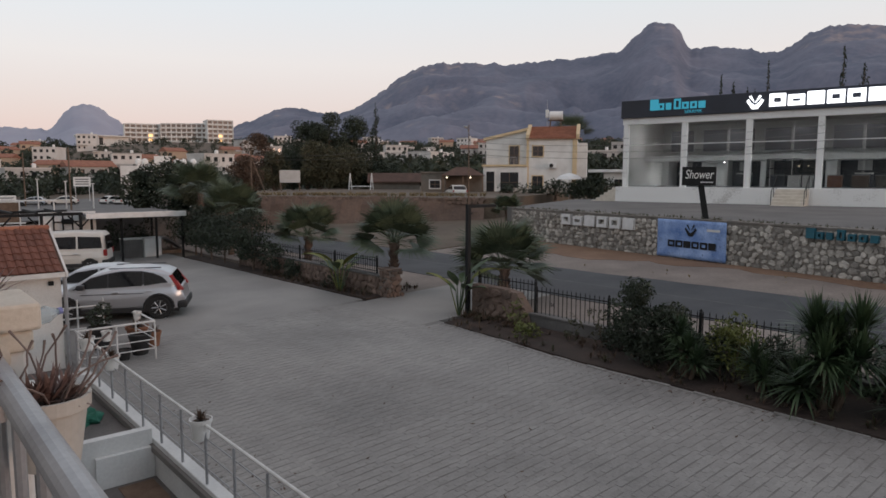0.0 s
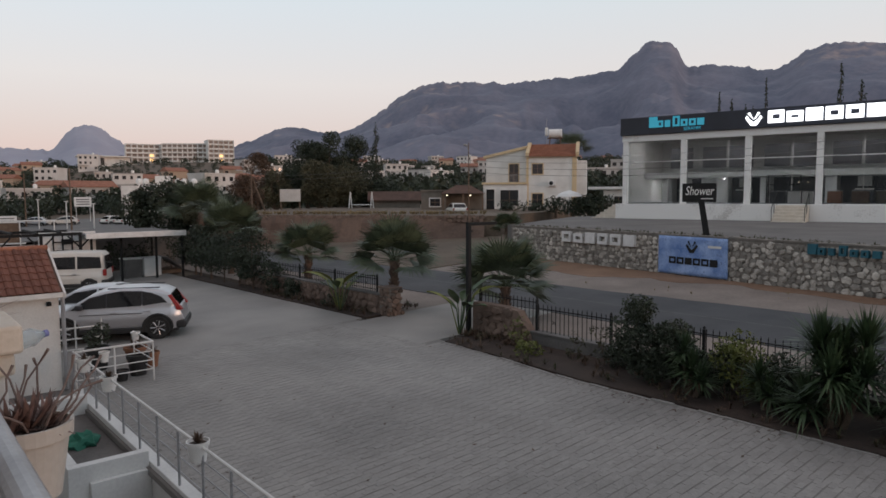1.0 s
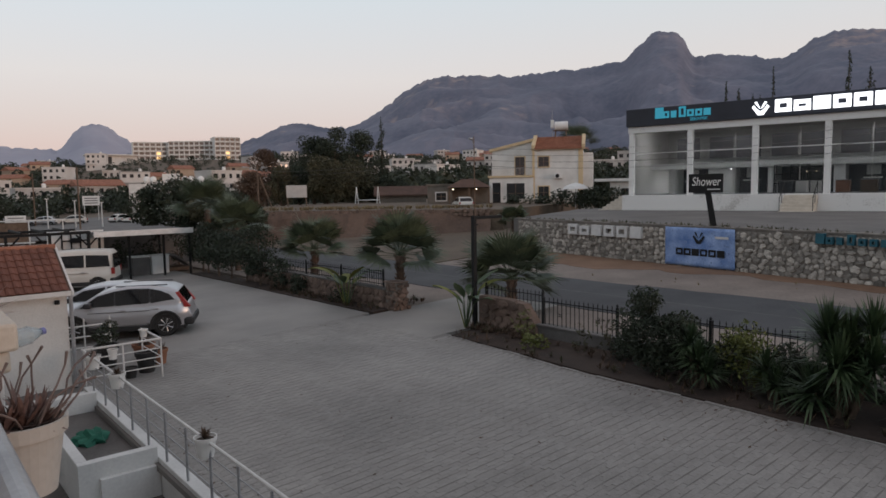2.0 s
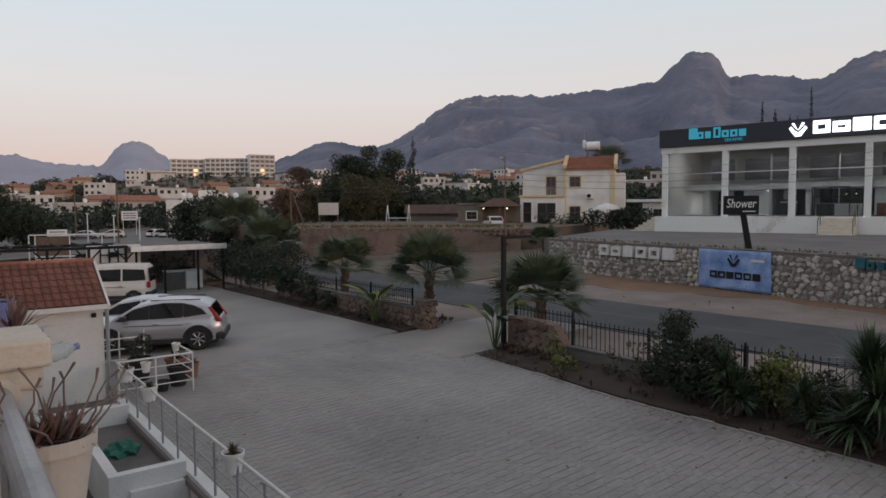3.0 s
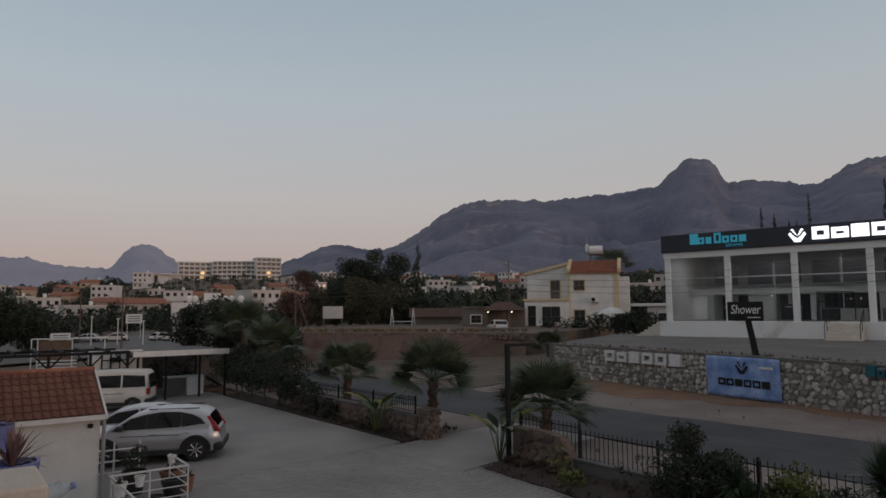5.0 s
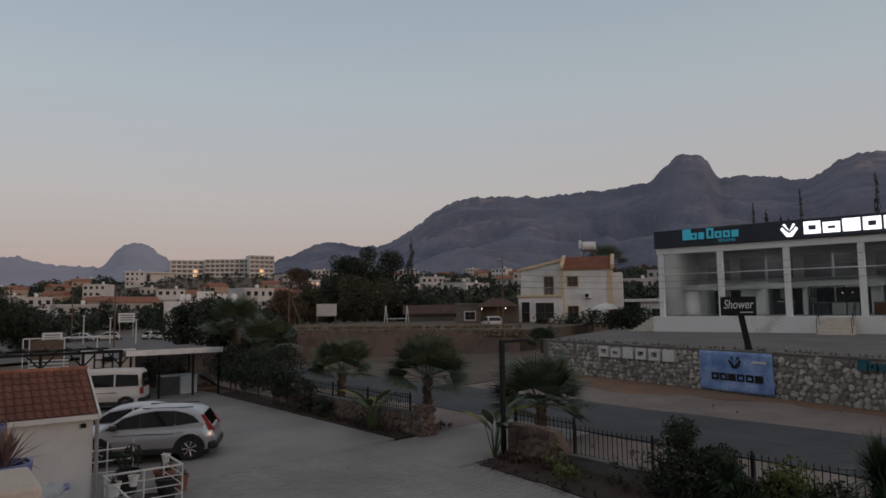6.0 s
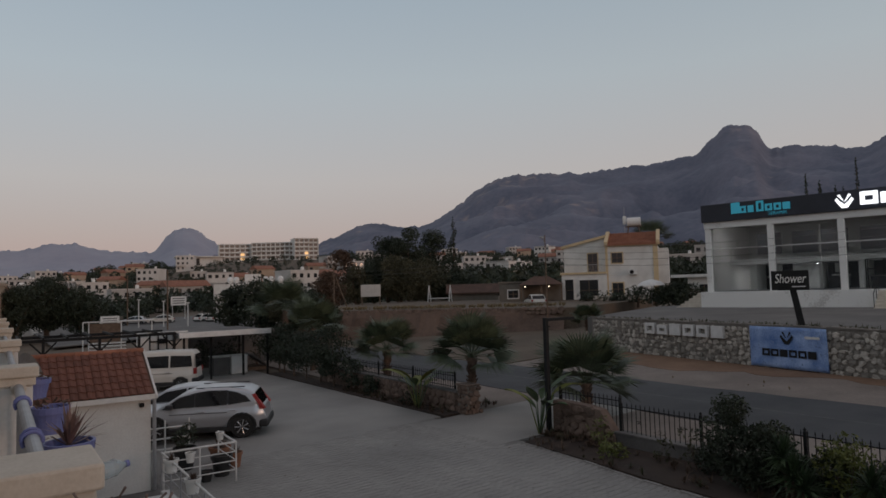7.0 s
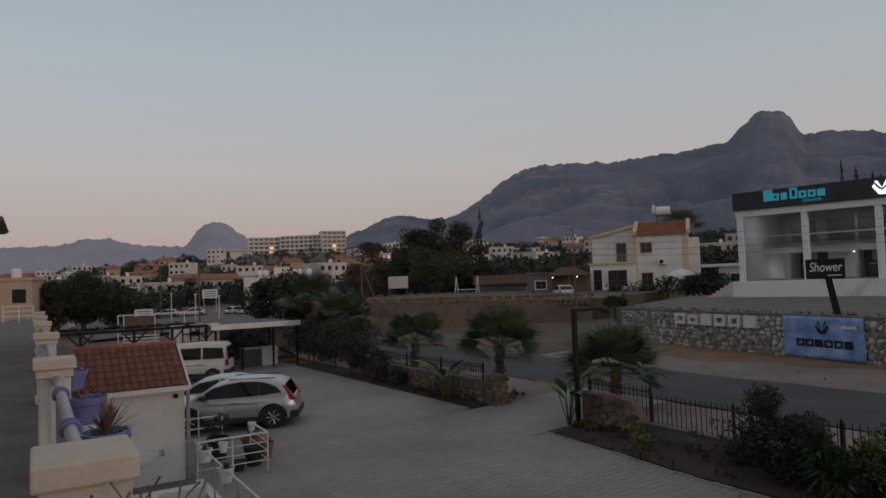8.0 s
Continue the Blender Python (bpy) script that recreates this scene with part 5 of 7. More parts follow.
p1 = pole("utility_pole", pose(*polar(24.7, 74), 1.9, 0, 0, 0), 5.6, "wooden utility pole with a street lamp", True)
part("brace", rod(bmesh.new(), (2.0, 0, -0.2), (0.1, 0, 4.6), 0.09), M["wood"], p1)
p2 = pole("street_lamp", pose(*polar(42.9, 47), 1.2, 0, 0, 30), 7.0, "thin street lamp pole beside the road", True, 0.5, 0.05)
pole("utility_pole", pose(*polar(11.5, 88), -0.3), 8.2, "tall dark wooden utility pole", False)
pole("utility_pole", pose(*polar(8.6, 120), 0.2), 8.0, "wooden utility pole by the car park", False)
for k in range(4):
    a = Vector((*polar(24.7, 74), 6.9 - 0.35 * k))
    b = Vector((*polar(42.9, 47 + 0.2 * k), 7.4 - 0.4 * k))
    c = Vector((*polar(76, 40), 7.6 - 0.4 * k))
    cb = thing("cable", pose(0, 0, 0), "thin dark overhead cable between poles", "cable", "overhead cables")
    pts = [p.lerp(q, i / 10) - Vector((0, 0, 2.4 * (i / 10) * (1 - i / 10))) for p, q in ((a, b), (b, c)) for i in range(11)]
    bm = bmesh.new()
    ring = [[bm.verts.new(p + Vector((0, 0.012 * math.sin(an), 0.012 * math.cos(an)))) for an in (0, 2.1, 4.2)] for p in pts]
    for p, q in zip(ring, ring[1:]):
        for i in range(3):
            bm.faces.new((p[i], p[(i + 1) % 3], q[(i + 1) % 3], q[i]))
    part("wire", bm, M["greyconc"] if k < 2 else M["black"], cb)


# ---- the town ----
def villa(name, w, d, h, wall, roof, label, m, floors=2, cols=4, seed=0):
    t = thing(name, m, label, "house", "town houses")
    part("wall", boxed(-w / 2, w / 2, 0, d, -3, h), M[wall], t)
    if roof:
        part("roof", prism(bmesh.new(), [(-0.4, h - 0.05), (-0.4, h + 0.1), (d / 2, h + d * 0.22), (d + 0.4, h + 0.1), (d + 0.4, h - 0.05)], -w / 2 - 0.4, w / 2 + 0.4), M[roof], t).matrix_local = Matrix.Rotation(math.pi / 2, 4, "Z") @ Matrix.Diagonal((1, -1, 1, 1))
    else:
        bm = bmesh.new()
        box(bm, -w / 2 - 0.15, w / 2 + 0.15, -0.15, d + 0.15, h + 0.002, h + 0.35)
        part("roof", bm, M[wall], t)
        part("tank", lathe(bmesh.new(), [(0.5, 0), (0.55, 0.2), (0.55, 1.0), (0.3, 1.2)], 10, (w * 0.2, d * 0.5, h + 0.35)), M["potwhite"], t)
    rnd = random.Random(seed)
    for fl_ in range(floors):
        for c_ in range(cols):
            if rnd.random() < 0.12:
                continue
            x = -w / 2 + w * (c_ + 0.5) / cols
            z = h / floors * fl_ + 0.9
            wd = w / cols * rnd.uniform(0.3, 0.55)
            wn_ = part("window", boxed(x - wd / 2, x + wd / 2, -0.06, -0.002, z, z + h / floors * 0.45), M["window"], t)
    part("balcony", boxed(-w / 2 - 0.3, -w / 2 + w * rnd.uniform(0.3, 0.6), -1.1, -0.01, h / floors - 0.1, h / floors + 0.12), M[wall], t)
    return t


rnd = random.Random(11)
protos = []
for k, (w, d, h, wall, roof, fl_, c_) in enumerate(((11, 9, 6.2, "townwhite", None, 2, 4), (9, 8, 5.8, "towncream", "tilemany", 2, 3), (13, 9, 6.0, "townwhite", "tilemany", 2, 5), (8, 8, 3.4, "townwhite", None, 1, 3), (10, 9, 8.6, "townwhite", None, 3, 4))):
    lab = ("white flat-roofed town house with dark windows", "cream town house with clay tile roof", "white villa with a clay tile roof", "small white flat-roofed house", "three-storey pale apartment block")[k]
    protos.append((w, d, h, wall, roof, lab, fl_, c_))
base_obs = {}
spots = []
for band, (d0, d1, n, a0, a1) in enumerate(((150, 190, 7, -6, 26), (205, 250, 11, -8, 27), (265, 310, 13, -8, 27), (320, 365, 12, -8, 27), (375, 440, 13, -6, 13), (460, 540, 9, -6, 11), (260, 330, 7, 33, 48), (380, 470, 16, 27, 50), (500, 600, 16, 30, 66), (210, 260, 4, 50, 57))):
    for k in range(n):
        a = a0 + (a1 - a0) * (k + rnd.uniform(0.15, 0.85)) / n
        d = rnd.uniform(d0, d1)
        if d < 200 and 3 < a < 26:
            continue
        spots.append((a, d, rnd.randrange(5)))
for a, d, k in spots:
    x, y = polar(a, d)
    m = pose(x, y, land(x, y), 0, 0, -a + rnd.uniform(-35, 35))
    if k in base_obs:
        copy_thing(base_obs[k], m)
    else:
        w, dd, h, wall, roof, lab, fl_, c_ = protos[k]
        base_obs[k] = villa("town_house", w, dd, h, wall, roof, lab, m, fl_, c_, k)

for a, d, w, h, wall, lab in ((-2.4, 92, 7.5, 7.0, "towncream", "two-storey brownish house beside the balcony's end"), (0.6, 118, 7.0, 6.4, "townwhite", "pale two-storey house beyond the dark trees")):
    villa("town_house", w, 8, h, wall, None, lab, pose(*polar(a, d), -0.6, 0, 0, -a - 12), 2, 3, int(d))

# white flat building with rooftop tanks, in the middle distance
x, y = polar(17.8, 168)
wb = thing("flat_building", pose(x, y, 3.2, 0, 0, -24), "long white flat-roofed building with rooftop tanks", "building")
part("wall", boxed(-8.5, 8.5, 0, 9, -3, 4.0), M["white"], wb)
part("upper_block", boxed(-1.5, 2.0, 2, 6, 4.0, 6.3), M["white"], wb)
for x0 in (-5.0, -3.6, 3.4, 4.8, 7.0):
    bm = bmesh.new()
    bmesh.ops.create_uvsphere(bm, u_segments=12, v_segments=8, radius=0.75, matrix=Matrix.Translation((x0, 3, 5.0)))
    rod(bm, (x0, 3, 3.9), (x0, 3, 4.6), 0.3)
    part("tank", bm, M["potwhite"], wb)
for x0 in (-6.5, -3.0, 0.8, 4.5):
    part("window", boxed(x0, x0 + 1.2, -0.05, 0.05, 1.2, 2.6), M["window"], wb)

# hotel on the hill
def hotel(m, w, floors, cols, label, lit=()):
    t = thing("hotel", m, label, "hotel")
    h = floors * 2.9
    part("wall", boxed(-w / 2, w / 2, 0.5, 14, -6, h), M["white"], t)
    part("parapet", boxed(-w / 2 - 0.2, w / 2 + 0.2, 0.0, 14, h + 0.002, h + 0.7), M["white"], t)
    for fl_ in range(floors):
        part("balcony_band", boxed(-w / 2, w / 2, -0.7, 0.49, fl_ * 2.9 + 0.0, fl_ * 2.9 + 1.0), M["white"], t)
        for c_ in range(cols):
            x0 = -w / 2 + w * (c_ + 0.15) / cols
            # panes listed in lit glow as sunset reflections, not as lamps
            part("window", boxed(x0, x0 + w / cols * 0.7, 0.35, 0.48, fl_ * 2.9 + 1.05, fl_ * 2.9 + 2.75), M["glintpane" if (fl_, c_) in lit else "hotelpane"], t)
    for c_ in range(cols + 1):
        x0 = -w / 2 + w * c_ / cols
        part("fin", boxed(x0 - 0.18, x0 + 0.18, -0.6, 0.48, 0, h), M["white"], t)
    return t


hx, hy = polar(20.4, 470)
hotel(pose(hx, hy, 27.5, 0, 0, -34), 42, 4, 13, "long white hotel block with balconies on the hill", ())
hx, hy = polar(16.8, 478)
hotel(pose(hx, hy, 27.0, 0, 0, -12), 24, 4, 7, "white hotel wing with balconies on the hill", ((0, 4), (1, 4)))
hx, hy = polar(22.4, 462)
hotel(pose(hx, hy, 26.6, 0, 0, -10), 16, 5, 5, "white rounded hotel end block with painted sunset glints", ((0, 2), (1, 2)))
hx, hy = polar(13.9, 455)
lh = thing("low_pavilion", pose(hx, hy, 23.5, 0, 0, -8), "low white colonnaded pavilion beside the hotel", "building")
part("wall", boxed(-14, 14, 1, 12, -6, 5.6), M["white"], lh)
part("roof", boxed(-15, 15, -1.5, 12.5, 5.602, 6.3), M["white"], lh)
for k in range(4):
    part("window", boxed(-12 + k * 3.2, -9.8 + k * 3.2, 0.9, 0.99, 0.5, 5.0), M["window"], lh)

# woods and bushes between the houses
rng = np.random.default_rng(5)
V = []
for k in range(3600):
    band = rng.random()
    a = rng.uniform(-10, 62)
    d = 115 + 520 * rng.random() ** 0.8
    if d < 170 and 2 < a < 24:
        continue
    if 26 < a < 56 and d < 112:
        continue
    x, y = polar(a, d)
    z = land(x, y)
    s = rng.uniform(1.3, 3.3)
    if 340 < d < 520 and 11 < a < 25:
        s *= 0.55
    hgt = s * rng.uniform(0.7, 1.5)
    n = 110
    q = rng.normal(size=(n, 3))
    q /= np.linalg.norm(q, axis=1)[:, None]
    c = np.array([x, y, z + hgt * 0.7]) + q * np.array([s, s, hgt]) * (rng.uniform(0.4, 1, n) ** 0.5)[:, None]
    u = rng.normal(size=(n, 3))
    u /= np.linalg.norm(u, axis=1)[:, None]
    w = np.cross(u, rng.normal(size=(n, 3)))
    w /= np.linalg.norm(w, axis=1)[:, None]
    e = s * rng.uniform(0.13, 0.27, n)[:, None]
    V.append(np.stack([c - u * e, c + w * e * 0.6, c + u * e, c - w * e * 0.6], 1))
V = np.concatenate(V).reshape(-1, 3)
tagged(link("woods", V.tolist(), [(4 * i, 4 * i + 1, 4 * i + 2, 4 * i + 3) for i in range(len(V) // 4)], M["leaf"]), "dark bushes and trees scattered over the hillside town", "trees", kind="stuff")


# ---- own building: balcony, balustrade, plain walls behind ----
own = thing("building_own", pose(0, 0, 0), "plain white building with the balcony and an added unseen wing", "building", kind="structure")
part("block", boxed(-13, -1.7, -16, 26, -1.2, 8.2), M["white"], own)
# unseen added wing: closes the place behind the camera and shades the yard
part("wing", boxed(-13, 16, -22, -13, -1.2, 4.6), M["white"], own)
part("ground_floor", boxed(-1.7, 0.30, -13, 26, -1.2, 2.80), M["white"], own)
part("eave", boxed(-2.6, -0.72, 22.5, 27.0, 6.75, 6.95, 0.02), M["wood"], own)
part("gutter", rod(bmesh.new(), (-0.70, 22.4, 6.85), (-0.70, 27.0, 6.85), 0.07), M["greyconc"], own)
slab = tagged(part("balcony_floor", boxed(-1.7, 0.46, -13, 52, 2.803, 3.05, 0.01), M["greyconc"]), "long grey concrete balcony floor", "floor", kind="structure")

PILLARS = [-1.45, 2.75, 6.95, 11.6, 16.6, 21.6, 26.6]
TUBE_X, TUBE_Z = 0.262, 3.90


def pillar(y):
    t = thing("balustrade_pillar", pose(0.245, y, 3.05), "white square pillar with a moulded cream cap", "pillar", "balustrade pillars", kind="structure")
    part("shaft", boxed(-0.125, 0.125, -0.14, 0.14, 0, 0.86, 0.012), M["white"], t)
    bm = bmesh.new()
    box(bm, -0.146, 0.146, -0.162, 0.162, 0.862, 0.935, 0.012)
    box(bm, -0.168, 0.168, -0.19, 0.19, 0.937, 1.03, 0.012)
    part("cap", bm, M["capstone"], t)
    part("base", boxed(-0.15, 0.15, -0.17, 0.17, 0.002, 0.10, 0.008), M["white"], t)
    return t


for y in PILLARS:
    pillar(y)
for y0, y1 in zip(PILLARS, PILLARS[1:]):
    t = thing("balustrade_rail", pose(TUBE_X, y0, 0), "grey metal tube rail with upright bars between pillars", "railing", "balustrade rails")
    part("tube", rod(bmesh.new(), (0, 0.142, TUBE_Z), (0, y1 - y0 - 0.142, TUBE_Z), 0.036, None, 16), M["steel"], t)
    for yy in (0.142, y1 - y0 - 0.142):
        sgn = 1 if yy < 1 else -1
        part("flange", rod(bmesh.new(), (0, yy + 0.001 * sgn, TUBE_Z), (0, yy + 0.025 * sgn, TUBE_Z), 0.06, None, 14), M["capstone"], t)
    bar = part("bar", rod(bmesh.new(), (0, 0, 3.13), (0, 0, TUBE_Z - 0.03), 0.016, None, 8), M["steel"], t)
    n = int((y1 - y0 - 0.5) / 0.32)
    for k in range(n):
        o = bar if k == 0 else bar.copy()
        if k:
            scene.collection.objects.link(o)
        o.location = (0, 0.32 + k * (y1 - y0 - 0.64) / (n - 1), 0)
    part("bottom_rail", rod(bmesh.new(), (0, 0.142, 3.14), (0, y1 - y0 - 0.142, 3.14), 0.02, None, 10), M["steel"], t)
er = thing("end_rail", pose(0, 48, 3.05), "white tubular rail closing the balcony's far end", "railing")
for z in (0.35, 0.65, 0.95):
    part("rail", rod(bmesh.new(), (-1.6, 0, z), (0.1, 0, z), 0.03), M["whitemetal"], er)
for x in (-1.5, -0.7, 0.05):
    part("post", rod(bmesh.new(), (x, 0, 0), (x, 0, 0.95), 0.035), M["whitemetal"], er)


def flower_pot(name, m, r, h, mat, label, plant="", seed=0, rim=True, group=""):
    t = thing(name, m, label, "plant pot", group)
    bm = bmesh.new()
    lathe(bm, [(0.02, 0.004), (r * 0.68, 0), (r * 0.90, h * 0.80), (r * 0.93, h * 0.80), (r, h * 0.81), (r * 1.02, h), (r * 0.93, h), (r * 0.90, h * 0.86), (0.02, h * 0.85)], 28)
    part("pot", bm, M[mat], t, smooth=False)
    part("soil", lathe(bmesh.new(), [(0.01, h * 0.852), (r * 0.89, h * 0.856), (0.01, h * 0.90)], 16), M["soil"], t)
    if plant == "aloe":
        v, f = blades(seed, ((0, 0, h * 0.86, 1.0), (r * 0.4, 0.1 * r, h * 0.86, 0.9), (-r * 0.4, -0.1 * r, h * 0.86, 0.9)), 34, r * 1.3, r * 0.075, 0.2, 8, 80)
        link("leaves", v, f, M["aloe"], t)
    elif plant == "leafy":
        v, f = leaf_cloud(seed, [((0, 0, h + r * 0.9), (r * 1.1, r * 1.1, r * 0.9)), ((r * 0.4, r * 0.3, h + r * 1.5), (r * 0.7, r * 0.7, r * 0.6))], 260, 0.05)
        link("leaves", v, f, M["leaf"], t)
    elif plant == "dry":
        v, f = blades(seed, ((0, 0, h * 0.86, 1.0),), 34, r * 1.3, r * 0.09, 0.4, 10, 85)
        link("leaves", v, f, M["leafbrown"], t)
    return t


# big pale pot hung outside the rail, with an aloe and bare stems
bp = flower_pot("hanging_pot", pose(0.378, 2.32, 3.605), 0.118, 0.222, "pot", "pale plastic pot of brown aloe hung on rail", "aloe", 3)
rnd = random.Random(8)
for k in range(14):
    a, r = rnd.uniform(0, 6.28), rnd.uniform(0.02, 0.09)
    p = Vector((r * math.cos(a), r * math.sin(a), 0.18))
    d = Vector((math.cos(a) * 0.6, math.sin(a) * 0.6, 1.0)).normalized()
    pts = [p]
    for k2 in range(5):
        p = p + d * rnd.uniform(0.035, 0.07)
        pts.append(p)
        d = (d + Vector((rnd.uniform(-0.7, 0.7), rnd.uniform(-0.7, 0.7), rnd.uniform(-0.2, 0.3)))).normalized()
    bm = tube(bmesh.new(), pts, [0.0045, 0.004, 0.0036, 0.0032, 0.003, 0.005], 5)
    part("stem", bm, M["stem"], bp)
part("hook", boxed(-0.135, -0.112, -0.015, 0.015, 0.165, 0.31, 0.004), M["steel"], bp)


# blue trough pots hung along the next rail
def blue_pot(y, w, seed, plant):
    t = thing("blue_pot", pose(0.44, y, 3.66), "lilac-blue plastic pot hung outside the rail", "plant pot", "blue pots on the rail")
    bm = bmesh.new()
    lathe(bm, [(0.02, 0.004), (0.085, 0), (0.115, 0.15), (0.13, 0.152), (0.135, 0.20), (0.12, 0.20), (0.11, 0.16), (0.02, 0.155)], 20)
    for v in bm.verts:
        v.co.y *= w
    part("pot", bm, M["potblue"], t)
    for s in (-0.05, 0.05):
        bm = tube(bmesh.new(), [(-0.178 + 0.05 * math.cos(math.pi * i / 8 * 1.3 - 0.3), s, 0.235 + 0.05 * math.sin(math.pi * i / 8 * 1.3 - 0.3)) for i in range(9)], 0.011)
        part("hook", bm, M["potblue"], t)
    if plant == "aloe":
        v, f = blades(seed, ((0, 0, 0.17, 1.0), (0, 0.06, 0.17, 0.9)), 26, 0.26, 0.010, 0.35, 10, 85)
        link("leaves", v, f, M["aloe"], t)
    else:
        v, f = leaf_cloud(seed, [((0, 0, 0.21), (0.13, 0.13 * w, 0.05))], 420, 0.024)
        link("leaves", v, f, M["leafbrown"], t)
    return t


blue_pot(4.25, 1.05, 1, "aloe")
blue_pot(5.75, 1.05, 2, "dry")
blue_pot(7.85, 1.0, 3, "dry")
# clear plastic bottle wedged beside the pillar
bt = thing("plastic_bottle", pose(0.462, 3.0, 3.95, 0, 84, 20), "clear bluish plastic bottle tied beside the pillar", "bottle")
part("body", lathe(bmesh.new(), [(0.004, -0.085), (0.034, -0.08), (0.037, -0.05), (0.034, -0.02), (0.037, 0.0), (0.034, 0.03), (0.036, 0.045), (0.017, 0.08), (0.012, 0.09)], 16), M["bottle"], bt)
part("cap", lathe(bmesh.new(), [(0.014, 0.091), (0.014, 0.105), (0.004, 0.106)], 12), M["potblue"], bt)
# satellite dish outside the second bay
ds = thing("satellite_dish", pose(0.44, 10.6, 3.70, 0, 0, 0), "grey satellite dish on a bracket", "satellite dish")
bm = bmesh.new()
lathe(bm, [(0.01, 0.0), (0.14, 0.025), (0.23, 0.07), (0.235, 0.08), (0.14, 0.037), (0.01, 0.012)], 24)
bmesh.ops.rotate(bm, verts=bm.verts[:], cent=(0, 0, 0), matrix=Matrix.Rotation(radians(62), 3, "Y") @ Matrix.Rotation(radians(25), 3, "X"))
part("dish", bm, M["greyconc"], ds)
part("arm", rod(bmesh.new(), (0, 0, 0), (0.24, -0.08, -0.1), 0.012), M["steel"], ds)
part("bracket", rod(bmesh.new(), (-0.14, 0, -0.2), (0, 0, 0), 0.022), M["steel"], ds)

# ---- sunken yard between building and parking ----
sy = thing("sunken_yard", pose(0, 0, 0), "white-walled sunken passage below the parking yard", "yard", kind="structure")
part("floor", boxed(0.30, 3.4, -13, 16.5, -1.2, -0.53), M["greyconc"], sy)
part("retaining_wall", boxed(3.36, 3.56, -13, 16.9, -1.2, 0.10, 0.01), M["greywhite"], sy)
part("end_wall", boxed(0.31, 3.359, 16.45, 16.75, -1.2, 0.05, 0.01), M["greywhite"], sy)
part("terrace_floor", boxed(0.31, 3.5, 16.76, 24, -1.2, -0.02), M["greyconc"], sy)
pl = thing("masonry_trough", pose(0, 0, 0), "white masonry trough with a green net inside", "planter", kind="structure")
for q in ((2.15, 3.358, 11.45, 11.62), (2.15, 3.358, 15.6, 15.75), (2.15, 2.32, 11.621, 15.599)):
    part("side", boxed(*q, -0.53, 0.28, 0.012), M["greywhite"], pl)
# grey colour carries the shadow inside the trough
part("filling", boxed(2.321, 3.357, 11.621, 15.599, -0.53, -0.12), M["greyconc"], pl)
part("plinth", boxed(2.45, 3.357, 11.35, 11.449, -0.53, 0.0, 0.01), M["greywhite"], pl)
gn = thing("green_net", pose(2.8, 13.7, -0.12), "crumpled green garden net in the trough", "net")
bm = bmesh.new()
bmesh.ops.create_icosphere(bm, subdivisions=3, radius=0.3)
for v in bm.verts:
    v.co *= 1 + 0.5 * noise.noise(v.co * 7)
    v.co.z = max(0.0, v.co.z * 0.75)
part("net", bm, M["green"], gn)
mt = thing("doormat", pose(3.08, 10.85, -0.528), "brown doormat on the passage floor", "mat")
part("mat", boxed(-0.35, 0.2, -0.5, 0.4, 0.0, 0.015, 0.004), M["wood"], mt)
for x, y, g in ((2.6, 16.2, "potblack"), (2.95, 16.1, "leaflight")):
    t = flower_pot("small_pot", pose(x, y, -0.53), 0.14, 0.26, "potblack" if g == "potblack" else "green", "small plant pot on the passage floor", "leafy", int(x * 10))

# white pipe railing along the retaining wall, and the railed corner
rl = thing("pipe_railing", pose(0, 0, 0), "white pipe railing along the yard edge", "railing")
RX = 3.41
part("top_rail", rod(bmesh.new(), (RX, -6, 1.06), (RX, 17.05, 0.95), 0.024, None, 10), M["whitemetal"], rl)
for z in (0.35, 0.58, 0.80):
    part("rail", rod(bmesh.new(), (RX, -6, z + 0.06), (RX, 17.05, z - 0.05), 0.009, None, 6), M["steel"], rl)
for k in range(24):
    y = -5.6 + k * 0.985
    part("post", rod(bmesh.new(), (RX, y, 0.09), (RX, y, 1.02 - (y + 6) * 0.0048), 0.021, None, 8), M["steel"], rl)
rc = thing("corner_railing", pose(0, 0, 0), "white pipe railing round the potted plants", "railing")
path_c = ((3.45, 17.05), (5.08, 16.75), (5.10, 18.4))
for (xa, ya), (xb, yb) in zip(path_c, path_c[1:]):
    for z, r in ((0.95, 0.026), (0.72, 0.014), (0.50, 0.014), (0.28, 0.014)):
        part("rail", rod(bmesh.new(), (xa, ya, gz(xa, ya) + z), (xb, yb, gz(xb, yb) + z), r, None, 8), M["whitemetal"], rc)
for xa, ya in (*path_c, (4.25, 16.9)):
    part("post", rod(bmesh.new(), (xa, ya, gz(xa, ya) - 0.05), (xa, ya, gz(xa, ya) + 0.95), 0.022, None, 8), M["whitemetal"], rc)
rb = thing("corner_railing", pose(0, 0, 0), "white pipe railing behind the potted plants", "railing")
for z in (0.95, 0.65, 0.35):
    part("rail", rod(bmesh.new(), (3.4, 20.2, z), (4.75, 20.1, z), 0.022, None, 8), M["whitemetal"], rb)
for x in (3.45, 4.1, 4.75):
    part("post", rod(bmesh.new(), (x, 20.15, -0.1), (x, 20.15, 1.15), 0.022, None, 8), M["whitemetal"], rb)
for y in (9.28, 13.95, 15.9):
    z = 1.04 - y * 0.0048
    t = flower_pot("white_pot", pose(RX - 0.02, y, z - 0.24), 0.16, 0.30, "potwhite", "white plastic pot hung on the pipe railing", "dry", int(y * 7), group="white pots on the railing")
    part("clip", boxed(-0.03, 0.03, 0.12, 0.17, 0.02, 0.16, 0.01), M["steel"], t)
flower_pot("white_pot", pose(4.05, 17.0, 0.62), 0.12, 0.25, "potwhite", "white plastic pot hung on the corner railing", "", 3, group="white pots on the railing")
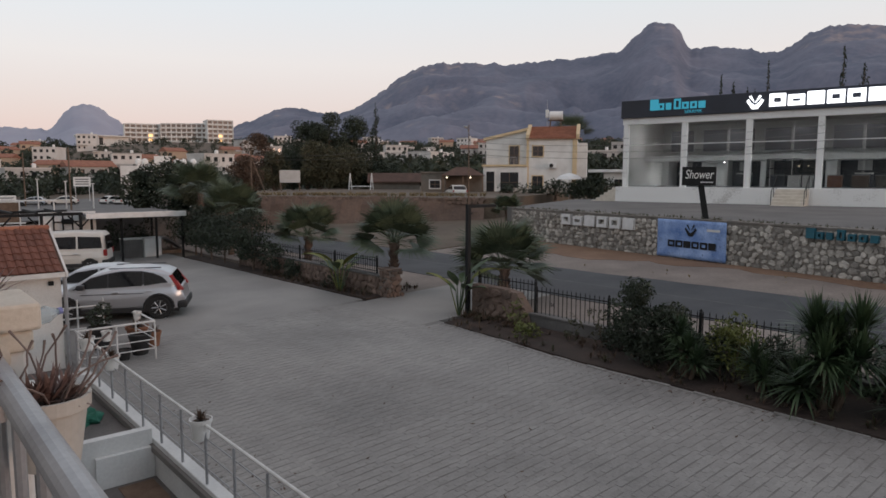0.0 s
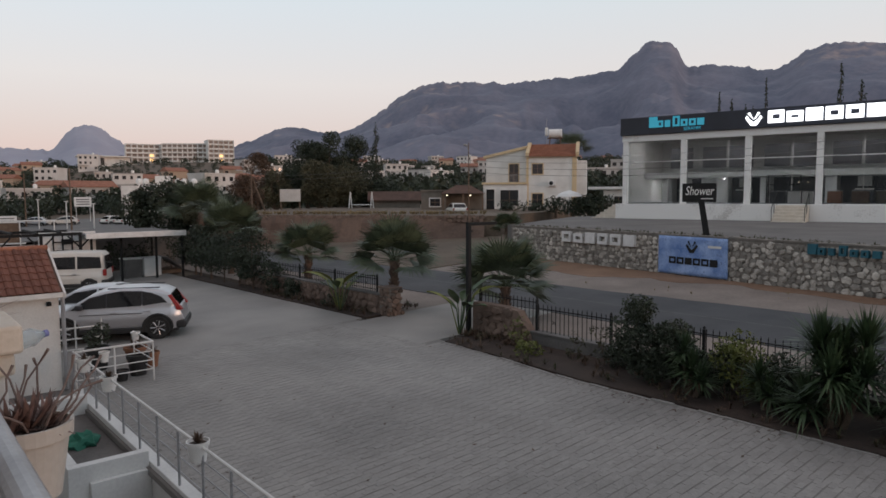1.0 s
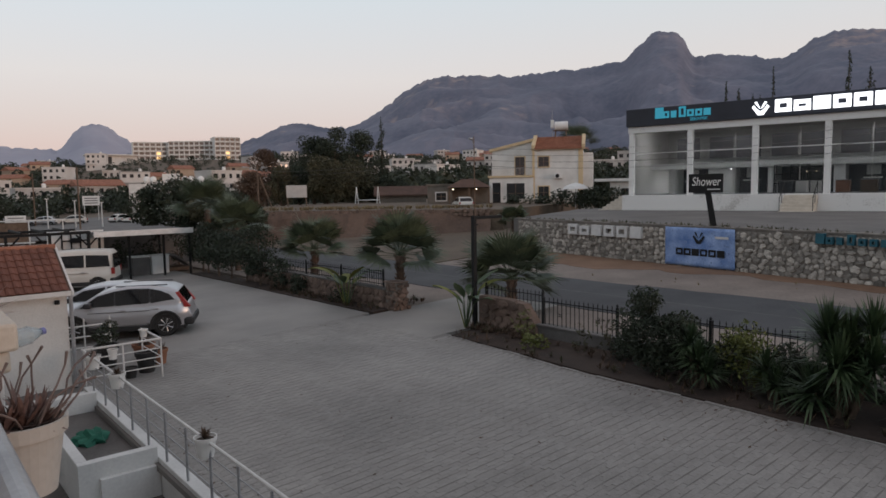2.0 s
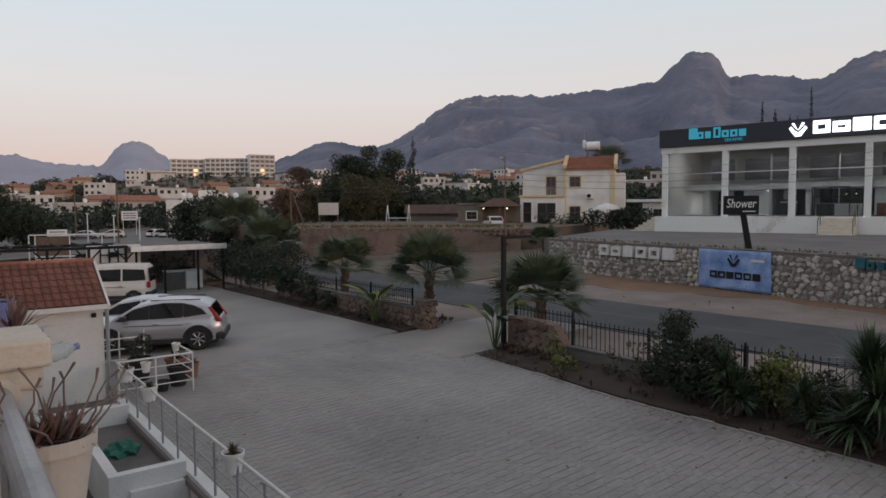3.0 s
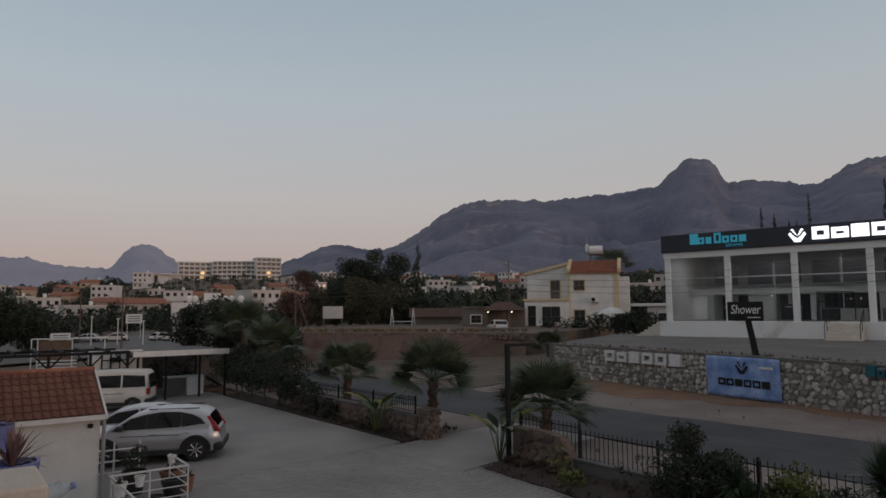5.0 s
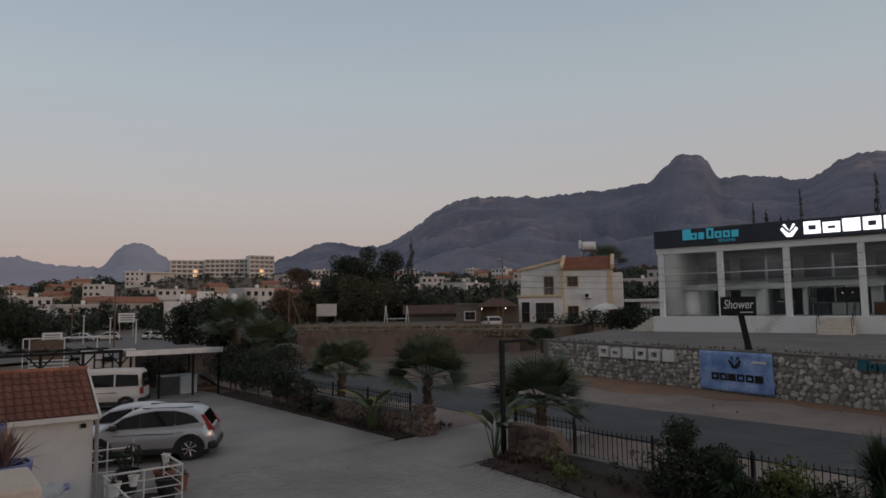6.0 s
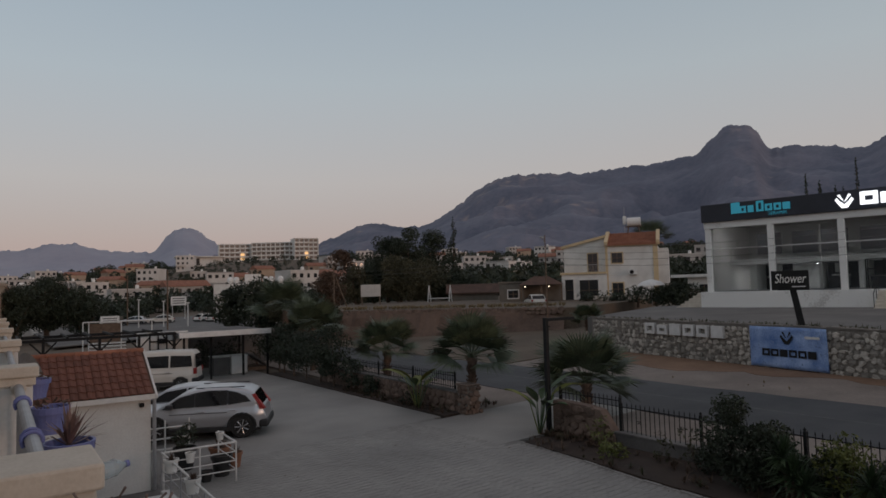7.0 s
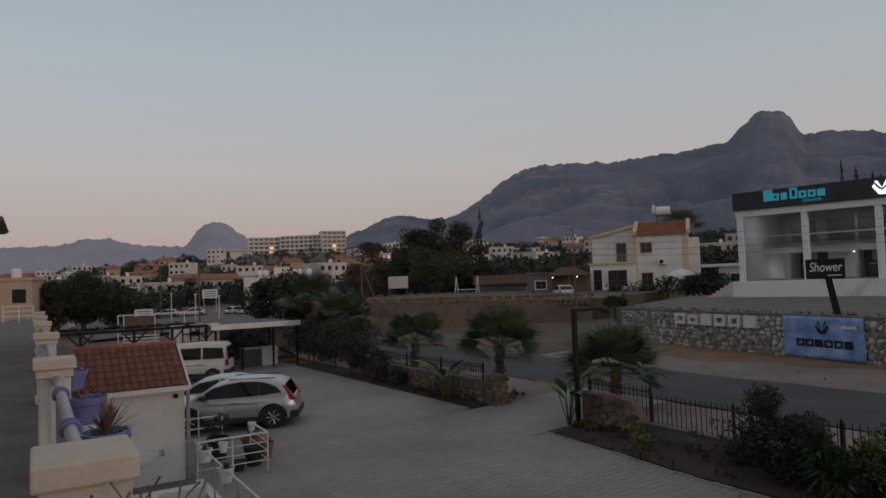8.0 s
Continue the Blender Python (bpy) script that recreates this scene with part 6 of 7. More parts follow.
flower_pot("white_pot", pose(5.02, 17.95, 0.86), 0.11, 0.2, "potwhite", "white plastic pot hung on the corner railing", "", 4, group="white pots on the railing")
flower_pot("black_pot", on(4.95, 17.55), 0.27, 0.52, "potblack", "large black plastic plant pot", "", 5)
flower_pot("black_pot", on(4.5, 17.3), 0.17, 0.26, "potblack", "small black plastic plant pot", "", 6)
flower_pot("black_pot", on(4.35, 18.9), 0.30, 0.60, "potblack", "black pot with a leafy green plant", "leafy", 7)
flower_pot("terracotta_pot", on(5.3, 19.0), 0.30, 0.42, "terracotta", "wide terracotta pot with dry plant", "dry", 8)
flower_pot("terracotta_pot", on(5.45, 18.1), 0.2, 0.40, "terracotta", "terracotta pot with dry plant", "dry", 9)

# small white building with clay roof
sb = thing("outbuilding", pose(0, 0, 0), "small white outbuilding with reddish clay tile roof", "building")
part("wall", boxed(0.88, 3.26, 17.55, 20.4, -0.03, 2.34), M["white"], sb)
part("gable", prism(bmesh.new(), [(17.55, 2.34), (20.4, 2.34), (19.0, 3.16)], -3.26, -0.88), M["white"], sb).matrix_local = Matrix.Rotation(math.pi / 2, 4, "Z")
part("fascia", boxed(0.80, 3.32, 17.28, 17.40, 2.20, 2.32, 0.01), M["whitemetal"], sb)
part("deck", prism(bmesh.new(), [(17.3, 2.32), (19.0, 3.24), (20.7, 2.32), (20.7, 2.26), (19.0, 3.16), (17.3, 2.26)], -3.32, -0.80), M["brownroof"], sb).matrix_local = Matrix.Rotation(math.pi / 2, 4, "Z")
part("verge", prism(bmesh.new(), [(17.26, 2.30), (19.0, 3.27), (20.7, 2.33), (20.7, 2.24), (19.0, 3.16), (17.26, 2.21)], -3.37, -3.322), M["whitemetal"], sb).matrix_local = Matrix.Rotation(math.pi / 2, 4, "Z")
part("downpipe", rod(bmesh.new(), (3.33, 17.48, 0.0), (3.33, 17.48, 2.25), 0.045), M["steel"], sb)
lamp_ = thing("wall_lamp", pose(3.05, 17.50, 2.05), "small dark wall lamp under the eave", "lamp")
part("body", boxed(-0.05, 0.05, -0.05, 0.05, -0.05, 0.05, 0.015), M["black"], lamp_)
ab = thing("roof_box", pose(0.95, 22.0, 2.3), "white twin plastic box on a stand", "box")
for x in (0, 0.55):
    part("box", boxed(x, x + 0.48, 0, 0.5, 0.35, 0.72, 0.03), M["potwhite"], ab)
part("stand", boxed(0.1, 0.9, 0.15, 0.35, -2.4, 0.345), M["steel"], ab)


# ---- vehicles ----
def wheel_parts(parent, x, y, r, side):
    w = part("wheel", lathe(bmesh.new(), [(r * 0.62, -0.11), (r * 0.9, -0.115), (r, -0.07), (r, 0.07), (r * 0.9, 0.115), (r * 0.62, 0.11)], 28), M["tyre"], parent)
    w.matrix_local = pose(x, y, r, -90 * side, 0, 0)
    bm = bmesh.new()
    lathe(bm, [(0.02, 0.02), (r * 0.60, 0.02), (r * 0.64, 0.10), (r * 0.60, 0.112), (r * 0.56, 0.05), (0.02, 0.045)], 24)
    for k in range(7):
        a = 2 * math.pi * k / 7
        rod(bm, (0.03 * math.cos(a), 0.03 * math.sin(a), 0.085), (r * 0.6 * math.cos(a), r * 0.6 * math.sin(a), 0.095), r * 0.085, r * 0.07, 6)
    part("rim", bm, M["rim"], w)


def along(line, x):
    """Height of a polyline of rising x at x."""
    for (x0, z0), (x1, z1) in zip(line, line[1:]):
        if x0 <= x <= x1:
            return z0 + (z1 - z0) * (x - x0) / max(1e-6, x1 - x0)
    return -1.0


def car_skin(L, W, lower, cabin, wheels, r, arch, belt, yof):
    """One rounded skin over bonnet, roof and tail, opened at the wheels."""
    top_line = [q for q in lower if q[1] > 0.58]
    xs = sorted({round(L * k / 110, 4) for k in range(111)} | {q[0] for q in cabin})
    bm = bmesh.new()
    rings = []
    for x in xs:
        top = max(along(top_line, x), along(cabin, x), 0.62)
        end = min(1.0, min(x, L - x) / 0.42)
        pinch = 0.17 * (1 - end) ** 2
        low = 0.30 + 0.06 * (1 - end)
        shoulder = min(belt, top - 0.05)
        half = []
        for k in range(11):
            z = low + (shoulder - low) * k / 10
            u = (z - low) / max(0.01, belt - low)
            half.append((W / 2 - 0.17 * max(0, 0.52 - u) - 0.075 * max(0.0, (u - 0.55) / 0.45) ** 1.6 - pinch, z))
        for k in range(1, 7):
            z = shoulder + (top - 0.05 - shoulder) * k / 6
            half.append((min(half[10][0], yof(z)) - pinch * (1 if z > shoulder + 0.01 else 0.0), z))
        y = half[-1][0]
        half += [(y - 0.025, top - 0.02), (y - 0.08, top - 0.004), (y * 0.5, top + 0.006), (0.0, top + 0.008)]
        rings.append([bm.verts.new((x, -a, z)) for a, z in half] + [bm.verts.new((x, a, z)) for a, z in half[-2::-1]])
    gone = []
    for p, q in zip(rings, rings[1:]):
        for k in range(len(p) - 1):
            f = bm.faces.new((p[k], q[k], q[k + 1], p[k + 1]))
            if any(all(math.hypot(v.co.x - wx, v.co.z - r) < arch for v in f.verts) for wx in wheels) and all(abs(v.co.y) > W / 2 - 0.3 for v in f.verts):
                gone.append(f)
    bm.faces.new(rings[0]), bm.faces.new(rings[-1][::-1])
    bmesh.ops.delete(bm, geom=gone, context="FACES")
    for v in bm.verts:
        for wx in wheels:
            d = math.hypot(v.co.x - wx, v.co.z - r)
            if 0.01 < d < arch and v.co.z < belt - 0.1 and v.link_faces:
                v.co.x, v.co.z = wx + (v.co.x - wx) * arch / d, max(0.28, r + (v.co.z - r) * arch / d)
    return bm


def car(name, m, L, W, lower, cabin, wheels, r, paint, label, windows, lamps, trim=True, belt=1.0, taper=0.24):
    t = thing(name, m, label, "car")
    arch = r * 1.18
    yof = lambda z: W / 2 - 0.05 - (z - belt) * taper
    part("body", car_skin(L, W, lower, cabin, wheels, r, arch, belt, yof), M[paint], t, smooth=True)
    for wx in wheels:
        part("wheel_well", boxed(wx - arch, wx + arch, -W / 2 + 0.03, W / 2 - 0.03, r * 0.7, r + arch + 0.02), M["potblack"], t)
    for win in windows:
        for s in (-1, 1):
            bm = bmesh.new()
            q0 = [bm.verts.new((x, s * (yof(z) + 0.006), z)) for x, z in win]
            q1 = [bm.verts.new((x, s * (yof(z) - 0.02), z)) for x, z in win]
            bm.faces.new(q0), bm.faces.new(q1[::-1])
            for i in range(len(q0)):
                j = (i + 1) % len(q0)
                bm.faces.new((q0[i], q1[i], q1[j], q0[j]))
            part("window", bm, M["carglass"], t)
    # front and rear screens lie on the sloping ends of the cabin
    for (x0, z0_), (x1, z1_), nm, off in ((cabin[0], cabin[1], "rear_window", -0.012), (cabin[-1], cabin[-2], "windscreen", 0.012)):
        bm = bmesh.new()
        q = []
        for u, wv in ((0.1, -1), (0.1, 1), (0.92, 1), (0.92, -1)):
            x, z = x0 + (x1 - x0) * u, z0_ + (z1_ - z0_) * u
            q.append(bm.verts.new((x + off, wv * (yof(z) - 0.09), z + 0.008)))
        bm.faces.new(q)
        bmesh.ops.solidify(bm, geom=bm.faces[:], thickness=0.01)
        part(nm, bm, M["carglass"], t)
    for x in wheels:
        for s in (-1, 1):
            wheel_parts(t, x, s * (W / 2 - 0.13), r, s)
    for s in (-1, 1):
        for nm, x0, x1, z0_, z1_, mt_ in lamps:
            part(nm, boxed(x0, x1, *sorted((s * (W / 2 - 0.20), s * (W / 2 - 0.015))), z0_, z1_, 0.03), M[mt_], t)
        if trim:
            part("sill", boxed(wheels[0] + arch, wheels[1] - arch, *sorted((s * (W / 2 - 0.1), s * (W / 2 + 0.012))), 0.25, 0.40, 0.02), M["potblack"], t)
            part("side_mirror", boxed(cabin[-1][0] - 0.62, cabin[-1][0] - 0.40, *sorted((s * (W / 2 - 0.03), s * (W / 2 + 0.16))), belt + 0.02, belt + 0.18, 0.04), M["darkcar"], t)
            for hx in (cabin[-1][0] - 1.55, cabin[-1][0] - 2.5):
                part("door_handle", boxed(hx, hx + 0.2, *sorted((s * (W / 2 - 0.02), s * (W / 2 + 0.022))), belt - 0.12, belt - 0.08, 0.01), M["silver"], t)
            part("door_strip", boxed(wheels[0] + arch + 0.02, wheels[1] - arch - 0.02, *sorted((s * (W / 2 - 0.03), s * (W / 2 + 0.008))), belt - 0.16, belt - 0.145), M["darkcar"], t)
    part("bumper", boxed(-0.06, 0.24, -W / 2 + 0.06, W / 2 - 0.06, 0.32, 0.56, 0.06), M["potblack"], t)
    part("bumper", boxed(L - 0.26, L + 0.04, -W / 2 + 0.06, W / 2 - 0.06, 0.28, 0.50, 0.06), M["potblack"], t)
    part("underbody", boxed(0.2, L - 0.2, -W / 2 + 0.12, W / 2 - 0.12, 0.22, 0.32), M["potblack"], t)
    return t


SUV_LOW = [(0.24, 0.30), (0.05, 0.36), (0.0, 0.60), (0.06, 0.82), (0.12, 1.00), (1.0, 1.02), (2.4, 1.0), (3.35, 0.99), (3.9, 0.97), (4.30, 0.86), (4.46, 0.70), (4.50, 0.45), (4.35, 0.30)]
SUV_CAB = [(0.12, 0.97), (0.40, 1.43), (0.62, 1.53), (1.2, 1.60), (1.9, 1.605), (2.40, 1.52), (2.72, 1.40), (3.45, 0.97)]
SUV_WIN = [[(2.23, 1.04), (3.16, 1.02), (2.66, 1.34), (2.23, 1.45)], [(1.23, 1.07), (2.19, 1.04), (2.19, 1.46), (1.80, 1.51), (1.23, 1.495)], [(0.52, 1.15), (1.18, 1.07), (1.18, 1.485), (0.90, 1.42), (0.66, 1.30)]]
SUV_LMP = [("headlight", 4.22, 4.46, 0.66, 0.82, "potwhite")]
hd = math.degrees(math.atan2(0.43, -0.90))
suv = car("silver_suv", pose(7.72, 21.87, 0.07, 0, 0, hd), 4.5, 1.82, SUV_LOW, SUV_CAB, (0.76, 3.42), 0.365, "silver", "silver compact SUV parked on the paved yard", SUV_WIN, SUV_LMP)
for sg_ in (-1, 1):
    for wx_ in (0.76, 3.42):
        bm = tube(bmesh.new(), [(wx_ + 0.44 * math.cos(math.pi * k / 10), sg_ * 0.905, 0.365 + 0.43 * math.sin(math.pi * k / 10)) for k in range(11)], 0.035)
        part("arch_trim", bm, M["potblack"], suv)
    bm = bmesh.new()
    lens = [(0.03, 0.90), (0.20, 0.90), (0.24, 1.04), (0.46, 1.36), (0.37, 1.38), (0.12, 1.02)]
    q0 = [bm.verts.new((x, sg_ * (0.86 - max(0, z - 1.0) * 0.24 + 0.012 - 0.10 * max(0, 0.2 - x)), z)) for x, z in lens]
    q1 = [bm.verts.new((x, sg_ * 0.62, z)) for x, z in lens]
    bm.faces.new(q0), bm.faces.new(q1[::-1])
    for k in range(6):
        bm.faces.new((q0[k], q1[k], q1[(k + 1) % 6], q0[(k + 1) % 6]))
    part("tail_light", bm, M["redlens"], suv)
    edge = [(0.47, 1.14), (3.21, 1.005), (2.69, 1.36), (2.23, 1.475), (1.80, 1.535), (1.23, 1.52), (0.90, 1.445), (0.64, 1.325)]
    bm = bmesh.new()
    q0 = [bm.verts.new((x, sg_ * (0.86 - (z - 1.0) * 0.24 + 0.003), z)) for x, z in edge]
    q1 = [bm.verts.new((x, sg_ * (0.86 - (z - 1.0) * 0.24 - 0.02), z)) for x, z in edge]
    bm.faces.new(q0), bm.faces.new(q1[::-1])
    for k in range(8):
        bm.faces.new((q0[k], q1[k], q1[(k + 1) % 8], q0[(k + 1) % 8]))
    part("window_surround", bm, M["darkcar"], suv)
    part("roof_rail", rod(bmesh.new(), (0.7, sg_ * 0.60, 1.60), (2.2, sg_ * 0.60, 1.60), 0.018, None, 6), M["darkcar"], suv)
SED_LOW = [(0.22, 0.28), (0.04, 0.34), (0.0, 0.60), (0.08, 0.92), (0.9, 0.98), (2.4, 0.94), (3.3, 0.93), (4.0, 0.84), (4.34, 0.68), (4.40, 0.42), (4.25, 0.28)]
SED_CAB = [(0.12, 0.92), (0.75, 1.38), (1.3, 1.47), (1.9, 1.46), (2.45, 1.36), (3.35, 0.91)]
SED_WIN = [[(1.75, 0.97), (3.0, 0.97), (2.42, 1.30), (1.75, 1.40)], [(0.55, 0.98), (1.68, 0.97), (1.68, 1.41), (1.2, 1.40), (0.8, 1.28)]]
SED_LMP = [("tail_light", -0.01, 0.2, 0.70, 0.90, "redlens"), ("headlight", 4.1, 4.36, 0.58, 0.74, "potwhite")]
sed = car("silver_hatchback", pose(7.6, 24.55, 0.0, 0, 0, hd), 4.4, 1.74, SED_LOW, SED_CAB, (0.80, 3.40), 0.31, "silver", "silver hatchback parked beside the SUV", SED_WIN, SED_LMP, True, 0.92)
VAN_LOW = [(0.15, 0.30), (0.02, 0.36), (0.0, 0.6), (0.02, 0.98), (2.0, 1.0), (3.5, 1.0), (4.1, 0.92), (4.32, 0.70), (4.36, 0.42), (4.2, 0.30)]
VAN_CAB = [(0.02, 0.95), (0.10, 1.75), (0.25, 1.88), (1.6, 1.92), (2.6, 1.88), (3.0, 1.78), (3.75, 0.97)]
VAN_WIN = [[(2.5, 1.12), (3.40, 1.08), (2.98, 1.58), (2.5, 1.66)], [(1.32, 1.10), (2.42, 1.10), (2.42, 1.66), (1.32, 1.68)], [(0.20, 1.12), (1.24, 1.10), (1.24, 1.68), (0.26, 1.64)]]
VAN_LMP = [("tail_light", -0.01, 0.14, 0.75, 1.05, "redlens"), ("headlight", 4.1, 4.32, 0.62, 0.80, "potwhite")]
car("white_van", pose(8.75, 35.2, 0.02, 0, 0, 155), 4.35, 1.70, VAN_LOW, VAN_CAB, (0.75, 3.45), 0.30, "vanpaint", "cream-white passenger van parked by the carport", VAN_WIN, VAN_LMP, True, 0.97, 0.14)
WC = car("parked_car", pose(*polar(42.2, 74), 2.25, 0, 0, 60), 4.4, 1.74, SED_LOW, SED_CAB, (0.80, 3.40), 0.31, "vanpaint", "white car parked by the gazebo", SED_WIN, SED_LMP, True, 0.92)
for a, d, rz in ((13.6, 112, 20), (14.6, 108, 25), (12.0, 118, 170), (10.0, 121, 160), (6.0, 125, 10), (8.0, 118, 200), (21.4, 66, 150)):
    x, y = polar(a, d)
    copy_thing(sed if d % 2 else WC, pose(x, y, land(x, y) - 0.1, 0, 0, rz))["label"] = "parked car in the far open car park"

# ---- carport and sheds at the end of the yard ----
cp = thing("carport", pose(0, 0, 0), "carport with white roof edge and dark posts", "carport")
zc = gz(10.5, 37)
part("roof", boxed(8.15, 13.0, 36.85, 42.5, zc + 2.42, zc + 2.52), M["greyconc"], cp)
part("roof_edge", boxed(8.1, 13.05, 36.70, 36.848, zc + 2.30, zc + 2.58, 0.01), M["whitemetal"], cp)
for x, y in ((8.4, 37.0), (9.9, 37.4), (11.6, 37.2), (12.9, 36.95), (12.9, 42.2), (8.4, 42.2)):
    part("post", boxed(x - 0.05, x + 0.05, y - 0.05, y + 0.05, zc - 0.2, zc + 2.41), M["black"], cp)
pg = thing("pergola", pose(0, 0, 0), "black timber pergola with braces beside the carport", "pergola")
part("beam", boxed(-3.0, 8.0, 36.9, 37.05, 2.62, 2.76), M["black"], pg)
part("beam", boxed(-3.0, 8.0, 40.4, 40.55, 2.62, 2.76), M["black"], pg)
for x in (-1.5, 2.0, 4.4, 6.2, 7.9):
    part("post", boxed(x - 0.06, x + 0.06, 36.9, 37.04, -0.2, 2.62), M["black"], pg)
    for s in (-1, 1):
        part("brace", rod(bmesh.new(), (x, 36.97, 2.0), (x + s * 0.55, 36.97, 2.60), 0.04, None, 6), M["black"], pg)
for x in range(-2, 8):
    part("rafter", boxed(x - 0.04, x + 0.04, 36.7, 40.7, 2.762, 2.85), M["black"], pg)
lt = thing("lattice_panel", pose(6.95, 38.4, 1.75), "black framed lattice window panel on white wall", "panel")
bm = bmesh.new()
for x in (0, 0.42, 0.85, 1.25):
    box(bm, x, x + 0.06, 0, 0.06, 0, 0.95)
for z in (0, 0.45, 0.9):
    box(bm, 0, 1.31, 0.0, 0.06, z, z + 0.06)
box(bm, 0.40, 0.92, -0.02, 0.05, 0.36, 0.62)
part("lattice", bm, M["black"], lt)
part("backing", boxed(-0.6, 2.0, 0.08, 0.25, -1.75, 0.98), M["greywhite"], lt)
# a white wall given grey concrete colour, so the carport's shade is painted in
bw = tagged(part("wall_back", boxed(8.0, 16, 43.0, 43.3, -0.2, 2.3), M["greyconc"]), "white wall behind the carport, greyed for roof shade", "wall", kind="structure")
tagged(part("wall_yard", boxed(-9, 8.0, 41.5, 41.7, -0.5, 1.3), M["greyconc"]), "low grey wall closing the yard", "wall", kind="structure")
for x0, x1, y0, y1, h, mt_, lab in ((11.25, 12.15, 38.2, 39.0, 1.0, "potwhite", "white metal cabinet under the carport"), (10.3, 11.22, 38.4, 39.4, 1.0, "greyconc", "grey storage box under the carport")):
    t = thing("storage_cabinet", pose(x0, y0, gz(x0, y0)), lab, "cabinet")
    part("body", boxed(0, x1 - x0, 0, y1 - y0, 0, h, 0.02), M[mt_], t)
    part("lid", boxed(-0.03, x1 - x0 + 0.03, -0.03, y1 - y0 + 0.03, h + 0.002, h + 0.05, 0.01), M["whitemetal"], t)
tp = thing("leaning_sheet", pose(12.3, 38.6, gz(12.3, 38.6)), "grey tarpaulin sheet sloping over stored things", "tarpaulin")
part("sheet", prism(bmesh.new(), [(0, 0.98), (0.35, 0.95), (1.2, 0.28), (1.2, 0.2), (0.3, 0.85), (0, 0.9)], 0, 1.2), M["greyconc"], tp)
part("rack", boxed(0.05, 1.1, 0.1, 1.1, 0, 0.2), M["wood"], tp)
gf = thing("tube_frame", pose(*polar(5.6, 66), -0.2, 0, 0, -8), "white tubular frame with a brown panel", "frame")
for x in (0, 0.45, 3.0, 5.5):
    part("leg", rod(bmesh.new(), (x, 0, -0.2), (x, 0, 2.75), 0.05, None, 8), M["whitemetal"], gf)
part("crossbar", rod(bmesh.new(), (0, 0, 2.75), (5.5, 0, 2.75), 0.055, None, 8), M["whitemetal"], gf)
part("panel", boxed(0.5, 2.95, 0.1, 0.16, 0.9, 2.6), M["wood"], gf)
bnc = thing("bench", pose(*polar(6.0, 63), -0.2, 0, 0, -8), "white slatted bench by the tube frame", "bench")
for z in (0.45, 0.75, 1.0):
    part("slat", boxed(0, 2.8, -0.03, 0.03, z, z + 0.12), M["whitemetal"], bnc)
for x in (0.2, 2.5):
    part("leg", boxed(x, x + 0.08, -0.05, 0.3, -0.1, 0.45), M["whitemetal"], bnc)
for a, d, w, h, lift in ((7.4, 88, 2.0, 1.1, 1.6), (6.2, 130, 2.4, 1.6, 2.2), (12.3, 128, 2.6, 1.6, 2.6)):
    x, y = polar(a, d)
    t = thing("roadside_board", pose(x, y, land(x, y), 0, 0, -a), "white roadside notice board with unreadable bars", "sign")
    part("panel", boxed(-w / 2, w / 2, 0, 0.08, lift, lift + h), M["potwhite"], t)
    for k in range(3):
        part("print_bar", boxed(-w * 0.38, w * 0.38, -0.012, -0.002, lift + h * (0.2 + 0.25 * k), lift + h * (0.3 + 0.25 * k)), M["greyconc"], t)
    for s in (-1, 1):
        part("post", boxed(s * w * 0.4 - 0.05, s * w * 0.4 + 0.05, 0.08, 0.16, -0.3, lift + h), M["whitemetal"], t)
for a, d, h in ((9.4, 108, 4.2), (11.2, 104, 3.8), (13.0, 100, 3.4)):
    x, y = polar(a, d)
    t = thing("white_post", pose(x, y, land(x, y)), "slim white lamp post in the car park", "post", "car park posts")
    part("shaft", rod(bmesh.new(), (0, 0, -0.3), (0, 0, h), 0.09, 0.07, 8), M["whitemetal"], t)
    part("head", boxed(-0.25, 0.25, -0.06, 0.06, h, h + 0.1), M["whitemetal"], t)
sheet("car_park", 5, 34, 78, 140, 0.25, M["oldasphalt"], "worn open car park beyond the sheds", "pavement", 6, 12)


# shrubs added to stand for dark clutter under the carport roof
for k, (x, y, w, h) in enumerate(((8.9, 40.9, 1.6, 1.5), (10.2, 41.4, 1.8, 1.9), (11.4, 41.2, 1.7, 1.6), (12.4, 41.6, 1.6, 2.1), (13.4, 40.4, 1.8, 2.4))):
    tree("shrub", on(x, y), w, h, 0.2, "dark shrub added in place of the carport's clutter", "leaf", 170 + k, 24, 26, 0.08, "shrub", 5)


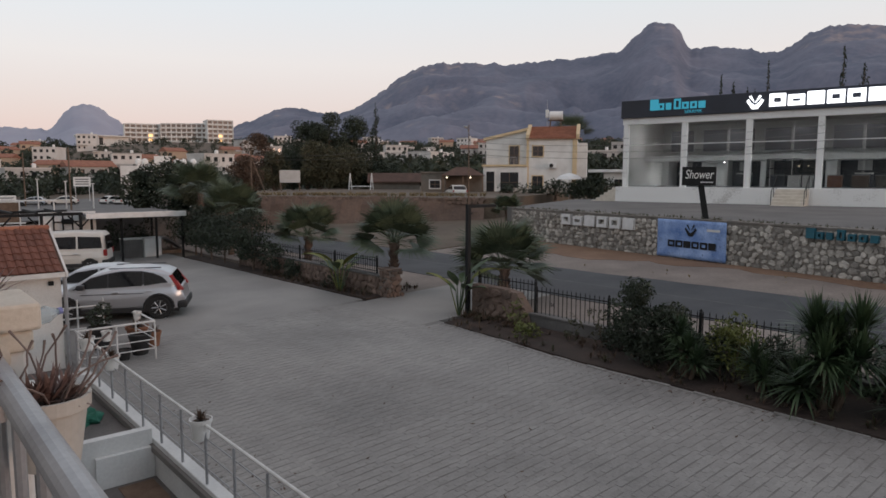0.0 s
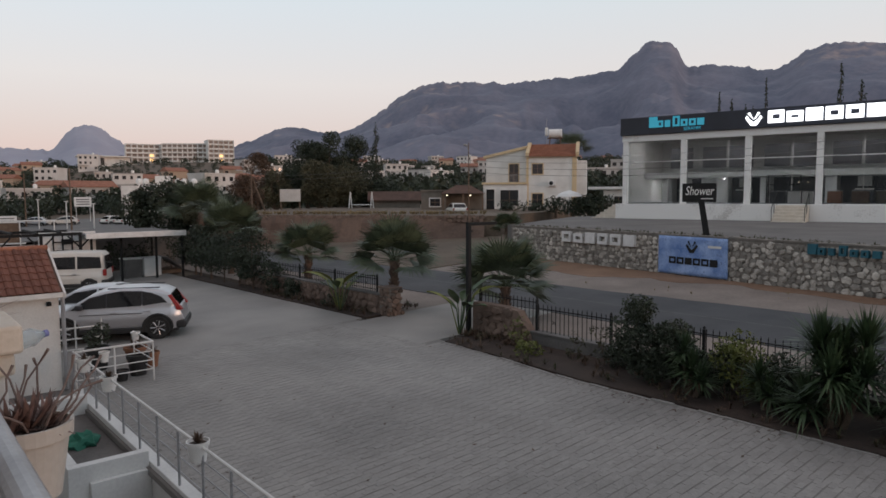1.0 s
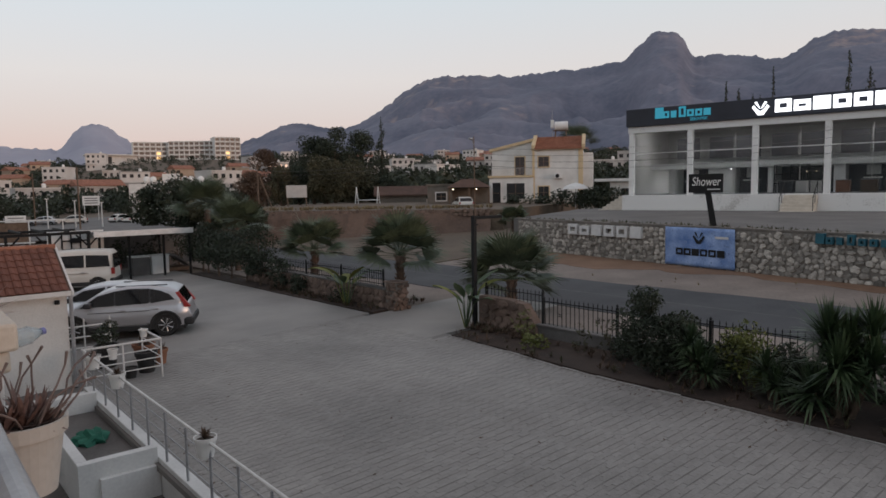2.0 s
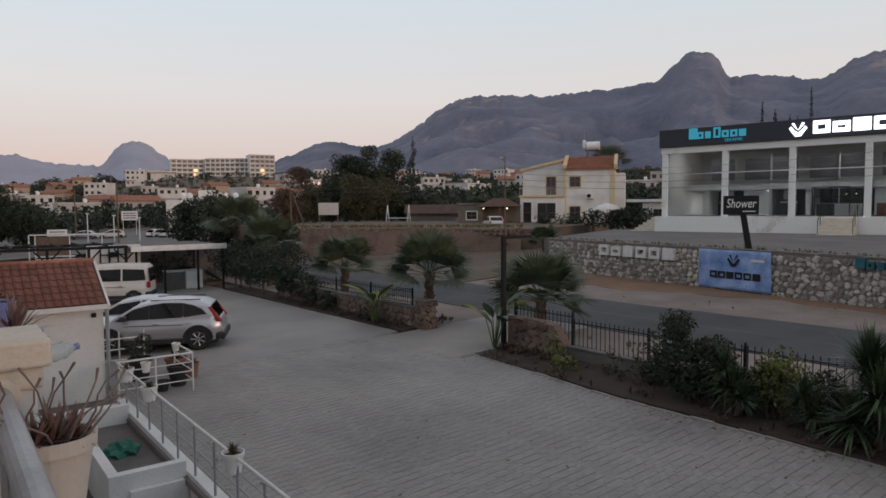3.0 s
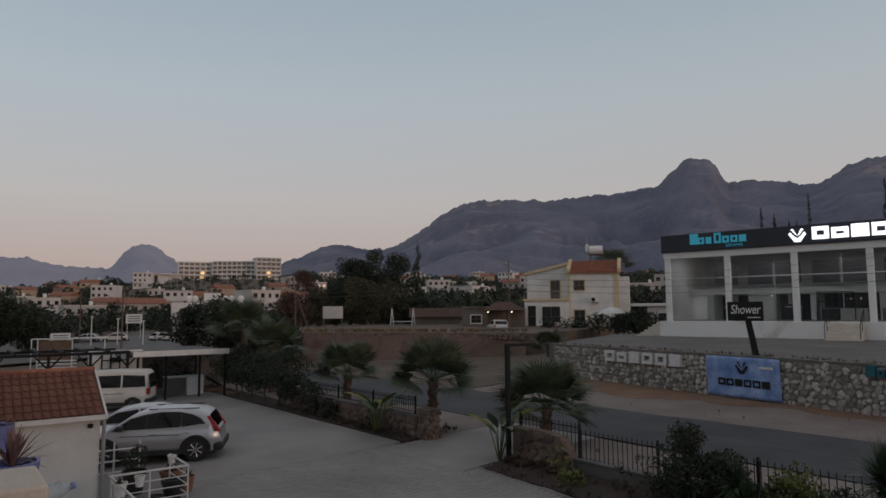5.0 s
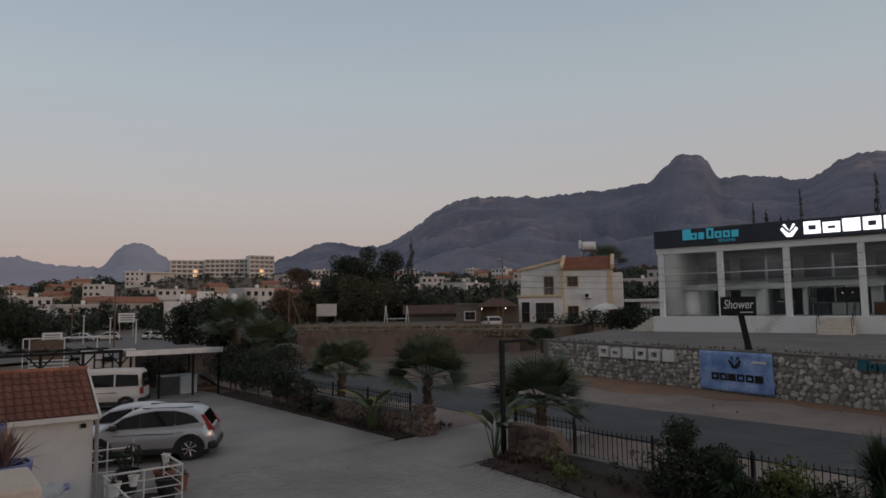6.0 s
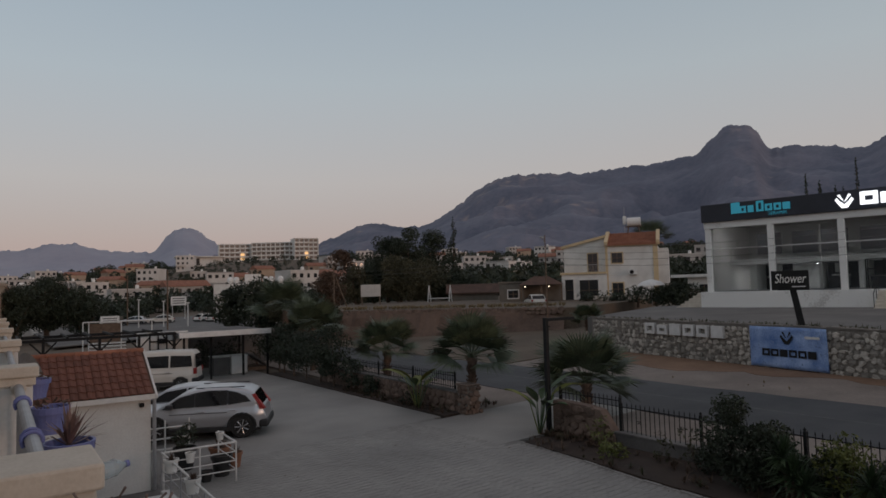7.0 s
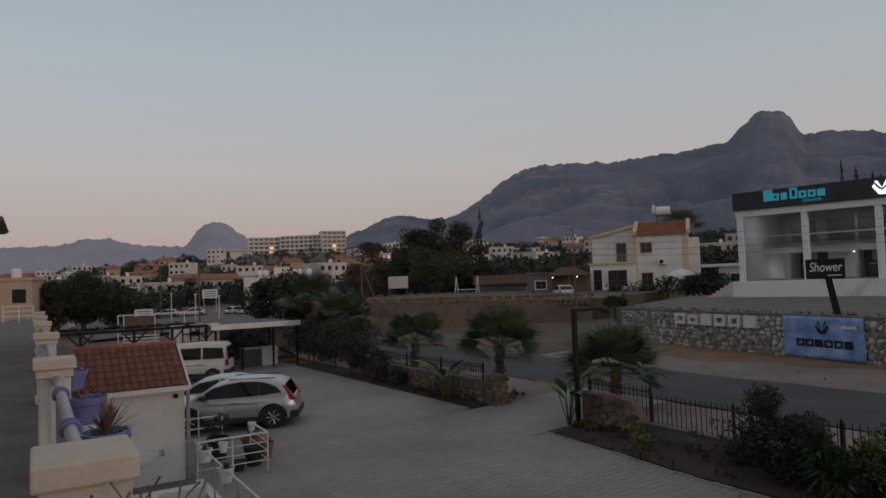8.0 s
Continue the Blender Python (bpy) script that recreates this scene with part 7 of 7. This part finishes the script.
# ---- separate pavers and stones ----
PW, PL, GAP = 0.10, 0.20, 0.0045
v, f = [], []
one = bmesh.new()
box(one, -PL / 2 + GAP / 2, PL / 2 - GAP / 2, -PW / 2 + GAP / 2, PW / 2 - GAP / 2, -0.05, 0.0)
paver_me = bpy.data.meshes.new("paver")
one.to_mesh(paver_me)
one.free()
paver_me.materials.append(M["paverone"])
rng = np.random.default_rng(3)
cnt = 0
slope = Euler((math.atan(-0.0075), -math.atan(0.0418), 0))
row = 0
y = 0.6
while y < 19.0:
    x = 3.62 + (PL / 2 if row % 2 else 0)
    while x < 11.62 + (bed_bend(y) if y < 14.2 else 0.0):
        dz, ry = rng.normal() * 0.0014, rng.normal() * 0.005
        yy = y + 0.012 * math.sin(x * 28.0)
        z = gz(x, yy) + dz
        if 5.0 < x < 8.2 and 7.0 < y < 9.2 and cnt < 300:
            o = new("paver", paver_me)
            o.parent = yard
            o.location, o.rotation_euler = (x, yy, z), (slope.x, slope.y + ry, rng.normal() * 0.008)
            cnt += 1
        else:
            b = len(v)
            a, c = PL / 2 - GAP / 2, PW / 2 - GAP / 2
            t0, t1 = z - a * 0.0418 - a * ry, z + a * 0.0418 + a * ry
            v += [(x - a, yy - c, t0), (x + a, yy - c, t1), (x + a, yy + c, t1), (x - a, yy + c, t0), (x - a, yy - c, t0 - 0.03), (x + a, yy - c, t1 - 0.03), (x + a, yy + c, t1 - 0.03), (x - a, yy + c, t0 - 0.03)]
            f += [(b, b + 1, b + 2, b + 3), (b, b + 4, b + 5, b + 1), (b + 1, b + 5, b + 6, b + 2), (b + 2, b + 6, b + 7, b + 3), (b + 3, b + 7, b + 4, b)]
        x += PL
    y += PW
    row += 1
tagged(link("paver_rest", v, f, M["paver"], yard), kind="stuff")

tagged(stones(30, 1.72, 0.27, 9, M["rockmany"], M["rock"], stone_wall, (10.0, 19.5)), kind="stuff")

rl_ = random.Random(33)
v, f = [], []
for k in range(150):
    x, y = (rl_.uniform(3.7, 11.6), rl_.uniform(4.5, 18.5)) if k < 60 else (11.7 - abs(rl_.gauss(0, 0.35)), rl_.uniform(3, 9)) if k < 110 else (3.65 + abs(rl_.gauss(0, 0.4)), rl_.uniform(8, 13))
    a, w, z = rl_.uniform(0, 6.28), rl_.uniform(0.02, 0.055), gz(x, y) + 0.006
    c, d = Vector((math.cos(a), math.sin(a), 0)) * w, Vector((-math.sin(a), math.cos(a), 0)) * w * 0.4
    o, i = Vector((x, y, z)), len(v)
    v += [tuple(o - c), tuple(o + d + Vector((0, 0, 0.012))), tuple(o + c + Vector((0, 0, 0.018))), tuple(o - d + Vector((0, 0, 0.004)))]
    f.append((i, i + 1, i + 2, i + 3))
tagged(link("leaf_litter", v, f, M["leafbrown"]), "dead brown leaves scattered on the paving", "leaves", kind="stuff")

# clay tiles of the small roof
bm = bmesh.new()
prof = [(-0.088, 0.0), (-0.060, 0.028), (-0.02, 0.034), (0.03, 0.012), (0.088, 0.006)]
a = [bm.verts.new((x, 0.0, z + 0.022)) for x, z in prof]
b = [bm.verts.new((x, 0.30, z)) for x, z in prof]
c = [bm.verts.new((x, 0.0, z + 0.002)) for x, z in prof]
for i in range(4):
    bm.faces.new((a[i], a[i + 1], b[i + 1], b[i])), bm.faces.new((c[i], c[i + 1], a[i + 1], a[i]))
tile_me = bpy.data.meshes.new("tile")
bmesh.ops.recalc_face_normals(bm, faces=bm.faces)
bm.to_mesh(tile_me)
bm.free()
tile_me.materials.append(M["tile"])
ang = math.atan2(3.24 - 2.32, 1.7)
for r in range(7):
    for k in range(14):
        o = new("tile", tile_me)
        o.parent = sb
        s = r * 0.275
        o.location = (0.89 + 0.176 * k, 17.28 + s * math.cos(ang), 2.318 + s * math.sin(ang) + 0.006)
        o.rotation_euler = (ang, 0, random.uniform(-0.012, 0.012))
ridge = bmesh.new()
for k in range(8):
    rod(ridge, (0.80 + k * 0.318, 19.0, 3.24), (0.80 + k * 0.318 + 0.312, 19.0, 3.245), 0.085, 0.075, 10)
part("ridge_tiles", ridge, M["tilemany"], sb)
